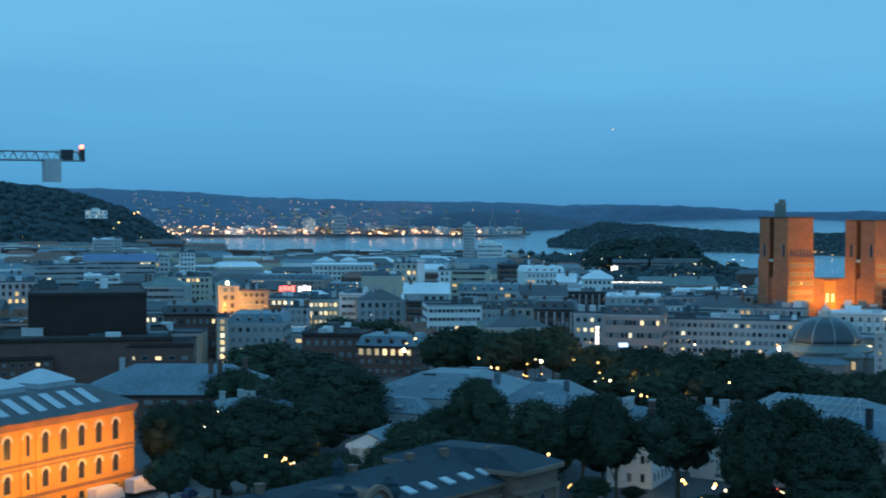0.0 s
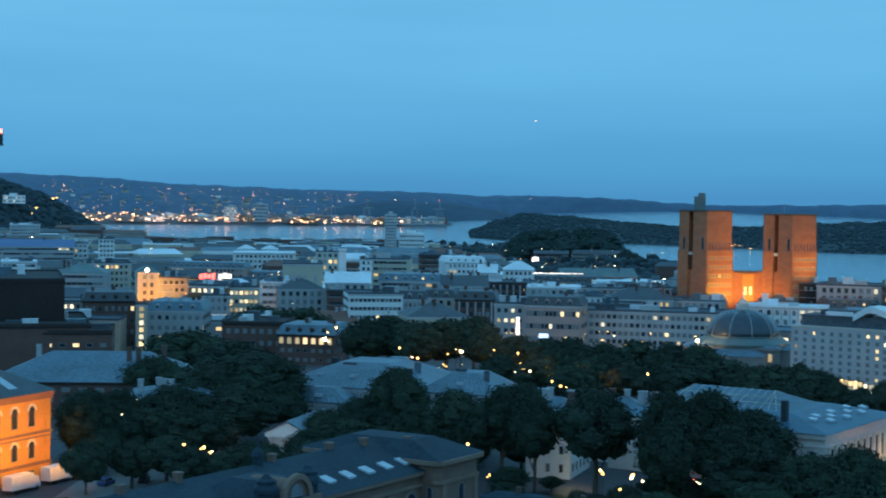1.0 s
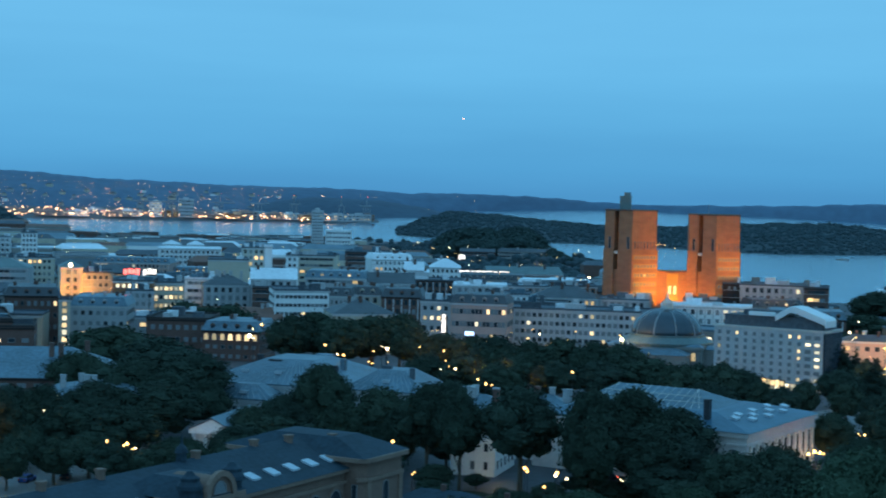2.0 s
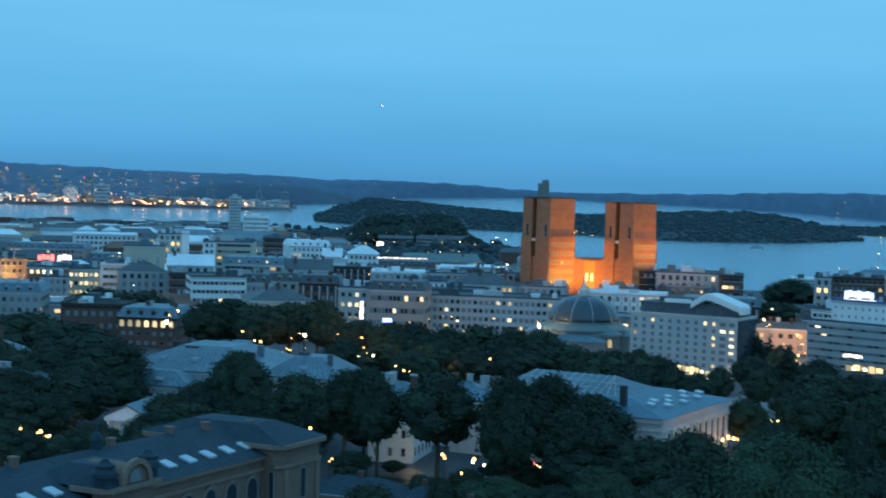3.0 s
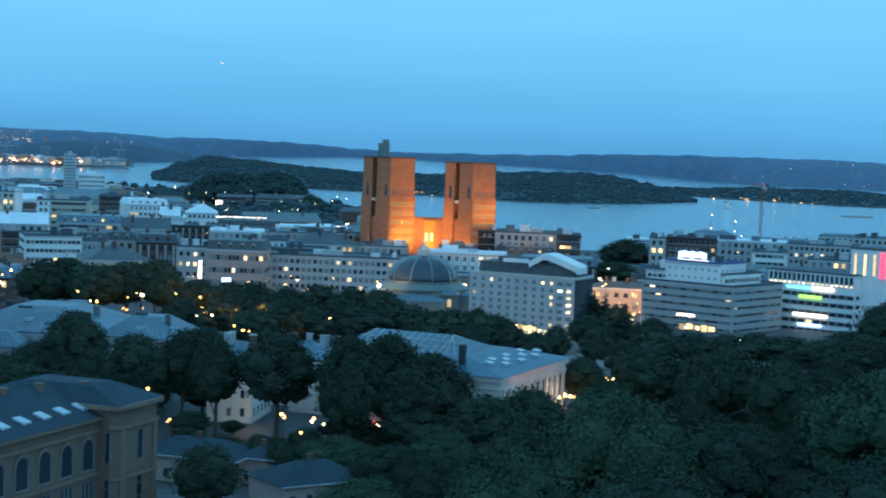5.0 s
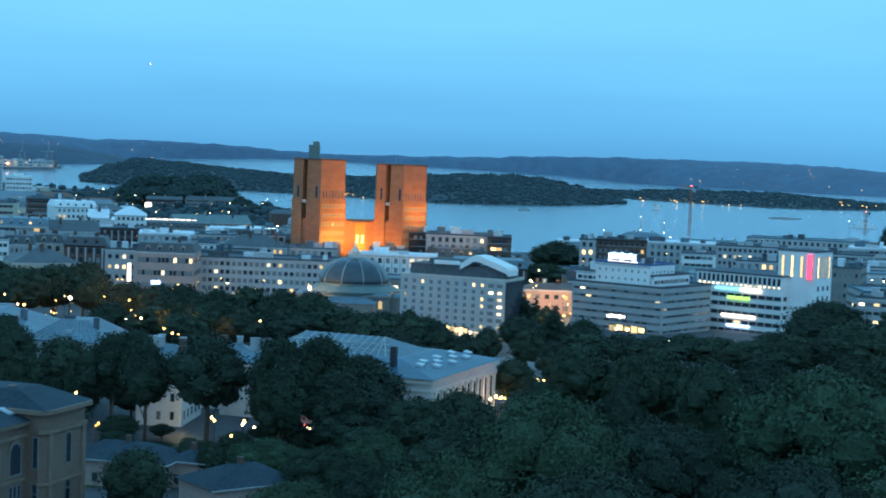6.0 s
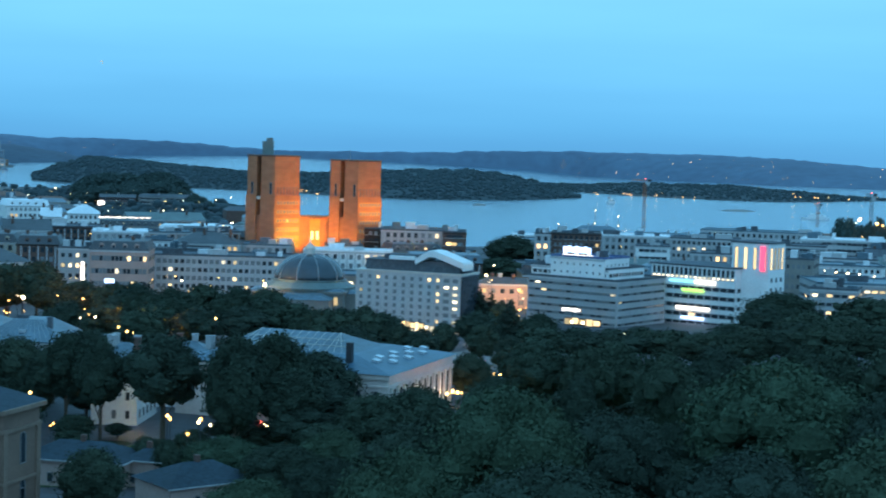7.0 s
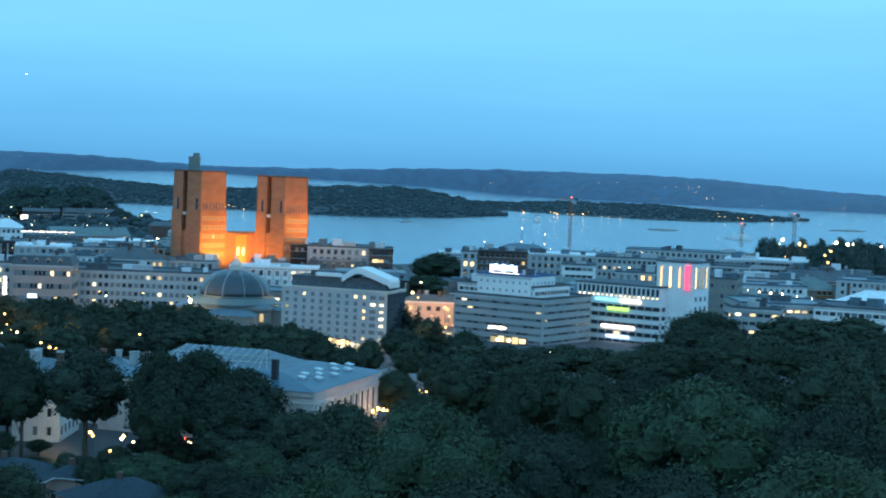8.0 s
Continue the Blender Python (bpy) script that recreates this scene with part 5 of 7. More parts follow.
    for x in (-49.2, -40.8):
        k = Shape()
        k.lathe(x, -2.0, [(1.25, e + 1.5), (1.25, e + 2.6), (1.6, e + 2.7), (1.55, e + 3.2), (1.2, e + 3.7), (1.25, e + 4.1), (0.7, e + 4.4), (0.3, e + 4.9)], 12)
        part("turret", k, M["museum_roof"], roof, "small capped roof turret")
    k = Shape()
    k.lathe(-36, 9.5, [(0.7, e + 3.2), (0.7, e + 4.2), (0.95, e + 4.3), (0.7, e + 4.9), (0.2, e + 5.4), (0.06, e + 6.6)], 10)
    part("roof_vent", k, M["museum_roof"], roof)
    k = Shape()
    k.arch(-45, e + 1.52, 2.3, 0.7, 0.6, steps=12)
    part("arched_gable", k, M["old_trim"], m).matrix_basis = pose(0, -3.1, 0)
    k = Shape()
    k.v += [(-45 + 2.3 * math.cos(a), y, e + 1.52 + 2.3 * math.sin(a)) for y in (-3.3, 3.0) for a in np.linspace(0, math.pi, 12)]
    k.f += [tuple(range(11, -1, -1)), tuple(range(12, 24))] + [(i, i + 1, i + 13, i + 12) for i in range(11)]
    k.m += [0, 0] + [0] * 11
    part("gable_wall", k, M["sandstone"], m)
    ob = new("window", window_mesh(2.4, 1.6, 3, True))
    ob.parent = m
    ob.matrix_basis = pose(-45, -3.32, e + 1.7)


history_museum()


def university_wing():
    """Pale neoclassical wing: pilastered long front, shallow roof with skylights and a raised glazed ridge."""
    u = thing("university_wing", 35.2, 314, 13.5, 62.6, "pale neoclassical university building with blue-grey roof", "university building")
    h = 11.5
    s = Shape()
    s.box(0, 38.5, 0, 46, 0, h)
    s.box(-0.5, 39.0, -0.5, -0.003, h - 1.0, h)
    s.box(-0.5, -0.003, 0, 46, h - 1.0, h)
    s.box(-0.25, 38.75, -0.25, -0.003, h - 2.6, h - 2.2)
    s.box(-0.25, -0.003, 0, 46, h - 2.6, h - 2.2)
    w = part("wall", s, M["pale_plaster"], u)
    for i in range(11):
        x = 1.75 + 3.5 * i
        p = Shape()
        p.box(x - 0.45, x + 0.45, -0.45, -0.003, 1.0, h - 2.6)
        p.box(x - 0.6, x + 0.6, -0.6, -0.003, h - 2.9, h - 2.6)
        part("pilaster", p, M["trim"], w)
        if i < 10:
            ob = new("window", window_mesh(1.6, 4.6, 0))
            ob.parent = w
            ob.matrix_basis = pose(x + 1.75, 0, 3.8)
    for i in range(12):
        ob = new("window", window_mesh(1.0, 4.4, 0))
        ob.parent = w
        ob.matrix_basis = pose(0, 2.5 + 3.6 * i, 3.8, 0, 0, -90)
    r = Shape()
    r.v += [(-0.9, -0.9, h + 0.01), (39.4, -0.9, h + 0.01), (39.4, 46.9, h + 0.01), (-0.9, 46.9, h + 0.01), (9, 10, h + 2.3), (29.5, 10, h + 2.3), (29.5, 37, h + 2.3), (9, 37, h + 2.3)]
    r.f += [(0, 1, 5, 4), (1, 2, 6, 5), (2, 3, 7, 6), (3, 0, 4, 7), (4, 5, 6, 7), (3, 2, 1, 0)]
    r.m += [0] * 6
    roof = part("roof", r, M["teal_roof"], u, "blue-grey sheet-metal roof")
    g = Shape()
    g.v += [(10, 12, h + 2.31), (28, 12, h + 2.31), (28, 40, h + 2.31), (10, 40, h + 2.31), (19, 18, h + 5.2), (19, 36, h + 5.2)]
    g.f += [(0, 1, 4), (1, 2, 5, 4), (2, 3, 5), (3, 0, 4, 5), (3, 2, 1, 0)]
    g.m += [0] * 5
    gl = part("glazed_ridge", g, M["metal_roof"], roof)
    bars = Shape()
    for i in range(14):
        y = 14 + 1.8 * i
        bars.bar((10, y, h + 2.36), (19, min(36, max(18, y)), h + 5.25), 0.07)
        bars.bar((28, y, h + 2.36), (19, min(36, max(18, y)), h + 5.25), 0.07)
    for k in (0.3, 0.6):
        bars.bar((10 + 9 * k, 12 + 6 * k, h + 2.36 + 2.9 * k), (10 + 9 * k, 40 - 4 * k, h + 2.36 + 2.9 * k), 0.07)
    tagged(part("glazing_bar", bars, M["trim"], gl), kind="stuff")
    f = lambda y: h + 0.01 + (y + 0.9) * 2.29 / 10.9
    for x, y in ((8, 5.5), (12, 3.5), (12, 6.5), (16, 5), (20, 3.2), (20, 6.6), (25, 5), (29, 3.5), (29, 6.8), (34, 5), (3.0, 16), (4.0, 22)):
        k = Shape()
        z = f(min(y, 10))
        k.v += [(x - 1.1, y - 0.7, f(y - 0.7) + 0.02 if y < 10 else z), (x + 1.1, y - 0.7, f(y - 0.7) + 0.02 if y < 10 else z), (x + 1.1, y + 0.7, z + 0.1), (x - 1.1, y + 0.7, z + 0.1), (x - 1.1, y - 0.7, z + 0.3), (x + 1.1, y - 0.7, z + 0.3), (x + 1.1, y + 0.7, z + 0.6), (x - 1.1, y + 0.7, z + 0.6)]
        k.f += [(0, 1, 5, 4), (1, 2, 6, 5), (2, 3, 7, 6), (3, 0, 4, 7), (4, 5, 6, 7)]
        k.m += [0] * 5
        part("skylight", k, M["skylight"], roof)
    k = Shape()
    k.box(4.2, 5.6, 9.5, 10.7, h, h + 5.2, 0, 0.1)
    part("chimney", k, M["dark"], roof)


university_wing()
# warm fill lights without fixtures, added to brighten the wing's front and corner
for x, y in ((44.3, 322.8), (51.6, 337.0)):
    lamp("POINT", "wall_lamp", (x, y, 17.0), (x, y, 0), 650, (1.0, 0.70, 0.48), 0.3)
lamp("POINT", "doorway_lamp", (62, 352, 15.5), (62, 352, 0), 700, WARM, 0.3)


def main_university():
    """The long flat university building, seen over its grey-blue roofs."""
    d = thing("university_hall", -64, 402, 13, -13, "long university building under low blue-grey roofs", "university building")
    for nm, x0, x1, y0, y1, h, rise in (("middle_wing", -27, 10, 0, 38, 7.4, 5.4), ("east_wing", 10.1, 30, 3, 24, 7.0, 4.8), ("apse", -20, -4, -9, -0.1, 4.6, 3.6), ("west_wing", 30.1, 42, -2, 18, 5.0, 4.0)):
        s = Shape()
        s.box(x0, x1, y0, y1, 0, h)
        s.box(x0 - 0.3, x1 + 0.3, y0 - 0.3, y0 - 0.003, h - 0.8, h)
        w = part(nm, s, M["stucco_grey"], d)
        n = int((x1 - x0) / 3.6)
        for i in range(n):
            for z in ((0.8, 4.0) if h > 6 else (0.8,)):
                ob = new("window", window_mesh(1.2, 2.2, 0))
                ob.parent = w
                ob.matrix_basis = pose(x0 + (i + 0.5) * (x1 - x0) / n, y0, z)
        r = Shape()
        ring = [(x0 - 0.5, y0 - 0.5), (x1 + 0.5, y0 - 0.5), (x1 + 0.5, y1 + 0.5), (x0 - 0.5, y1 + 0.5)]
        r.prism(ring, h + 0.01, h + 0.3)
        r.prism(ring, h + 0.31, h + rise, 0, 0.34)
        roof = part("roof", r, M["metal_roof"], w)
        cx, cy, n, k = (x0 + x1) / 2, (y0 + y1) / 2, int((x1 - x0) / 1.5), 0.34
        seams = Shape()
        for i in range(1, n):
            x = x0 - 0.5 + (x1 - x0 + 1) * i / n
            seams.bar((x, y0 - 0.5, h + 0.33), (cx + (x - cx) * k, cy + (y0 - 0.5 - cy) * k, h + rise + 0.02), 0.05)
        tagged(part("seam", seams, M["steel"], roof), kind="stuff")
        for i in range(max(1, n // 7)):
            u = (i + 0.5) / max(1, n // 7)
            x, q = x0 + 2 + (x1 - x0 - 4) * u, 0.45
            y, z = y0 - 0.5 + (cy - y0) * (1 - k) * q, h + 0.31 + (rise - 0.31) * q
            x = cx + (x - cx) * (1 - 0.4 * q)
            sky = Shape()
            sky.box(x - 0.9, x + 0.9, y - 0.7, y + 0.9, z - 0.3, z + 0.45, 0, 0.1)
            part("skylight", sky, M["skylight"], roof)
    s = Shape()
    for x, y, a, b, z in ((-12, 12, 3, 2, 3.2), (4, 18, 1.2, 1.2, 4.0), (-20, 20, 1.5, 1.0, 3.6), (18, 12, 2, 1.5, 3.2), (26, 8, 1, 1, 3.4), (-5, 28, 4, 3, 3.8), (6, 6, 1.6, 1.2, 3.0)):
        k = Shape()
        k.box(x - a * 0.6, x + a * 0.6, y - b * 0.6, y + b * 0.6, 7.4, 11.0 + z * 0.5, 0, 0.1)
        part("roof_plant", k, M[random.Random(int(x * 3 + y)).choice(["felt", "pale_roof", "metal_roof", "dark"])], d)


main_university()


def portico_house():
    p = thing("portico_house", -70.5, 327, 13, -10, "small white temple-fronted house with a pediment", "house")
    s = Shape()
    s.box(-6, 6, 2.5, 24, 0, 8)
    s.v += [(-6.6, 0, 8.5), (6.6, 0, 8.5), (0, 0, 11.2), (-6.6, 0.6, 8.5), (6.6, 0.6, 8.5), (0, 0.6, 11.2)]
    n = len(s.v) - 6
    s.f += [(n, n + 1, n + 2), (n + 5, n + 4, n + 3), (n, n + 3, n + 4, n + 1)]
    s.m += [0, 0, 0]
    s.box(-6.6, 6.6, -0.1, 2.6, 7.6, 8.497)
    part("wall", s, M["stucco_white"], p)
    for i in range(4):
        k = Shape()
        k.lathe(-5.4 + 3.6 * i, 0.6, [(0.6, 0), (0.55, 0.4), (0.48, 0.5), (0.42, 7.0), (0.6, 7.3), (0.6, 7.59)], 12)
        part("column", k, M["stucco_white"], p, smooth=False)
    r = Shape()
    r.v += [(-7.2, -0.4, 8.51), (0, -0.4, 11.55), (7.2, -0.4, 8.51), (-7.2, 24.4, 8.51), (0, 24.4, 11.55), (7.2, 24.4, 8.51), (-7.2, -0.4, 8.8), (0, -0.4, 11.85), (7.2, -0.4, 8.8), (-7.2, 24.4, 8.8), (0, 24.4, 11.85), (7.2, 24.4, 8.8)]
    r.f += [(6, 7, 10, 9), (7, 8, 11, 10), (0, 3, 4, 1), (1, 4, 5, 2), (0, 1, 7, 6), (1, 2, 8, 7), (0, 6, 9, 3), (2, 5, 11, 8), (3, 9, 10, 4), (4, 10, 11, 5)]
    r.m += [0] * 10
    part("roof", r, M["metal_roof"], p)
    return p


portico_house().scale = (0.72, 0.9, 0.82)


def theatre():
    """Square playhouse under a ribbed grey dome with a lantern."""
    t = thing("playhouse", 32, 545, 10, -12, "old playhouse with a ribbed grey dome", "theatre")
    s = Shape()
    s.box(-13.5, 13.5, 0, 27, 0, 9.8)
    s.box(-14.2, 14.2, -0.7, 27.7, 9.81, 10.6)
    s.box(-20, 20, 6, 22, 0, 9.5)
    s.box(-10, 10, -10, -0.003, 0, 8.5)
    w = part("wall", s, M["stone"], t)
    for i in range(6):
        ob = new("window", window_mesh(1.6, 3.0, 1 if i in (0, 5) else 0, True))
        ob.parent = w
        ob.matrix_basis = pose(-11 + 4.4 * i, 0, 6.0)
    r = Shape()
    r.prism([(-20.4, 5.6), (20.4, 5.6), (20.4, 22.4), (-20.4, 22.4)], 9.51, 11.5, 0, 0.6)
    r.prism([(-10.4, -10.4), (10.4, -10.4), (10.4, -0.1), (-10.4, -0.1)], 8.51, 10.2, 0, 0.6)
    r.prism([(-14.0, -0.5), (14.0, -0.5), (14.0, 27.5), (-14.0, 27.5)], 10.61, 11.3, 0, 0.9)
    part("roof", r, M["metal_roof"], t)
    k = Shape()
    k.lathe(0, 13.5, [(15.2, 9.6), (15.0, 10.8), (15.8, 10.9), (15.8, 11.4), (12.7, 13.2), (12.7, 13.7), (12.1, 13.8)], 24)
    part("drum", k, M["copper"], t, "stepped round skirt under the dome", False)
    d = Shape()
    R, base = 11.8, 13.7
    prof = [(R * math.cos(a) ** 0.85, base + 8.4 * math.sin(a)) for a in np.linspace(0, 1.45, 12)]
    d.lathe(0, 13.5, prof, 32)
    dome = part("dome", d, M["dome"], t, "dark glazed dome with pale ribs", True)
    for i in range(10):
        a = 2 * math.pi * i / 10 + 0.1
        k = Shape()
        for (r0, z0), (r1, z1) in zip(prof, prof[1:]):
            k.bar(((r0 + 0.05) * math.cos(a), 13.5 + (r0 + 0.05) * math.sin(a), z0), ((r1 + 0.05) * math.cos(a), 13.5 + (r1 + 0.05) * math.sin(a), z1), 0.26 if i % 2 else 0.16)
        part("rib", k, M["steel"], dome)
    k = Shape()
    k.lathe(0, 13.5, [(1.7, base + 8.2), (1.7, base + 10.0), (2.0, base + 10.2), (1.2, base + 11.2), (0.5, base + 12.0), (0.3, base + 13.6), (0.05, base + 14.2)], 10)
    part("lantern", k, M["trim"], dome)
    k = Shape()
    k.lathe(-13.0, 1.0, [(0.2, 11.4), (0.45, 11.8), (0.45, 12.4), (0.2, 12.7)], 8)
    part("roof_lamp", k, M["lamp_white"], t, "bright white lamp on the roof corner")


theatre()
lamp("POINT", "playhouse_lamp", (18.2, 544.6, 24.4), (0, 0, 0), 2600, WARM, 0.5)


def hotel():
    """Eight-storey hotel: vertical piers, cornice, set-back attic and a white folded roof structure."""
    h = thing("hotel", 61.5, 501, 12.2, -30, "grey eight-storey hotel with vertical bays and white roof structure", "hotel")
    z = 18.2
    s = Shape()
    s.box(-21, 21, 0, 26, 0, z)
    w = part("wall", s, M["concrete"], h)
    s = Shape()
    s.box(-21.6, 21.6, -0.6, 26.6, z + 0.01, z + 0.6)
    part("cornice", s, M["trim"], h)
    s = Shape()
    s.box(21.003, 21.6, 0.3, 25.5, 0.5, z - 0.3)
    part("glass_end", s, M["glass"], h, "dark glazed end wall")
    s = Shape()
    s.box(-18, 20, 3, 24, z + 0.61, z + 3.4)
    part("attic", s, M["felt"], h)
    for i in range(13):
        x = -20.6 + 3.43 * i
        p = Shape()
        p.box(x - 0.3, x + 0.3, -0.5, -0.003, 3.0, z)
        part("pier", p, M["concrete"], w)
    rng = random.Random(4)
    for k in range(7):
        for i in range(12):
            lit = 1 if rng.random() < (0.05 + 0.30 * (i > 8)) else 0
            ob = new("window", window_mesh(1.3 if i < 10 else 2.2, 1.2, 2 if lit and i > 9 else lit or 3))
            ob.parent = w
            ob.matrix_basis = pose(-18.9 + 3.43 * i, 0, 3.3 + 2.12 * k)
        for i in range(6):
            ob = new("window", window_mesh(1.3, 1.2, 0))
            ob.parent = w
            ob.matrix_basis = pose(21, 2.2 + 4.2 * i, 3.3 + 2.12 * k, 0, 0, 90)
    for i in range(7):
        ob = new("shop_window", window_mesh(2.8, 2.2, 2))
        ob.parent = w
        ob.matrix_basis = pose(1.5 + 2.95 * i, 0, 0.4)
    r = Shape()
    r.box(-18.4, 20.4, 2.6, 24.4, z + 3.41, z + 3.9)
    r.box(-12, 6, 8, 18, z + 3.91, z + 5.4)
    part("roof", r, M["felt"], h)
    f = Shape()
    prof = [(2.5, z + 4.6), (8.0, z + 7.3), (10.5, z + 7.2), (21.0, z + 4.2), (21.6, z + 3.4)]
    for (x0, z0), (x1, z1) in zip(prof, prof[1:]):
        f.v += [(x0, 0.5, z0), (x1, 0.5, z1), (x1, 16, z1), (x0, 16, z0), (x0, 0.5, z0 - 1.9), (x1, 0.5, z1 - 1.9), (x1, 16, z1 - 1.9), (x0, 16, z0 - 1.9)]
        n = len(f.v) - 8
        f.f += [(n, n + 1, n + 2, n + 3), (n + 7, n + 6, n + 5, n + 4), (n, n + 4, n + 5, n + 1), (n + 2, n + 6, n + 7, n + 3), (n, n + 3, n + 7, n + 4), (n + 1, n + 5, n + 6, n + 2)]
        f.m += [0] * 6
    part("roof_structure", f, M["white_paint"], h, "folded white roof canopy")
    h.scale = (0.833, 0.55, 1.0)
    f = Shape()
    f.box(-8.5, 1.5, 2.0, 6, z + 4.0, z + 5.1, 0, 0.8)
    part("roof_plant", f, M["white_paint"], h)


hotel()


def villa(x, y, turn, w, d, h, rise, label):
    v = thing("villa", x, y, ground_z(x, y) - 0.3, turn, label, "house", "park villas")
    s = Shape()
    s.box(-w / 2, w / 2, 0, d, 0, h)
    wl = part("wall", s, M["stucco_pink"], v)
    n = max(2, int(w / 3))
    for i in range(n):
        ob = new("window", window_mesh(1.0, 1.5, 0))
        ob.parent = wl
        ob.matrix_basis = pose(-w / 2 + (i + 0.5) * w / n, 0, 1.0)
    r = Shape()
    k = min(w, d) * 0.45
    r.v += [(-w / 2 - 0.6, -0.6, h + 0.01), (w / 2 + 0.6, -0.6, h + 0.01), (w / 2 + 0.6, d + 0.6, h + 0.01), (-w / 2 - 0.6, d + 0.6, h + 0.01), (-w / 2 + k, d / 2, h + rise), (w / 2 - k, d / 2, h + rise)]
    r.f += [(0, 1, 5, 4), (1, 2, 5), (2, 3, 4, 5), (3, 0, 4), (3, 2, 1, 0)]
    r.m += [0] * 5
    part("roof", r, M["museum_roof"], v)
    g = Shape()
    g.box(-w / 2 - 0.75, w / 2 + 0.75, -0.75, -0.6, h - 0.15, h + 0.05)
    g.box(w / 2 + 0.6, w / 2 + 0.75, -0.6, d + 0.6, h - 0.15, h + 0.05)
    part("gutter", g, M["stucco_grey"], v)
    c = Shape()
    c.box(-0.4, 0.4, d / 2 - 0.4, d / 2 + 0.4, h + rise - 0.6, h + rise + 0.9, 0, 0.05)
    part("chimney", c, M["brick_dark"], v)


def white_office():
    """White office block: dark bands of glass, a lit pillared top storey, and a corner tower with lit slots."""
    o = thing("office_block", 166.5, 549, 9, -46, "white office block with window bands and a lit top storey", "office building")
    w, d, h = 33.0, 18.0, 22.0
    s = Shape()
    s.box(-w / 2, w / 2, 0, d, 0, h)
    wl = part("wall", s, M["stucco_white"], o)
    r = Shape()
    r.box(-w / 2 - 0.5, w / 2 + 0.5, -0.5, d + 0.5, h + 0.004, h + 0.5)
    part("roof", r, M["felt"], o)
    rng = random.Random(8)
    for k in range(5):
        for i in range(11):
            ob = new("window", window_mesh(2.75, 1.5, 1 if rng.random() < 0.06 else 0))
            ob.parent = wl
            ob.matrix_basis = pose(-w / 2 + 1.5 + 3.0 * i, 0, 1.6 + 3.05 * k)
        for i in range(5):
            ob = new("window", window_mesh(2.4, 1.5, 0))
            ob.parent = wl
            ob.matrix_basis = pose(w / 2, 2.4 + 3.4 * i, 1.6 + 3.05 * k, 0, 0, 90)
    for i in range(18):
        x = -w / 2 + 1.2 + 1.8 * i
        ob = new("window", window_mesh(1.2, 2.5, 0))
        ob.parent = wl
        ob.matrix_basis = pose(x, 0, h - 3.1)
        ob = new("window", window_mesh(1.2, 0.9, 2))
        ob.parent = wl
        ob.matrix_basis = pose(x, 0, h - 4.2)
        p = Shape()
        p.box(x + 0.7, x + 1.1, -0.4, -0.003, h - 4.3, h - 0.3)
        part("pillar", p, M["stucco_white"], wl)
    t = Shape()
    t.box(w / 2 - 4, w / 2 + 10, 4, 16, 0, 31.0)
    tw = part("tower", t, M["stucco_white"], o, "white stair tower with lit vertical slots")
    for i in range(4):
        ob = new("window", window_mesh(1.2, 7.4, 1))
        ob.parent = tw
        ob.matrix_basis = pose(w / 2 - 2.2 + 3.5 * i, 4, 22.2)
    for i in range(4):
        ob = new("window", window_mesh(1.2, 7.4, 1))
        ob.parent = tw
        ob.matrix_basis = pose(w / 2 + 10, 5.8 + 2.7 * i, 22.2, 0, 0, 90)
    for k in range(5):
        for i in range(3):
            ob = new("window", window_mesh(1.1, 1.6, 0))
            ob.parent = tw
            ob.matrix_basis = pose(w / 2 + 10, 6.4 + 3.5 * i, 4.3 + 3.4 * k, 0, 0, 90)
    r = Shape()
    r.box(w / 2 - 4.3, w / 2 + 10.3, 3.7, 16.3, 31.004, 31.6)
    part("coping", r, M["felt"], tw)
    for kind, x0, x1, z0, z1, nm in (("sign_cyan", -9, 0.5, 16.2, 17.2, "fascia_sign"), ("sign_white", 0.9, 9, 16.2, 17.2, "fascia_sign"), ("sign_green", -4, 4.6, 13.2, 14.3, "fascia_sign"), ("sign_white", -6, 7, 7.0, 8.1, "fascia_sign"), ("sign_blue", -4, 5, 3.8, 4.5, "fascia_sign")):
        k = Shape()
        k.box(x0, x1, -0.8, -0.15, z0, z1, 0, 0.2)
        part(nm, k, M[kind], wl, M[kind].name.replace("_", " "))
    k = Shape()
    k.box(w / 2 + 7.0, w / 2 + 8.9, 3.0, 3.9, 21.8, 30.2, 0, 0.3)
    part("vertical_sign", k, M["sign_pink"], tw, "tall pink lit sign")


white_office()
villa(2.0, 247, 30, 15, 11, 4.0, 2.6, "low rosy villa under a dark hipped slate roof")
villa(-20.5, 262, -20, 17, 10, 4.6, 2.4, "rosy lodge with a dark slate roof")
villa(-9.5, 262, -20, 6, 7, 4.6, 1.6, "small white lodge with a dark roof")
block(-17.0, 320, 25.6, 9.0, 16, -12, "stucco_white", "metal_roof", form="hip", floors=3, bays=3, fill=(0.3, 0.45), lit=0.0, label="white rendered house behind the trees")
block(-4.0, 342, 24.5, 13.0, 12, -8, "stucco_white", "metal_roof", form="hip", floors=2, bays=6, lit=0.05, label="white rendered house behind the trees")
block(-101, 352, 23.0, 24.0, 22, 8, "brick_red", "metal_roof", form="hip", height=2.4, floors=3, bays=8, lit=0.02, label="brick house with pale eaves under broad blue-grey roofs")
block(-131, 384, 22.5, 50.0, 30, 10, "brick_dark", "metal_roof", form="hip", height=6.2, floors=3, bays=12, lit=0.02, label="long grey house under a broad blue-grey metal roof")


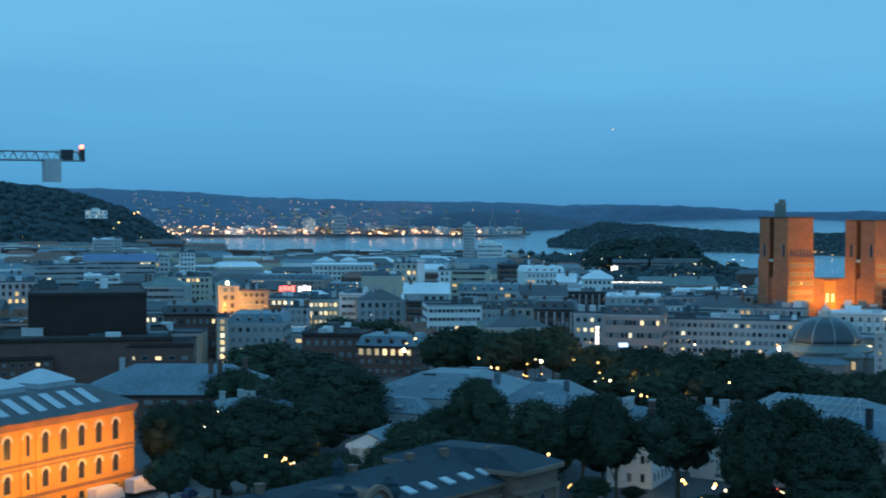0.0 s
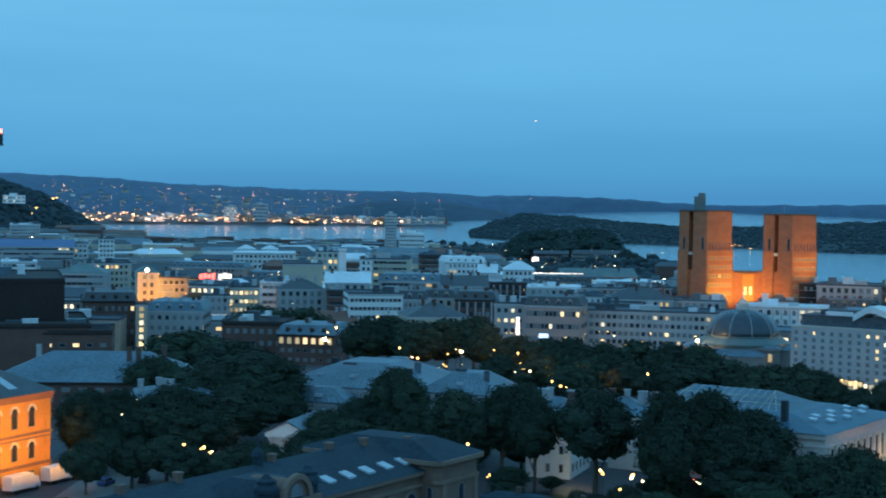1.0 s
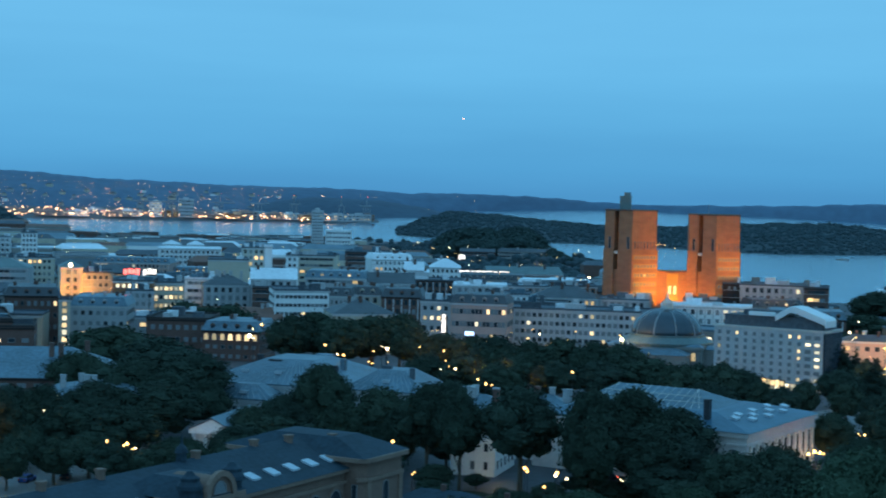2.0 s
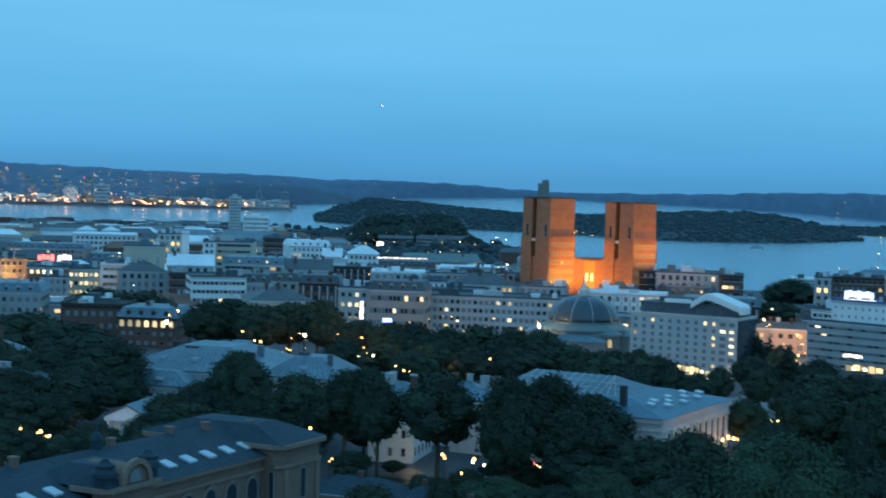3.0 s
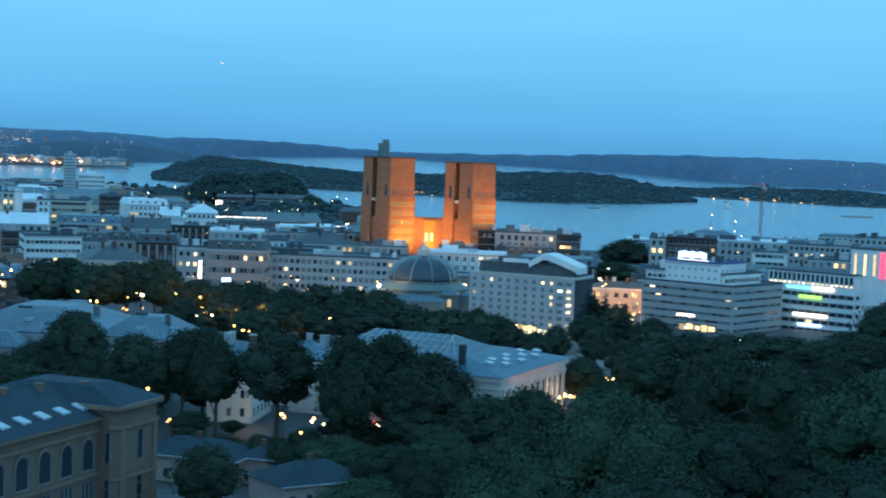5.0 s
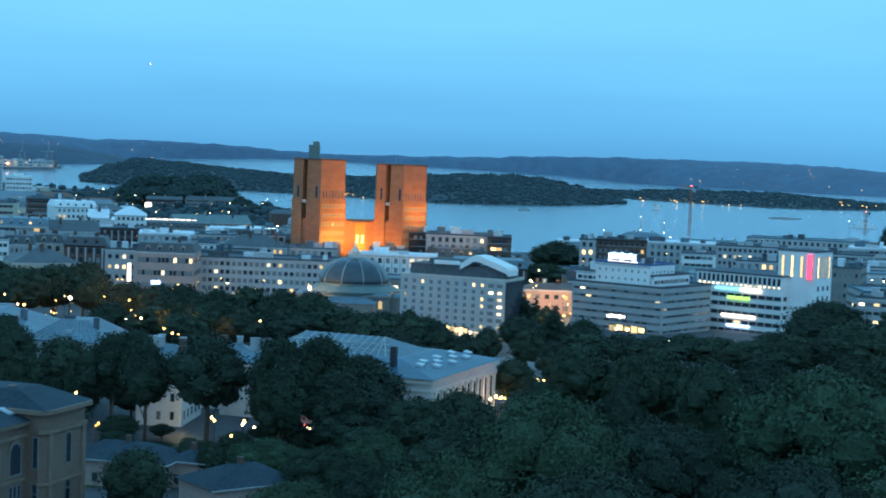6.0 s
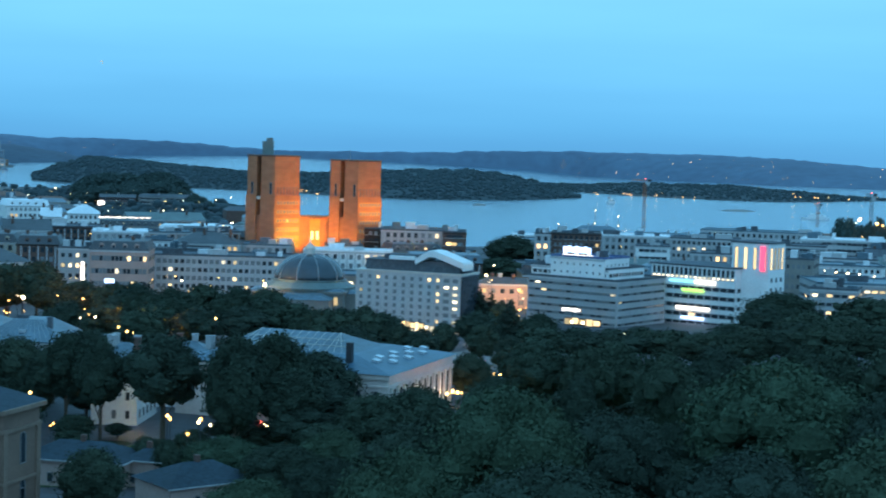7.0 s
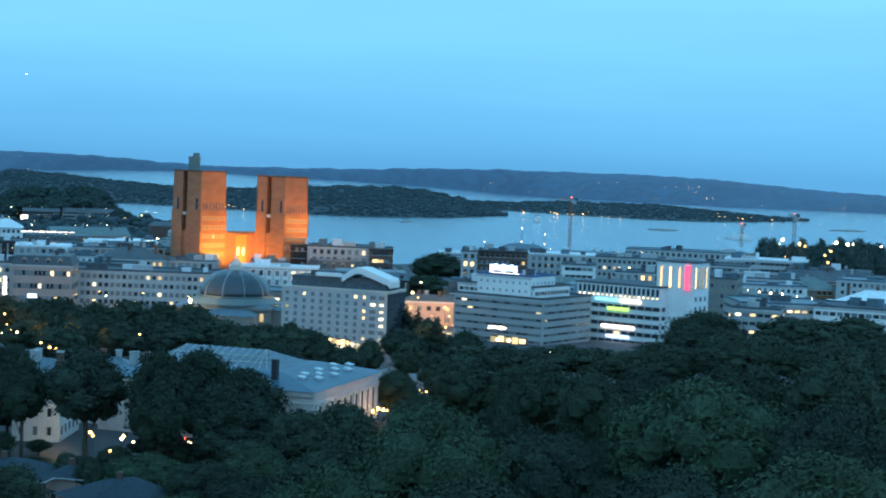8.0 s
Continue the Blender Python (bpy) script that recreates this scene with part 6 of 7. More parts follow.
# ---- towers, cranes and ships of the harbour ----
def crane(x, y, z, h, jib, turn, label, red=True, tail=10.0):
    c = thing("tower_crane", x, y, z, turn, label, "crane", "cranes")
    s = Shape()
    for a, b in ((-0.9, -0.9), (0.9, -0.9), (0.9, 0.9), (-0.9, 0.9)):
        s.bar((a, b, 0), (a, b, h), 0.14)
    for k in range(int(h / 1.8)):
        q = 0.9 if k % 2 else -0.9
        s.bar((-q, -0.9, k * 1.8), (q, -0.9, k * 1.8 + 1.8), 0.08)
        s.bar((-q, 0.9, k * 1.8), (q, 0.9, k * 1.8 + 1.8), 0.08)
        s.bar((-0.9, q, k * 1.8), (-0.9, -q, k * 1.8 + 1.8), 0.08)
        s.bar((0.9, q, k * 1.8), (0.9, -q, k * 1.8 + 1.8), 0.08)
    part("mast", s, M["rust_steel" if red else "steel"], c)
    j = Shape()
    for a, zz in ((-0.7, 0), (0.7, 0), (0, 1.2)):
        j.bar((-tail, a, h + zz), (jib, a, h + zz), 0.12)
    for k in range(int((jib + tail) / 1.5)):
        x0 = -tail + 1.5 * k
        j.bar((x0, -0.7, h), (x0 + 0.75, 0, h + 1.2), 0.07)
        j.bar((x0 + 0.75, 0, h + 1.2), (x0 + 1.5, 0.7, h), 0.07)
    part("jib", j, M["rust_steel" if red else "steel"], c)
    b = Shape()
    b.box(-tail + 3.4, -tail + 5.6, -1.0, 1.0, h - 3.0, h + 0.2)
    part("counterweight", b, M["concrete"], c)
    b = Shape()
    b.box(-1.2, 1.2, -2.3, -0.95, h - 2.2, h - 0.2, 0, 0.2)
    part("cab", b, M["white_paint"], c)
    b = Shape()
    b.box(-tail + 1.6, -tail + 3.2, -0.8, 0.8, h + 0.1, h + 1.5, 0, 0.2)
    b.box(-tail + 0.1, -tail + 0.5, -0.9, 0.9, h, h + 1.6)
    part("winch", b, M["dark"], c)
    g = Shape()
    lx = -tail + 0.3 if tail > 15 else 0
    g.lathe(lx, 0, [(0.2, h + 1.6), (0.34, h + 1.9), (0.2, h + 2.2)], 8)
    part("warning_lamp", g, M["lamp_red"], c)
    return c



crane(-105, 205, 14, 61, 30, 217, "grey tower crane with a hanging counterweight", False, 22.0)
for cx, cy, ch, cj, ct, cr in ((341, 1263, 46, 24, 100, True), (419, 1000, 45, 16, 80, False), (598, 1560, 22, 10, 90, True)):
    crane(cx, cy, 2, ch, cj, ct, "slim tower crane over the western harbour", cr)


def lamp_post(x, y, z, kind, size=0.33):
    """A post with a globe at the height z."""
    g = ground_z(x, y)
    size *= 0.45 + 0.55 * random.Random(int(x * 31 + y * 17)).random()
    p = thing("street_lamp", x, y, g, 0, "street lamp with a glowing globe on a slim post", "street lamp", "street lamps")
    s = Shape()
    s.lathe(0, 0, [(0.14, 0), (0.10, 0.6), (0.06, z - g - size)], 6)
    part("post", s, M["dark"], p)
    s = Shape()
    s.lathe(0, 0, [(size * 0.4, z - g - size), (size * 0.9, z - g - size * 0.5), (size, z - g), (size * 0.85, z - g + size * 0.5), (size * 0.3, z - g + size)], 8)
    part("globe", s, M[kind], p, "", True)


def sign(x, y, z, w, h, turn, kind, label, bars=0):
    """A lit sign: a shallow case with raised plain bars."""
    s = thing("sign", x, y, z, turn, label, "sign", "illuminated signs")
    c = Shape()
    c.box(-w / 2, w / 2, 0, 0.5, -h / 2, h / 2, 0, 0.1)
    part("case", c, M["dark"] if bars else M[kind], s)
    tall = h > w
    for i in range(bars):
        b = Shape()
        u = (i + 0.5) / bars
        if tall:
            b.box(-w * 0.42, w * 0.42, -0.3, -0.003, h * (u - 0.5) - h / bars * 0.42, h * (u - 0.5) + h / bars * 0.42, 0, 0.1)
        else:
            b.box(w * (u - 0.5) - w / bars * 0.42, w * (u - 0.5) + w / bars * 0.42, -0.3, -0.003, -h * (0.32 + 0.14 * (i % 3 == 0)), h * (0.34 + 0.12 * (i % 2)), 0, 0.1)
        part("bar", b, M[kind], s)
    k = Shape()
    g = ground_z(x, y)
    k.bar((0, 0.6, -h / 2), (0, 0.6, g - z), 0.12)
    part("support", k, M["dark"], s)


# street and park lamps
lamp_post(-67.1, 487.7, 20, "lamp_warm", 0.3)
lamp_post(-67.2, 507.5, 20, "lamp_white", 0.3)
lamp_post(-71.2, 504.9, 20, "lamp_warm", 0.3)
lamp_post(-55.6, 515.4, 20, "lamp_white", 0.3)
lamp_post(-50.0, 512.7, 20, "lamp_warm", 0.3)
lamp_post(-46.1, 528.9, 20, "lamp_warm", 0.3)
lamp_post(-41.7, 487.4, 20, "lamp_white", 0.3)
lamp_post(-36.7, 488.3, 20, "lamp_warm", 0.3)
lamp_post(-36.4, 519.0, 20, "lamp_warm", 0.3)
lamp_post(-30.6, 453.2, 20, "lamp_white", 0.3)
lamp_post(-29.1, 473.3, 20, "lamp_white", 0.3)
lamp_post(-34.1, 480.4, 20, "lamp_warm", 0.3)
lamp_post(-75.7, 523.4, 20, "lamp_warm", 0.3)
lamp_post(-101.6, 534.9, 20, "lamp_white", 0.3)
lamp_post(-108.4, 577.1, 20, "lamp_warm", 0.3)
lamp_post(-110.1, 594.6, 20, "lamp_warm", 0.3)
lamp_post(-103.0, 561.4, 20, "lamp_warm", 0.3)
lamp_post(-93.4, 524.1, 20, "lamp_warm", 0.3)
lamp_post(-27.2, 481.7, 20, "lamp_warm", 0.3)
lamp_post(-22.2, 433.8, 20, "lamp_warm", 0.3)
lamp_post(-16.4, 504.3, 20, "lamp_warm", 0.3)
lamp_post(2.8, 459.4, 20, "lamp_warm", 0.3)
lamp_post(4.6, 598.7, 20, "lamp_warm", 0.3)
lamp_post(-8.3, 584.1, 20, "lamp_white", 0.3)
lamp_post(-118.0, 366.7, 20, "lamp_white", 0.3)
lamp_post(-113.0, 357.5, 20, "lamp_white", 0.3)
lamp_post(-110.5, 343.6, 20, "lamp_warm", 0.3)
lamp_post(-82.2, 304.5, 20, "lamp_warm", 0.3)
lamp_post(-79.4, 300.1, 20, "lamp_warm", 0.3)
lamp_post(-80.2, 516.6, 20, "lamp_warm", 0.3)
lamp_post(-20.3, 425.1, 20, "lamp_warm", 0.3)
lamp_post(-17.9, 419.2, 20, "lamp_warm", 0.3)
lamp_post(0.1, 396.9, 20, "lamp_white", 0.45)
lamp_post(-55.5, 516.2, 20, "lamp_warm", 0.28)
lamp_post(-37.1, 506.7, 20, "lamp_warm", 0.28)
lamp_post(-22.5, 432.2, 20, "lamp_warm", 0.28)
lamp_post(-20.9, 429.9, 20, "lamp_warm", 0.28)
lamp_post(-5.7, 291.6, 20, "lamp_warm", 0.28)
lamp_post(-2.5, 276.6, 20, "lamp_warm", 0.28)
lamp_post(-25.6, 284.3, 20, "lamp_warm", 0.28)
lamp_post(1.3, 285.6, 20, "lamp_white", 0.28)
lamp_post(-0.7, 288.2, 20, "lamp_white", 0.28)
lamp_post(2.4, 456.9, 20, "lamp_warm", 0.28)
lamp_post(62.0, 385.2, 20, "lamp_warm", 0.28)
lamp_post(59.1, 362.5, 20, "lamp_warm", 0.28)
lamp_post(73.2, 387.6, 20, "lamp_warm", 0.28)
lamp_post(61.7, 368.6, 20, "lamp_white", 0.28)
lamp_post(58.2, 360.5, 20, "lamp_white", 0.28)
lamp_post(61.8, 352.5, 20, "lamp_warm", 0.28)
lamp_post(62.8, 351.0, 20, "lamp_warm", 0.28)
lamp_post(50.1, 325.0, 20, "lamp_warm", 0.28)
lamp_post(51.5, 325.2, 20, "lamp_warm", 0.28)
lamp_post(37.3, 300.4, 20, "lamp_warm", 0.28)
lamp_post(38.7, 299.3, 20, "lamp_warm", 0.28)
lamp_post(45.3, 446.6, 20, "lamp_warm", 0.28)
lamp_post(51.6, 448.2, 20, "lamp_warm", 0.28)
lamp_post(-11.3, 667.3, 15, "lamp_white", 0.28)
lamp_post(-9.4, 688.7, 15, "lamp_white", 0.28)
lamp_post(-5.7, 675.2, 15, "lamp_white", 0.28)
lamp_post(17.1, 655.1, 15, "lamp_white", 0.28)
lamp_post(125.2, 739.1, 15, "lamp_white", 0.28)
lamp_post(122.4, 700.7, 15, "lamp_white", 0.28)
lamp_post(127.7, 724.0, 15, "lamp_white", 0.28)
lamp_post(104.0, 600.3, 20, "lamp_white", 0.28)
lamp_post(96.1, 497.8, 20, "lamp_warm", 0.28)
lamp_post(88.7, 472.1, 20, "lamp_warm", 0.28)
lamp_post(-62.8, 455.7, 23.5, "lamp_white", 0.3)
lamp_post(-53.1, 481.0, 23.5, "lamp_white", 0.3)
lamp_post(-53.9, 466.7, 23.5, "lamp_warm", 0.3)
lamp_post(-70.0, 481.3, 23.5, "lamp_warm", 0.3)
lamp_post(-42.0, 482.6, 23.5, "lamp_warm", 0.3)
lamp_post(-34.3, 474.2, 23.5, "lamp_warm", 0.3)
lamp_post(-35.6, 453.8, 23.5, "lamp_warm", 0.3)
lamp_post(-38.5, 456.2, 23.5, "lamp_white", 0.3)
lamp_post(-31.3, 423.6, 23.5, "lamp_white", 0.3)
lamp_post(-26.9, 439.2, 23.5, "lamp_white", 0.3)
lamp_post(-29.8, 434.0, 23.5, "lamp_warm", 0.3)
lamp_post(-20.7, 403.9, 23.5, "lamp_warm", 0.3)
lamp_post(-16.7, 392.7, 23.5, "lamp_warm", 0.3)
lamp_post(-18.2, 394.7, 23.5, "lamp_warm", 0.3)
lamp_post(-14.6, 469.7, 23.5, "lamp_warm", 0.3)
lamp_post(-28.6, 501.8, 23.5, "lamp_warm", 0.3)
lamp_post(-0.1, 370.9, 23.5, "lamp_white", 0.3)
lamp_post(2.7, 427.1, 23.5, "lamp_warm", 0.3)
lamp_post(-30.5, 298.2, 23.5, "lamp_warm", 0.3)
lamp_post(-5.8, 274.1, 23.5, "lamp_warm", 0.3)
lamp_post(-0.4, 270.5, 23.5, "lamp_warm", 0.3)
lamp_post(116.3, 703.1, 19, "lamp_white", 0.28)
lamp_post(120.0, 688.4, 19, "lamp_white", 0.28)
lamp_post(110.4, 641.5, 19, "lamp_white", 0.28)
lamp_post(86.3, 542.0, 19, "lamp_warm", 0.28)
lamp_post(82.7, 513.0, 19, "lamp_warm", 0.28)
lamp_post(100.3, 545.3, 19, "lamp_warm", 0.28)
lamp_post(97.9, 516.2, 19, "lamp_warm", 0.28)
lamp_post(92.0, 489.4, 19, "lamp_warm", 0.28)
lamp_post(118.9, 443.7, 19, "lamp_warm", 0.28)
lamp_post(129.8, 395.5, 19, "lamp_warm", 0.28)
lamp_post(157.6, 455.3, 19, "lamp_green", 0.28)
lamp_post(164.7, 478.8, 19, "lamp_white", 0.28)
lamp_post(151.0, 427.6, 19, "lamp_warm", 0.28)
lamp_post(110.3, 445.1, 19, "lamp_warm", 0.28)
lamp_post(111.8, 441.3, 19, "lamp_warm", 0.28)
lamp_post(56.6, 467.2, 19, "lamp_warm", 0.28)
lamp_post(55.3, 436.4, 19, "lamp_warm", 0.28)
lamp_post(60.5, 446.6, 19, "lamp_warm", 0.28)
lamp_post(60.8, 437.3, 19, "lamp_white", 0.28)
lamp_post(49.3, 330.4, 19, "lamp_warm", 0.28)
lamp_post(34.6, 306.9, 19, "lamp_warm", 0.28)
lamp_post(38.2, 305.8, 19, "lamp_warm", 0.28)
lamp_post(111.1, 630.3, 24.3, "lamp_white", 0.40)
lamp_post(104.6, 611.1, 21.8, "lamp_white", 0.45)
lamp_post(105.1, 600.9, 20.7, "lamp_warm", 0.35)
lamp_post(102.5, 631.7, 23.6, "lamp_white", 0.45)
lamp_post(108.5, 564.7, 20.3, "lamp_warm", 0.35)
lamp_post(109.1, 559.5, 17.8, "lamp_white", 0.35)
lamp_post(109.2, 554.4, 15.2, "lamp_warm", 0.30)
lamp_post(105.7, 549.9, 12.8, "lamp_warm", 0.35)
lamp_post(90.5, 552.6, 21.0, "lamp_warm", 0.30)
lamp_post(91.4, 547.4, 18.2, "lamp_warm", 0.30)
lamp_post(59.9, 367.1, 19.1, "lamp_white", 0.30)
lamp_post(62.6, 369.7, 19.8, "lamp_white", 0.40)
lamp_post(64.2, 360.3, 19.2, "lamp_warm", 0.36)
lamp_post(65.2, 358.1, 19.3, "lamp_warm", 0.36)
lamp_post(53.0, 348.0, 16.9, "lamp_warm", 0.42)
lamp_post(53.9, 345.8, 17.0, "lamp_warm", 0.36)
lamp_post(0.2, 328.0, 13.6, "lamp_white", 0.42)
lamp_post(2.9, 325.0, 14.0, "lamp_warm", 0.30)
lamp_post(-6.5, 329.9, 14.0, "lamp_warm", 0.30)
lamp_post(-27.9, 429.1, 23.2, "lamp_white", 0.55)
lamp_post(0.6, 396.0, 20.0, "lamp_white", 0.55)
lamp_post(77.5, 320.8, 27.0, "lamp_warm", 0.20)
lamp_post(-30.4, 328.6, 19.8, "lamp_warm", 0.30)
lamp_post(-32.1, 318.4, 20.1, "lamp_warm", 0.36)
lamp_post(-27.5, 310.8, 15.8, "lamp_warm", 0.40)
lamp_post(98.5, 459.6, 20.3, "lamp_warm", 0.40)
lamp_post(103.8, 458.4, 20.6, "lamp_white", 0.50)
lamp_post(106.9, 457.7, 20.5, "lamp_white", 0.40)
lamp_post(99.7, 408.0, 23.0, "lamp_white", 0.30)
lamp_post(103.0, 407.2, 22.9, "lamp_white", 0.30)
lamp_post(105.7, 406.5, 23.4, "lamp_white", 0.30)
lamp_post(-105.6, 328.4, 25.1, "lamp_white", 0.40)
lamp_post(-103.9, 323.7, 23.4, "lamp_white", 0.30)
lamp_post(-102.8, 329.3, 25.7, "lamp_white", 0.30)
lamp_post(-77.7, 289.8, 22.7, "lamp_warm", 0.50)
lamp_post(-81.1, 288.8, 23.2, "lamp_warm", 0.30)
lamp_post(-75.7, 288.2, 22.2, "lamp_white", 0.30)
lamp_post(-57.1, 426.2, 26.2, "lamp_warm", 0.45)
lamp_post(-46.8, 437.5, 27.1, "lamp_white", 0.45)
lamp_post(-97.3, 510.8, 25.1, "lamp_warm", 0.40)
lamp_post(-98.3, 531.0, 24.9, "lamp_warm", 0.50)
lamp_post(-98.2, 510.6, 22.9, "lamp_white", 0.80)
lamp_post(-201.7, 659.9, 36.2, "lamp_white", 1.3)
# roof-edge lamps on the western blocks
lamp_post(353.8, 860.1, 36.8, "lamp_white", 0.80)
lamp_post(362.4, 856.5, 35.1, "lamp_warm", 0.90)
lamp_post(365.2, 855.3, 34.0, "lamp_warm", 0.70)
lamp_post(380.4, 848.6, 36.7, "lamp_white", 0.90)
lamp_post(385.9, 846.1, 36.0, "lamp_white", 0.80)
lamp_post(388.7, 844.9, 36.2, "lamp_white", 0.60)
lamp_post(375.2, 851.0, 29.5, "lamp_warm", 0.70)
lamp_post(376.8, 850.3, 25.5, "lamp_warm", 0.70)
lamp_post(377.9, 849.8, 31.8, "lamp_warm", 0.60)
lamp_post(370.0, 853.2, 20.5, "lamp_white", 0.50)
lamp_post(355.6, 859.3, 27.5, "lamp_warm", 0.50)
lamp_post(320.7, 872.9, 22.5, "lamp_warm", 0.50)
lamp_post(402.3, 838.5, 35.7, "lamp_white", 0.60)
lamp_post(232.6, 596.9, 27, "lamp_white", 0.4)
lamp_post(234.2, 589.4, 27, "lamp_white", 0.4)
lamp_post(237.0, 585.0, 27, "lamp_white", 0.4)
lamp_post(239.7, 580.6, 27, "lamp_white", 0.4)
lamp_post(241.5, 571.0, 27, "lamp_white", 0.4)
lamp_post(242.4, 559.0, 27, "lamp_white", 0.4)
lamp_post(278.4, 900.8, 18, "lamp_white", 0.42)
lamp_post(281.3, 897.1, 18, "lamp_white", 0.42)
lamp_post(288.9, 905.3, 18, "lamp_white", 0.42)
lamp_post(285.7, 879.7, 18, "lamp_white", 0.42)
lamp_post(252.3, 865.9, 18, "lamp_white", 0.42)
lamp_post(561.4, 1506.6, 18, "lamp_white", 0.42)
lamp_post(522.1, 1275.8, 18, "lamp_white", 0.42)
lamp_post(498.7, 1195.7, 18, "lamp_white", 0.42)
lamp_post(585.3, 1312.4, 18, "lamp_white", 0.42)
lamp_post(582.7, 1283.9, 18, "lamp_white", 0.42)
lamp_post(596.3, 1300.5, 18, "lamp_white", 0.42)
lamp_post(400.5, 912.1, 18, "lamp_white", 0.42)
lamp_post(-420.1, 949.3, 22, "lamp_white", 0.5)
lamp_post(-417.6, 927.4, 22, "lamp_white", 0.5)
lamp_post(-404.5, 930.1, 22, "lamp_white", 0.5)
lamp_post(-286.8, 933.1, 22, "lamp_white", 0.5)
lamp_post(-295.0, 967.9, 22, "lamp_white", 0.5)
lamp_post(-312.4, 971.9, 22, "lamp_warm", 0.5)
lamp_post(-334.3, 876.5, 22, "lamp_warm", 0.5)
lamp_post(-325.3, 865.8, 22, "lamp_white", 0.5)
lamp_post(-231.6, 1339.4, 22, "lamp_white", 0.5)
lamp_post(9.1, 934.5, 22, "lamp_warm", 0.5)
lamp_post(11.5, 928.8, 22, "lamp_white", 0.5)
lamp_post(-76.9, 1225.0, 22, "lamp_white", 0.5)
lamp_post(-139.8, 1567.4, 22, "lamp_white", 0.5)
lamp_post(-113.6, 1408.8, 22, "lamp_warm", 0.5)
lamp_post(-662.4, 2269.3, 22, "lamp_warm", 0.5)
lamp_post(-808.5, 2230.4, 22, "lamp_warm", 0.5)
lamp_post(-839.0, 2222.3, 22, "lamp_warm", 0.5)
lamp_post(-967.9, 2188.0, 22, "lamp_warm", 0.5)
lamp_post(-753.7, 1749.2, 22, "lamp_warm", 0.5)
lamp_post(-674.6, 1646.0, 22, "lamp_warm", 0.5)
lamp_post(-530.6, 1391.2, 22, "lamp_white", 0.5)
# illuminated signs
sign(122.9, 538.2, 36.4, 11.0, 2.8, -44.9, "sign_blue", "pale blue illuminated rooftop lettering", 7)
sign(122.9, 538.1, 34.3, 11.7, 1.1, -44.9, "sign_white", "white strip of light under the rooftop sign", 0)
sign(111.3, 492.6, 20.8, 6.9, 1.2, -44.7, "sign_white", "white illuminated shop sign", 5)
sign(-169.0, 632.8, 35.6, 6.3, 2.5, 15.0, "sign_red", "red illuminated rooftop sign", 4)
sign(-162.3, 634.6, 35.6, 5.4, 2.9, 14.3, "sign_white", "white illuminated rooftop sign", 3)
sign(-40.7, 558.5, 23.2, 1.5, 9.6, 4.2, "sign_white", "tall slim lit advertising column face", 6)
sign(-33.6, 589.0, 19.0, 3.2, 1.4, 3.3, "sign_blue", "small blue illuminated sign", 0)
sign(-56.3, 898.2, 34.6, 3.7, 3.1, 3.6, "sign_white", "white lit window of a harbour building", 3)
sign(-42.9, 879.0, 27.9, 27.2, 0.8, 2.8, "sign_white", "strip of lit shed windows", 9)
lamp_post(15.9, 1074.9, 16, "lamp_white", 1.0)
lamp_post(13.0, 1051.4, 16, "lamp_warm", 0.8)
sign(113.5, 486.9, 17.6, 12.9, 2.2, -45.1, "lit", "row of lit warm shop windows", 5)
sign(60.0, 474.2, 17.3, 7.5, 2.1, -37.2, "lit", "row of lit warm shop windows", 5)


# ---- port, fortress and shore ----
def far_block(name, x, y, z, w, d, h, wall, label, floors=4, bays=5, lit=0.2):
    b = thing(name, x, y, z, -math.degrees(math.atan2(x, y)), label, "building", "port buildings")
    s = Shape()
    s.box(-w / 2, w / 2, 0, d, 0, h)
    s.box(-w * 0.2, w * 0.15, d * 0.3, d * 0.6, h, h + 3)
    part("wall", s, M[wall], b)
    windows(b, random.Random(int(x)), -w / 2 + 1, w / 2 - 1, 0, 1, h - 1, floors, bays, lit, 0, (0.7, 0.4))


far_block("silo", -796, 3408, 6, 32, 25, 39, "concrete", "tall grey grain silo on the far quay", 5, 6, 0.1)
far_block("silo", -857, 3393, 6, 26, 25, 32, "stucco_white", "pale floodlit silo on the far quay", 5, 5, 0.4)
far_block("tower_block", -285, 1878, 2, 13.5, 16, 44, "concrete", "grey slab tower by the quay", 12, 4, 0.08)
far_block("warehouse", -262, 1890, 2, 30, 20, 22, "stucco_white", "white rendered quayside warehouse by the water", 4, 8, 0.05)
rng = random.Random(21)
for i in range(26):
    az, d = -19 + 12.5 * (i + rng.random()) / 26, rng.uniform(3440, 3700)
    x, y = polar(az, d)
    far_block("warehouse", x, y, 5, rng.uniform(25, 70), 25, rng.uniform(7, 16), rng.choice(["stucco_white", "stucco_pink", "concrete", "brick_red"]), "low port shed on the far quay", 2, 6, 0.45)
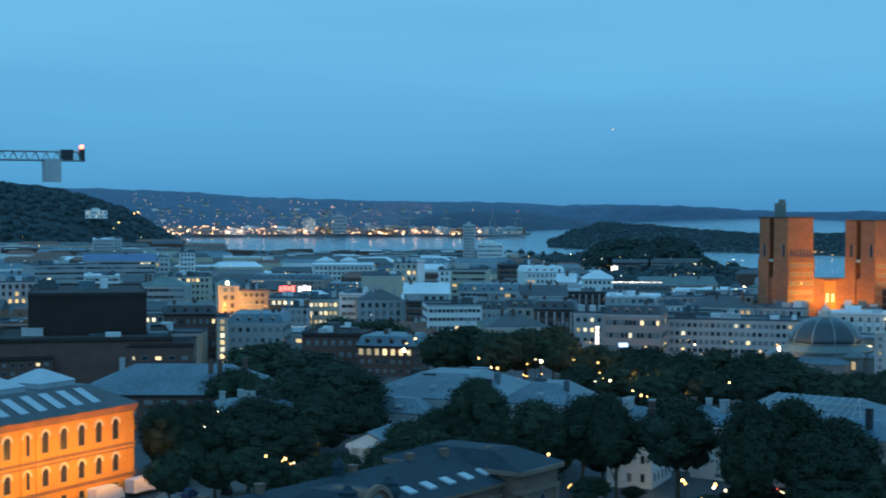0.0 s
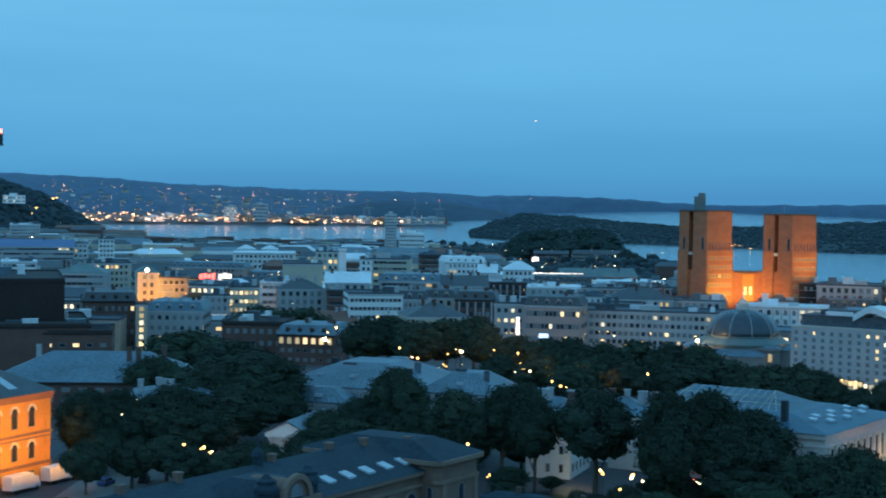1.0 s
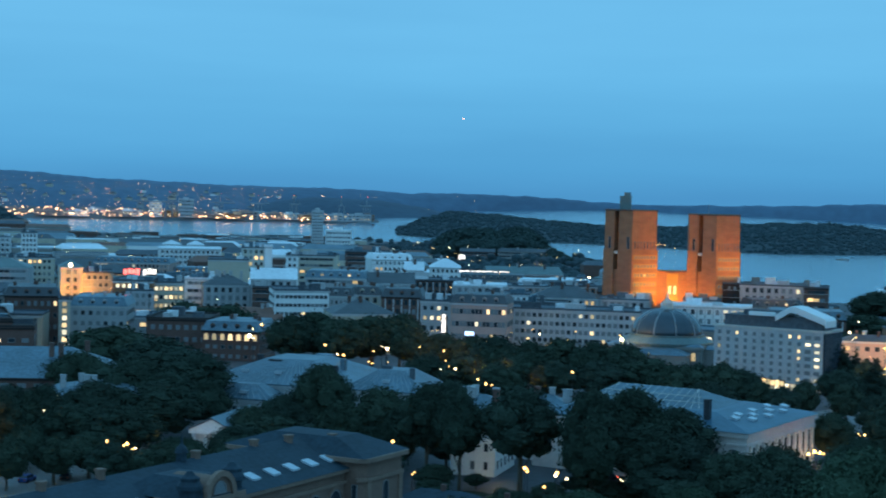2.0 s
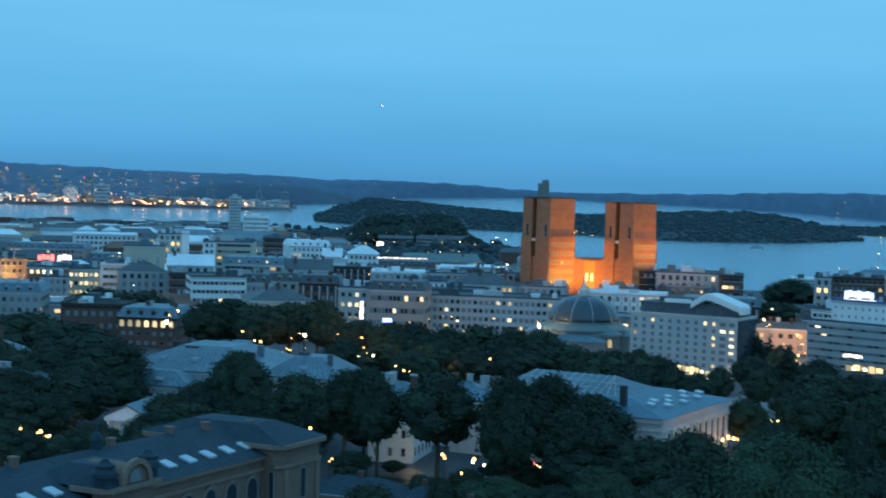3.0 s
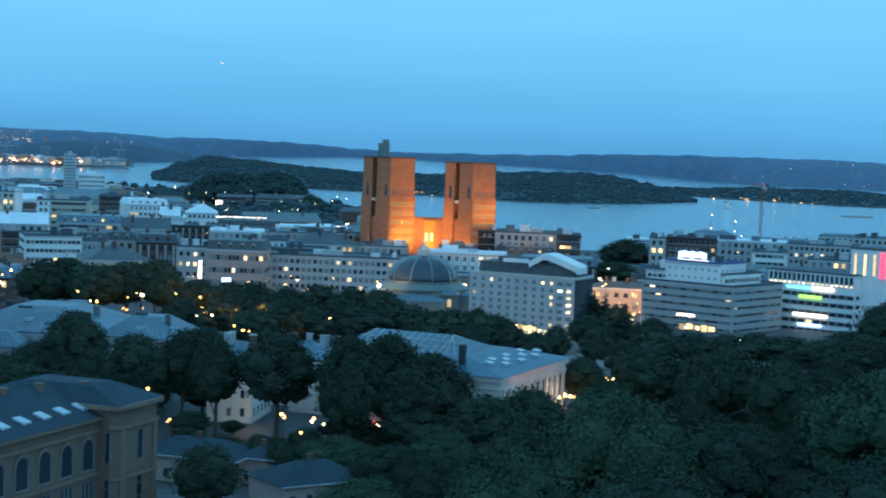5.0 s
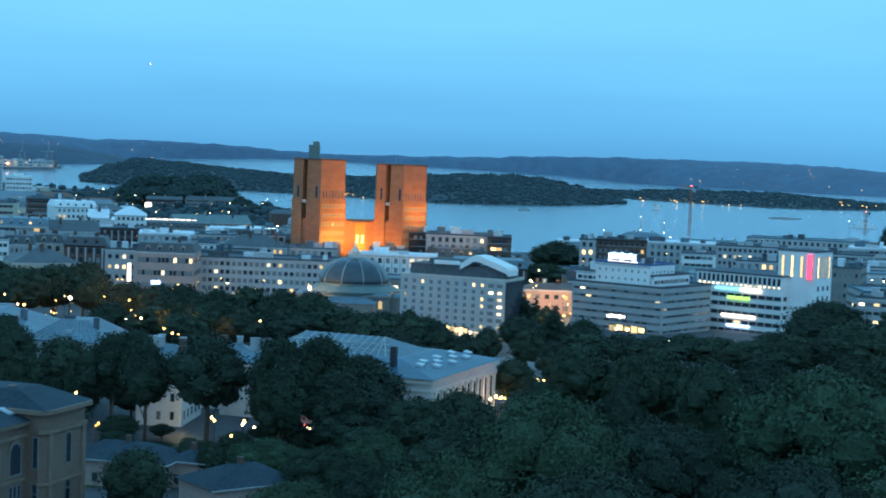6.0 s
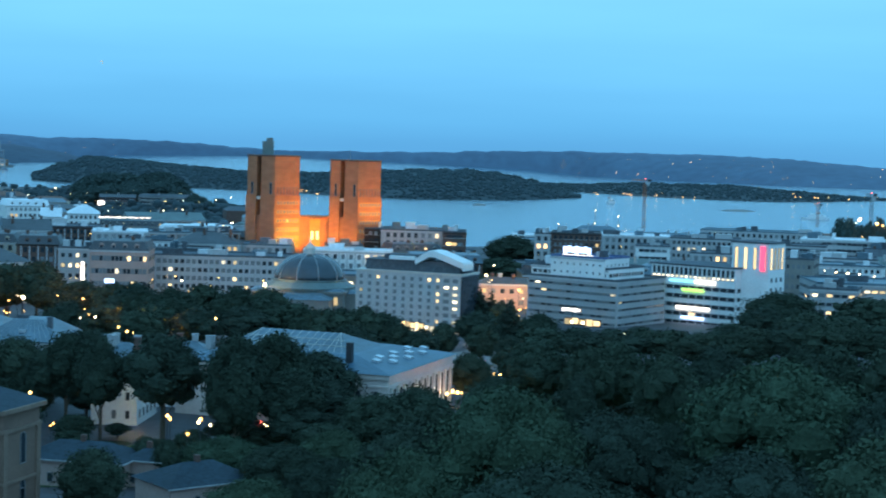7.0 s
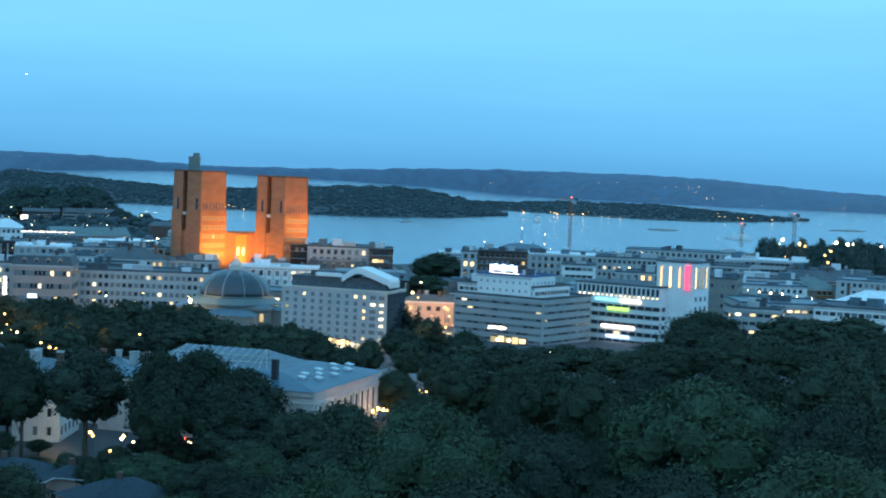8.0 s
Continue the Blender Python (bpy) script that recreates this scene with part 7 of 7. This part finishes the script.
for i in range(7):
    x, y = polar(-14.8 + 1.35 * i + rng.uniform(-0.3, 0.3), 3420 + rng.uniform(0, 60))
    c = thing("quay_crane", x, y, 5, 20 * i, "steel container crane on the far quay", "crane", "quay cranes")
    for a, b in ((-8, -6), (8, -6), (8, 6), (-8, 6)):
        s = Shape()
        s.bar((a, b, 0), (a * 0.6, b * 0.8, 34), 0.9)
        part("leg", s, M["steel"], c)
    for nm, a, b, q in (("boom", (-24, 0, 34), (36, 0, 34), 1.2), ("mast", (0, 0, 34.9), (0, 0, 52), 0.9), ("stay", (0.6, 0, 52), (34, 0, 35.4), 0.4)):
        s = Shape()
        s.bar(a, b, q)
        part(nm, s, M["steel"], c)
    g = Shape()
    g.lathe(0, 0, [(0.3, 52), (0.5, 52.5), (0.25, 53.0)], 6)
    part("warning_lamp", g, M["lamp_red"], c)


def light_field(name, label, spots, material, seed):
    """Scattered far lamps as one mesh of small diamonds."""
    v, f = [], []
    for x, y, z, r in spots:
        n = len(v)
        v += [(x - r, y, z), (x + r, y, z), (x, y - r, z), (x, y + r, z), (x, y, z - r * 0.7), (x, y, z + r * 0.7)]
        f += [(n, n + 2, n + 5), (n + 2, n + 1, n + 5), (n + 1, n + 3, n + 5), (n + 3, n, n + 5), (n + 2, n, n + 4), (n + 1, n + 2, n + 4), (n + 3, n + 1, n + 4), (n, n + 3, n + 4)]
    return tagged(new(name, mesh_of(name, v, f, material)), label, "lights", kind="stuff")


def scatter(n, az0, az1, d0, d1, z0, z1, r0, r1, seed, hill=False):
    q = random.Random(seed)
    out = []
    for i in range(n):
        u = q.random()
        az = q.uniform(az0, az1)
        d = d0 + (d1 - d0) * u
        if hill:
            near, far = [np.interp(az, [r[0] for r in BACK], [r[k] for r in BACK]) for k in (1, 2)]
            d = near + (far - near) * (0.02 + 0.48 * u * u)
        x, y = polar(az, d)
        z = hill_z(az, d) + 4 if hill else z0 + (z1 - z0) * u + q.uniform(0, 6)
        out.append((x, y, z, q.uniform(r0, r1)))
    return out


light_field("port_lights", "warm floodlights along the far port", scatter(150, -19.6, -7.2, 3380, 3900, 7, 11, 0.8, 1.9, 1) + scatter(90, -19.5, -14.0, 3390, 3800, 7, 14, 1.2, 3.0, 2) + scatter(26, -14.5, -8.0, 3390, 3600, 7, 11, 1.4, 3.0, 12), M["port_lamp"], 1)
light_field("port_lights", "white floodlights along the far port", scatter(40, -18.6, -7.5, 3380, 3800, 7, 11, 0.8, 1.8, 3), M["lamp_white"], 1)
light_field("port_lights", "red port lights on the far quay", scatter(16, -18, -8, 3450, 3800, 8, 12, 0.6, 1.2, 4), M["lamp_red"], 1)
light_field("hillside_lights", "street and house lights on the far hillside", scatter(380, -20.5, -9.5, 4330, 4680, 0, 0, 0.45, 1.15, 5, True) + scatter(30, -10.5, -3, 4600, 4850, 0, 0, 0.45, 1.0, 6, True), M["port_lamp"], 1)
light_field("hillside_lights", "street and house lights on the far western shore", scatter(120, 12, 26, 4480, 4800, 0, 0, 0.35, 0.85, 7, True), M["port_lamp"], 1)
light_field("shore_lights", "small lights along the island shore", scatter(16, 12.2, 17, 2640, 2700, 1, 3, 0.5, 1.2, 8) + scatter(14, 1.8, 5.0, 2200, 2260, 2, 4, 0.7, 1.3, 9) + scatter(10, 20, 23, 2680, 2850, 3, 5, 0.7, 1.2, 10), M["lamp_warm"], 1)
light_field("slope_lights", "house lights on the wooded slope", scatter(14, -24.4, -20, 2600, 2800, 25, 50, 1.0, 2.0, 11), M["lamp_warm"], 1)

# pale house and villas on the wooded slope
far_block("hillside_hotel", -968, 2467, 46, 34, 18, 13, "stucco_white", "white hotel on the wooded slope", 2, 9, 0.4)
for i in range(60):
    q = random.Random(100 + i)
    az, u = q.uniform(-20, -9), q.random()
    near, far = [float(np.interp(az, [r[0] for r in BACK], [r[k] for r in BACK])) for k in (1, 2)]
    d = near + (far - near) * 0.34 * u
    x, y = polar(az, d)
    h = thing("hillside_house", x, y, hill_z(az, d), q.uniform(-30, 30), "pale house on the far hillside", "house", "hillside houses")
    s = Shape()
    w = q.uniform(4, 9)
    s.box(-w, w, 0, 10, -6, 5)
    s.prism([(-w - 0.5, -0.5), (w + 0.5, -0.5), (w + 0.5, 10.5), (-w - 0.5, 10.5)], 5, 8, 1, 0.4)
    part("house_body", s, [M[q.choice(["stucco_white", "stucco_cream", "stucco_grey"])], M["slate"]], h)

# fortress on the headland
block(-41, 1612, 14, 50, 14, -4, "stone", "slate", form="gable", floors=2, bays=8, lit=0.0, clutter=1, label="grey stone fortress range on the headland")
block(-85, 1605, 13, 34, 14, 6, "brick_dark", "slate", form="gable", floors=2, bays=6, lit=0.05, clutter=1, label="dark brick fortress range on the headland")
for i in range(34):
    q = random.Random(300 + i)
    az, row = -4.3 + 3.5 * ((i % 17) + q.uniform(-0.3, 0.3)) / 16, i // 17
    x, y = polar(az, 1640 + 60 * (1 - row) + q.uniform(-12, 12))
    top = float(np.interp(az, (-4.3, -4.0, -3.2, -2.4, -1.66, -1.07, -0.76), (28, 32, 36, 35, 40, 34, 26))) - 9 * row + q.uniform(-3, 1)
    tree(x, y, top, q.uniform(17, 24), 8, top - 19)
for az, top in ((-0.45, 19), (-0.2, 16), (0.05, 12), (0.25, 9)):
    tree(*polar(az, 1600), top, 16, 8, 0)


def ferry(x, y, turn, length, label):
    f = thing("ferry", x, y, 0, turn, label, "ferry")
    a = length / 2
    s = Shape()
    ring = [(-a, -3), (a * 0.6, -3.4), (a, 0), (a * 0.6, 3.4), (-a, 3)]
    s.prism(ring, -0.8, 2.2, 0, 1.05)
    part("hull", s, M["white_paint"], f)
    c = Shape()
    c.box(-a * 0.8, a * 0.55, -2.8, 2.8, 2.21, 4.6, 0, 0.4)
    c.box(-a * 0.5, a * 0.35, -2.3, 2.3, 4.61, 6.6, 0, 0.4)
    part("cabin", c, M["white_paint"], f)
    for i in range(8):
        ob = new("window", window_mesh(1.2, 1.0, 2 if i % 3 == 0 else 0))
        ob.parent = f
        ob.matrix_basis = pose(-a * 0.7 + i * a * 0.16, -2.8, 3.1)
    m = Shape()
    m.bar((-2, 0, 6.6), (-2, 0, 11), 0.15)
    m.box(-5, -3.4, -0.8, 0.8, 6.6, 8.6, 0, 0.2)
    part("funnel", m, M["rust_steel"], f)


ferry(694, 1818, 160, 30, "small white passenger ferry on the fjord")
ferry(560, 2250, 20, 12, "small white motor boat on the fjord")
for x, y, h in ((304, 1272, 26), (330, 1300, 20)):
    m = thing("sailing_ship_mast", x, y, 0, 0, "slim ship mast hung with white lights", "mast", "ship masts")
    s = Shape()
    s.bar((0, 0, 0), (0, 0, h), 0.22, 0, 6)
    s.bar((-3, 0, h * 0.6), (3, 0, h * 0.6), 0.12)
    part("mast", s, M["steel"], m)
    for k in range(2):
        g = Shape()
        g.lathe(0, 0, [(0.2, h * (0.5 + 0.4 * k)), (0.4, h * (0.5 + 0.4 * k) + 0.4), (0.2, h * (0.5 + 0.4 * k) + 0.8)], 6)
        part("mast_light", g, M["lamp_white"], m)
for az, d, r in ((18.3, 2150, 16), (24.5, 2500, 22), (9.4, 2050, 6)):
    x, y = polar(az, d)
    s = Shape()
    s.lathe(0, 0, [(r, -1.5), (r * 0.85, 0.6), (r * 0.5, 1.6), (r * 0.15, 1.9)], 9)
    ob = tagged(new("skerry", s.mesh("skerry", M["rock"])), "low bare rock skerry in the fjord", "rock")
    ob.matrix_basis = pose(x, y, 0) @ Matrix.Diagonal((1.6, 0.7, 1, 1))


light_field("city_lights", "small warm street and window lights among the roofs", scatter(120, -25, 0, 640, 1600, 13, 16, 0.2, 0.42, 31) + scatter(40, 11.5, 27, 620, 1050, 14, 18, 0.2, 0.4, 32) + scatter(70, -8, 4, 470, 600, 14, 17, 0.15, 0.34, 33) + scatter(60, -16, 1, 560, 900, 16, 24, 0.18, 0.4, 36), M["lamp_warm"], 1)
light_field("city_lights", "small white street and window lights among the roofs", scatter(70, -25, 2, 660, 1600, 15, 18, 0.2, 0.42, 34) + scatter(40, 12, 27, 620, 1050, 15, 20, 0.2, 0.4, 35), M["lamp_white"], 1)


# ---- vehicles ----
def van(x, y, turn, label, group="parked vehicles"):
    v = thing("van", x, y, ground_z(x, y), turn, label, "van", group)
    s = Shape()
    s.box(-4.2, 2.0, -1.15, 1.15, 0.75, 3.3, 0, 0.12)
    part("cargo_box", s, M["white_paint"], v)
    s = Shape()
    s.prism([(2.05, -1.0), (4.0, -1.0), (4.0, 1.0), (2.05, 1.0)], 0.5, 1.5)
    s.prism([(2.05, -0.98), (3.8, -0.98), (3.8, 0.98), (2.05, 0.98)], 1.5, 2.5, 0, 0.85)
    part("cab", s, M["white_paint"], v)
    s = Shape()
    s.box(-4.1, 3.9, -0.9, 0.9, 0.4, 0.74)
    part("chassis", s, M["dark"], v)
    for wx in (-2.8, 3.0):
        for wy in (-1.0, 1.0):
            s = Shape()
            s.bar((wx, wy - 0.14, 0.42), (wx, wy + 0.14, 0.42), 0.42, 0, 12)
            part("wheel", s, M["tyre"], v)


def car(x, y, turn, paint, label, lights=False):
    c = thing("car", x, y, ground_z(x, y), turn, label, "car", "parked vehicles")
    s = Shape()
    s.box(-2.1, 2.1, -0.88, 0.88, 0.28, 0.85, 0, 0.2)
    s.prism([(-1.6, -0.8), (1.0, -0.8), (1.0, 0.8), (-1.6, 0.8)], 0.85, 1.45, 0, 0.78)
    part("body", s, M[paint], c)
    s = Shape()
    s.prism([(-1.62, -0.82), (1.02, -0.82), (1.02, 0.82), (-1.62, 0.82)], 0.9, 1.3, 0, 0.86)
    part("window_band", s, M["glass"], c)
    for wx in (-1.3, 1.3):
        for wy in (-0.8, 0.8):
            s = Shape()
            s.bar((wx, wy - 0.1, 0.32), (wx, wy + 0.1, 0.32), 0.32, 0, 10)
            part("wheel", s, M["tyre"], c)
    for wy in (-0.6, 0.6):
        s = Shape()
        s.box(2.09, 2.16, wy - 0.2, wy + 0.2, 0.5, 0.75)
        part("headlight", s, M["lamp_white" if lights else "white_paint"], c)
        s = Shape()
        s.box(-2.16, -2.09, wy - 0.2, wy + 0.2, 0.5, 0.75)
        part("tail_light", s, M["lamp_red" if lights else "rust_steel"], c)


van(-110.6, 286.5, 72.6, "white box van parked before the floodlit gallery")
van(-107.6, 297.6, 72.6, "white box van parked before the floodlit gallery")
car(-98, 296, 80, "blue_paint", "blue and white car parked in the square")
car(-92, 300, 100, "dark", "dark car parked in the square")
car(-99, 275, 70, "dark", "dark car parked in the square", True)
car(-86, 318, 120, "steel", "grey car parked in the square")
car(14, 318, 200, "stucco_cream", "pale car with its lights on under the trees", True)
car(9, 321, 200, "dark", "dark car with its lights on under the trees", True)
car(64, 408, 240, "dark", "dark car with its lights on in the street", True)
car(70, 415, 240, "steel", "grey car with its lights on in the street", True)
car(78, 425, 250, "dark", "dark car with its lights on in the street", True)
for i, (x, y) in enumerate(((88, 470), (95, 490), (-30, 455), (-18, 462), (-8, 470), (60, 395))):
    car(x, y, 40 * i, ("dark", "steel", "white_paint")[i % 3], "car with its lights on in the evening street", True)

# lawns and paths by the museum
for pts, m, nm, lb in (([(-30, 262), (20, 262), (45, 305), (-12, 300)], "grass", "lawn", "mown lawn behind the museum"), ([(20, 330), (70, 395), (90, 440), (72, 445), (40, 398), (5, 345)], "paving", "path", "pale gravel walk through the park"), ([(60, 150), (260, 150), (300, 420), (75, 400), (48, 300)], "grass", "lawn", "park lawn under the trees"), ([(-100, 250), (-30, 250), (-40, 340), (-108, 340)], "paving", "pavement", "paved square before the gallery")):
    s = Shape()
    s.poly([(x, y, ground_z(x, y) + 0.06) for x, y in pts])
    tagged(new(nm, s.mesh(nm, M[m])), lb, nm, kind="structure")
lamp("POINT", "lawn_lamp", (-12.0, 311, 16.8), (0, 0, 0), 300, (1.0, 0.75, 0.30), 0.3)
lamp("POINT", "square_lamp", (-75, 318, 20), (0, 0, 0), 300, WARM, 0.3)
lamp("POINT", "street_glow", (85, 470, 18), (0, 0, 0), 2500, WARM, 0.3)
lamp("POINT", "street_glow", (106, 575, 20), (0, 0, 0), 30000, WARM, 0.3)
lamp("POINT", "corner_glow", (-214, 705, 22), (0, 0, 0), 24000, SODIUM, 0.3)
lamp("POINT", "boulevard_glow", (-45, 470, 18), (0, 0, 0), 7000, SODIUM, 0.3)
lamp("POINT", "boulevard_glow", (-30, 505, 22), (0, 0, 0), 9000, SODIUM, 0.3)
lamp("POINT", "path_lamp", (61, 352, 15.5), (0, 0, 0), 900, WARM, 0.3)
lamp("POINT", "crossing_glow", (-18, 430, 22), (0, 0, 0), 5000, SODIUM, 0.3)

block(112, 606, 19, 22.0, 10, -10, "stucco_pink", "slate", form="hip", floors=2, bays=6, lit=0.3, label="rosy building closing the lit street")

# ---- the rest of the roofs, row on row ----
rng = random.Random(77)
WALLS = ["stucco_grey", "stucco_cream", "stucco_white", "brick_dark", "brick_dark", "stucco_pink", "stone", "stone", "brick_red", "concrete"]
ROOFS = ["metal_roof", "felt", "pale_roof", "slate", "slate", "copper", "tile_red", "metal_roof"]
d = 600.0
far_v = {m: Shape() for m in ("walls", "roofs")}
FAR_WALLS, FAR_ROOFS = ["stucco_grey", "stucco_cream", "stucco_white", "brick_dark", "stone"], ["felt", "metal_roof", "pale_roof", "slate", "tile_red"]
while d < 2250:
    step = 34 + d * 0.014
    az = -27.0 + rng.random()
    while az < 28:
        x, y = polar(az, d + rng.uniform(-8, 8))
        w = rng.uniform(18, 38) * (1 + d / 3000)
        here = az
        az += math.degrees((w + rng.uniform(2, 9)) / d)
        deep = rng.uniform(14, 22) * (1 + d / 3000)
        if y + deep + 25 > coast(x) or (here > -17.5 and d > 1620) or (-8 < here < 3 and d > 1480) or (-4.7 < here < 1.5 and d > 1090) or (3 < here < 9.5 and d > 800) or (8.3 < here < 11.3 and d < 1100):
            continue
        cx, cy = x * (1 + deep / 2 / d), y * (1 + deep / 2 / d)
        if any((cx - a) ** 2 + (cy - b) ** 2 < (r * 0.8 + max(w, deep) * 0.42) ** 2 for a, b, r in PLACED):
            continue
        g = ground_z(x, y)
        top = g + rng.uniform(9.0, 15.0) + (2 if d > 1000 else 0)
        turn = -math.degrees(math.atan2(x, y)) + rng.uniform(-16, 16)
        if d < 1080:
            block(x, y, top, w, deep, turn, rng.choice(WALLS), rng.choice(ROOFS), form=rng.choice(["flat", "flat", "gable", "hip", "mansard"]), floors=1, bays=max(3, int(w / 4.5)), lit=0.2, sides=False, low=top - g - 4.2, clutter=3)
            continue
        PLACED.append((cx, cy, max(w, deep) / 2))
        k = pose(x, y, g - 0.5, 0, 0, turn)
        h = top - g
        e = [k @ Vector(c) for c in ((-w / 2, 0, 0), (w / 2, 0, 0), (w / 2, deep, 0), (-w / 2, deep, 0))]
        s = far_v["walls"]
        n, mi = len(s.v), rng.randrange(5)
        s.v += [tuple(c) for c in e] + [(c.x, c.y, c.z + h) for c in e]
        s.f += [(n + i, n + (i + 1) % 4, n + 4 + (i + 1) % 4, n + 4 + i) for i in range(4)]
        s.m += [mi] * 4
        s = far_v["roofs"]
        n, mi, rise = len(s.v), rng.randrange(5), rng.choice([0.3, 0.4, 3.0, 4.0])
        u = [k @ Vector(c) for c in ((-w / 2 + rise, deep / 2, h + rise), (w / 2 - rise, deep / 2, h + rise))]
        s.v += [(c.x, c.y, c.z + h) for c in e] + [tuple(c) for c in u]
        s.f += [(n, n + 1, n + 5, n + 4), (n + 2, n + 3, n + 4, n + 5), (n + 1, n + 2, n + 5), (n + 3, n, n + 4)]
        s.m += [mi] * 4
    d += step
for i in range(260):
    az, d = rng.uniform(-17, 0.5), rng.uniform(1500, 2200)
    x, y = polar(az, d)
    if y + 40 > coast(x) or (az > -7.2 and d > 1600) or az > -4.7:
        continue
    k = pose(x, y, 1.5, 0, 0, -az + rng.uniform(-25, 25))
    w, deep, h = rng.uniform(12, 45), rng.uniform(10, 25), rng.uniform(5, 9)
    e = [k @ Vector(c) for c in ((-w / 2, 0, 0), (w / 2, 0, 0), (w / 2, deep, 0), (-w / 2, deep, 0))]
    for s, z0, z1, faces in ((far_v["walls"], 0, h, 4), (far_v["roofs"], h, h + 0.8, 5)):
        n = len(s.v)
        s.v += [(c.x, c.y, c.z + z0) for c in e] + [(c.x, c.y, c.z + z1) for c in e]
        s.f += [(n + j, n + (j + 1) % 4, n + 4 + (j + 1) % 4, n + 4 + j) for j in range(4)] + ([(n + 4, n + 5, n + 6, n + 7)] if faces == 5 else [])
        s.m += [rng.randrange(5)] * faces
city = thing("distant_city", 0, 0, 0, 0, "distant city blocks with mixed dark and pale roofs", "city blocks", kind="stuff")
tagged(part("wall", far_v["walls"], [M[m] for m in FAR_WALLS], city), kind="stuff")
tagged(part("roof", far_v["roofs"], [M[m] for m in FAR_ROOFS], city), kind="stuff")
# tree rows along the shore and in the squares between the blocks
spots = []
for i in range(260):
    az, d = rng.uniform(-20, 3), rng.uniform(1500, 2150)
    x, y = polar(az, d)
    if coast(x) - 110 < y < coast(x) - 8 and (d < 1800 or az < -17):
        spots.append((x, y, 4 + rng.uniform(0, 3), rng.uniform(4, 7)))
for i in range(420):
    x, y = polar(rng.uniform(-25, 0), rng.uniform(700, 1650))
    spots.append((x, y, ground_z(x, y) + rng.uniform(5, 10), rng.uniform(2.5, 5)))
for i in range(230):
    x, y = polar(rng.uniform(-4.8, 0.6), rng.uniform(1130, 1600))
    spots.append((x, y, ground_z(x, y) + rng.uniform(2, 6), rng.uniform(3.5, 6.5)))
for i in range(330):
    x, y = polar(rng.uniform(-17, -1), rng.uniform(1650, 2200))
    if y + 20 < coast(x):
        spots.append((x, y, ground_z(x, y) + rng.uniform(1, 4), rng.uniform(3, 5.5)))
tagged(new("shore_trees", clump_mesh("shore_trees", spots, M["canopy"], 9)), "dark trees along the shore and between the roofs", "trees", kind="stuff")


def aircraft(x, y, z, turn):
    """A far airliner with its landing lights on."""
    a = thing("aircraft", x, y, z, turn, "tiny far aircraft with a glowing landing light", "aircraft", kind="structure")
    s = Shape()
    s.bar((-3.5, 0, 0), (3.5, 0, 0), 0.45, 0, 8)
    s.poly([(-0.5, -3.4, 0), (0.7, 0, 0.05), (-0.5, 3.4, 0), (-1.0, 0, 0.05)])
    part("fuselage", s, M["steel"], a)
    g = Shape()
    g.lathe(0, -0.6, [(0.4, -1.0), (1.3, -0.5), (1.3, 0.3), (0.4, 0.8)], 8)
    part("landing_light", g, M["port_lamp"], a)


aircraft(-299, 4690, 283, 10)

# the pattern trees have all been copied
for pattern in TREES:
    for ob in (*pattern.children_recursive, pattern):
        bpy.data.objects.remove(ob)
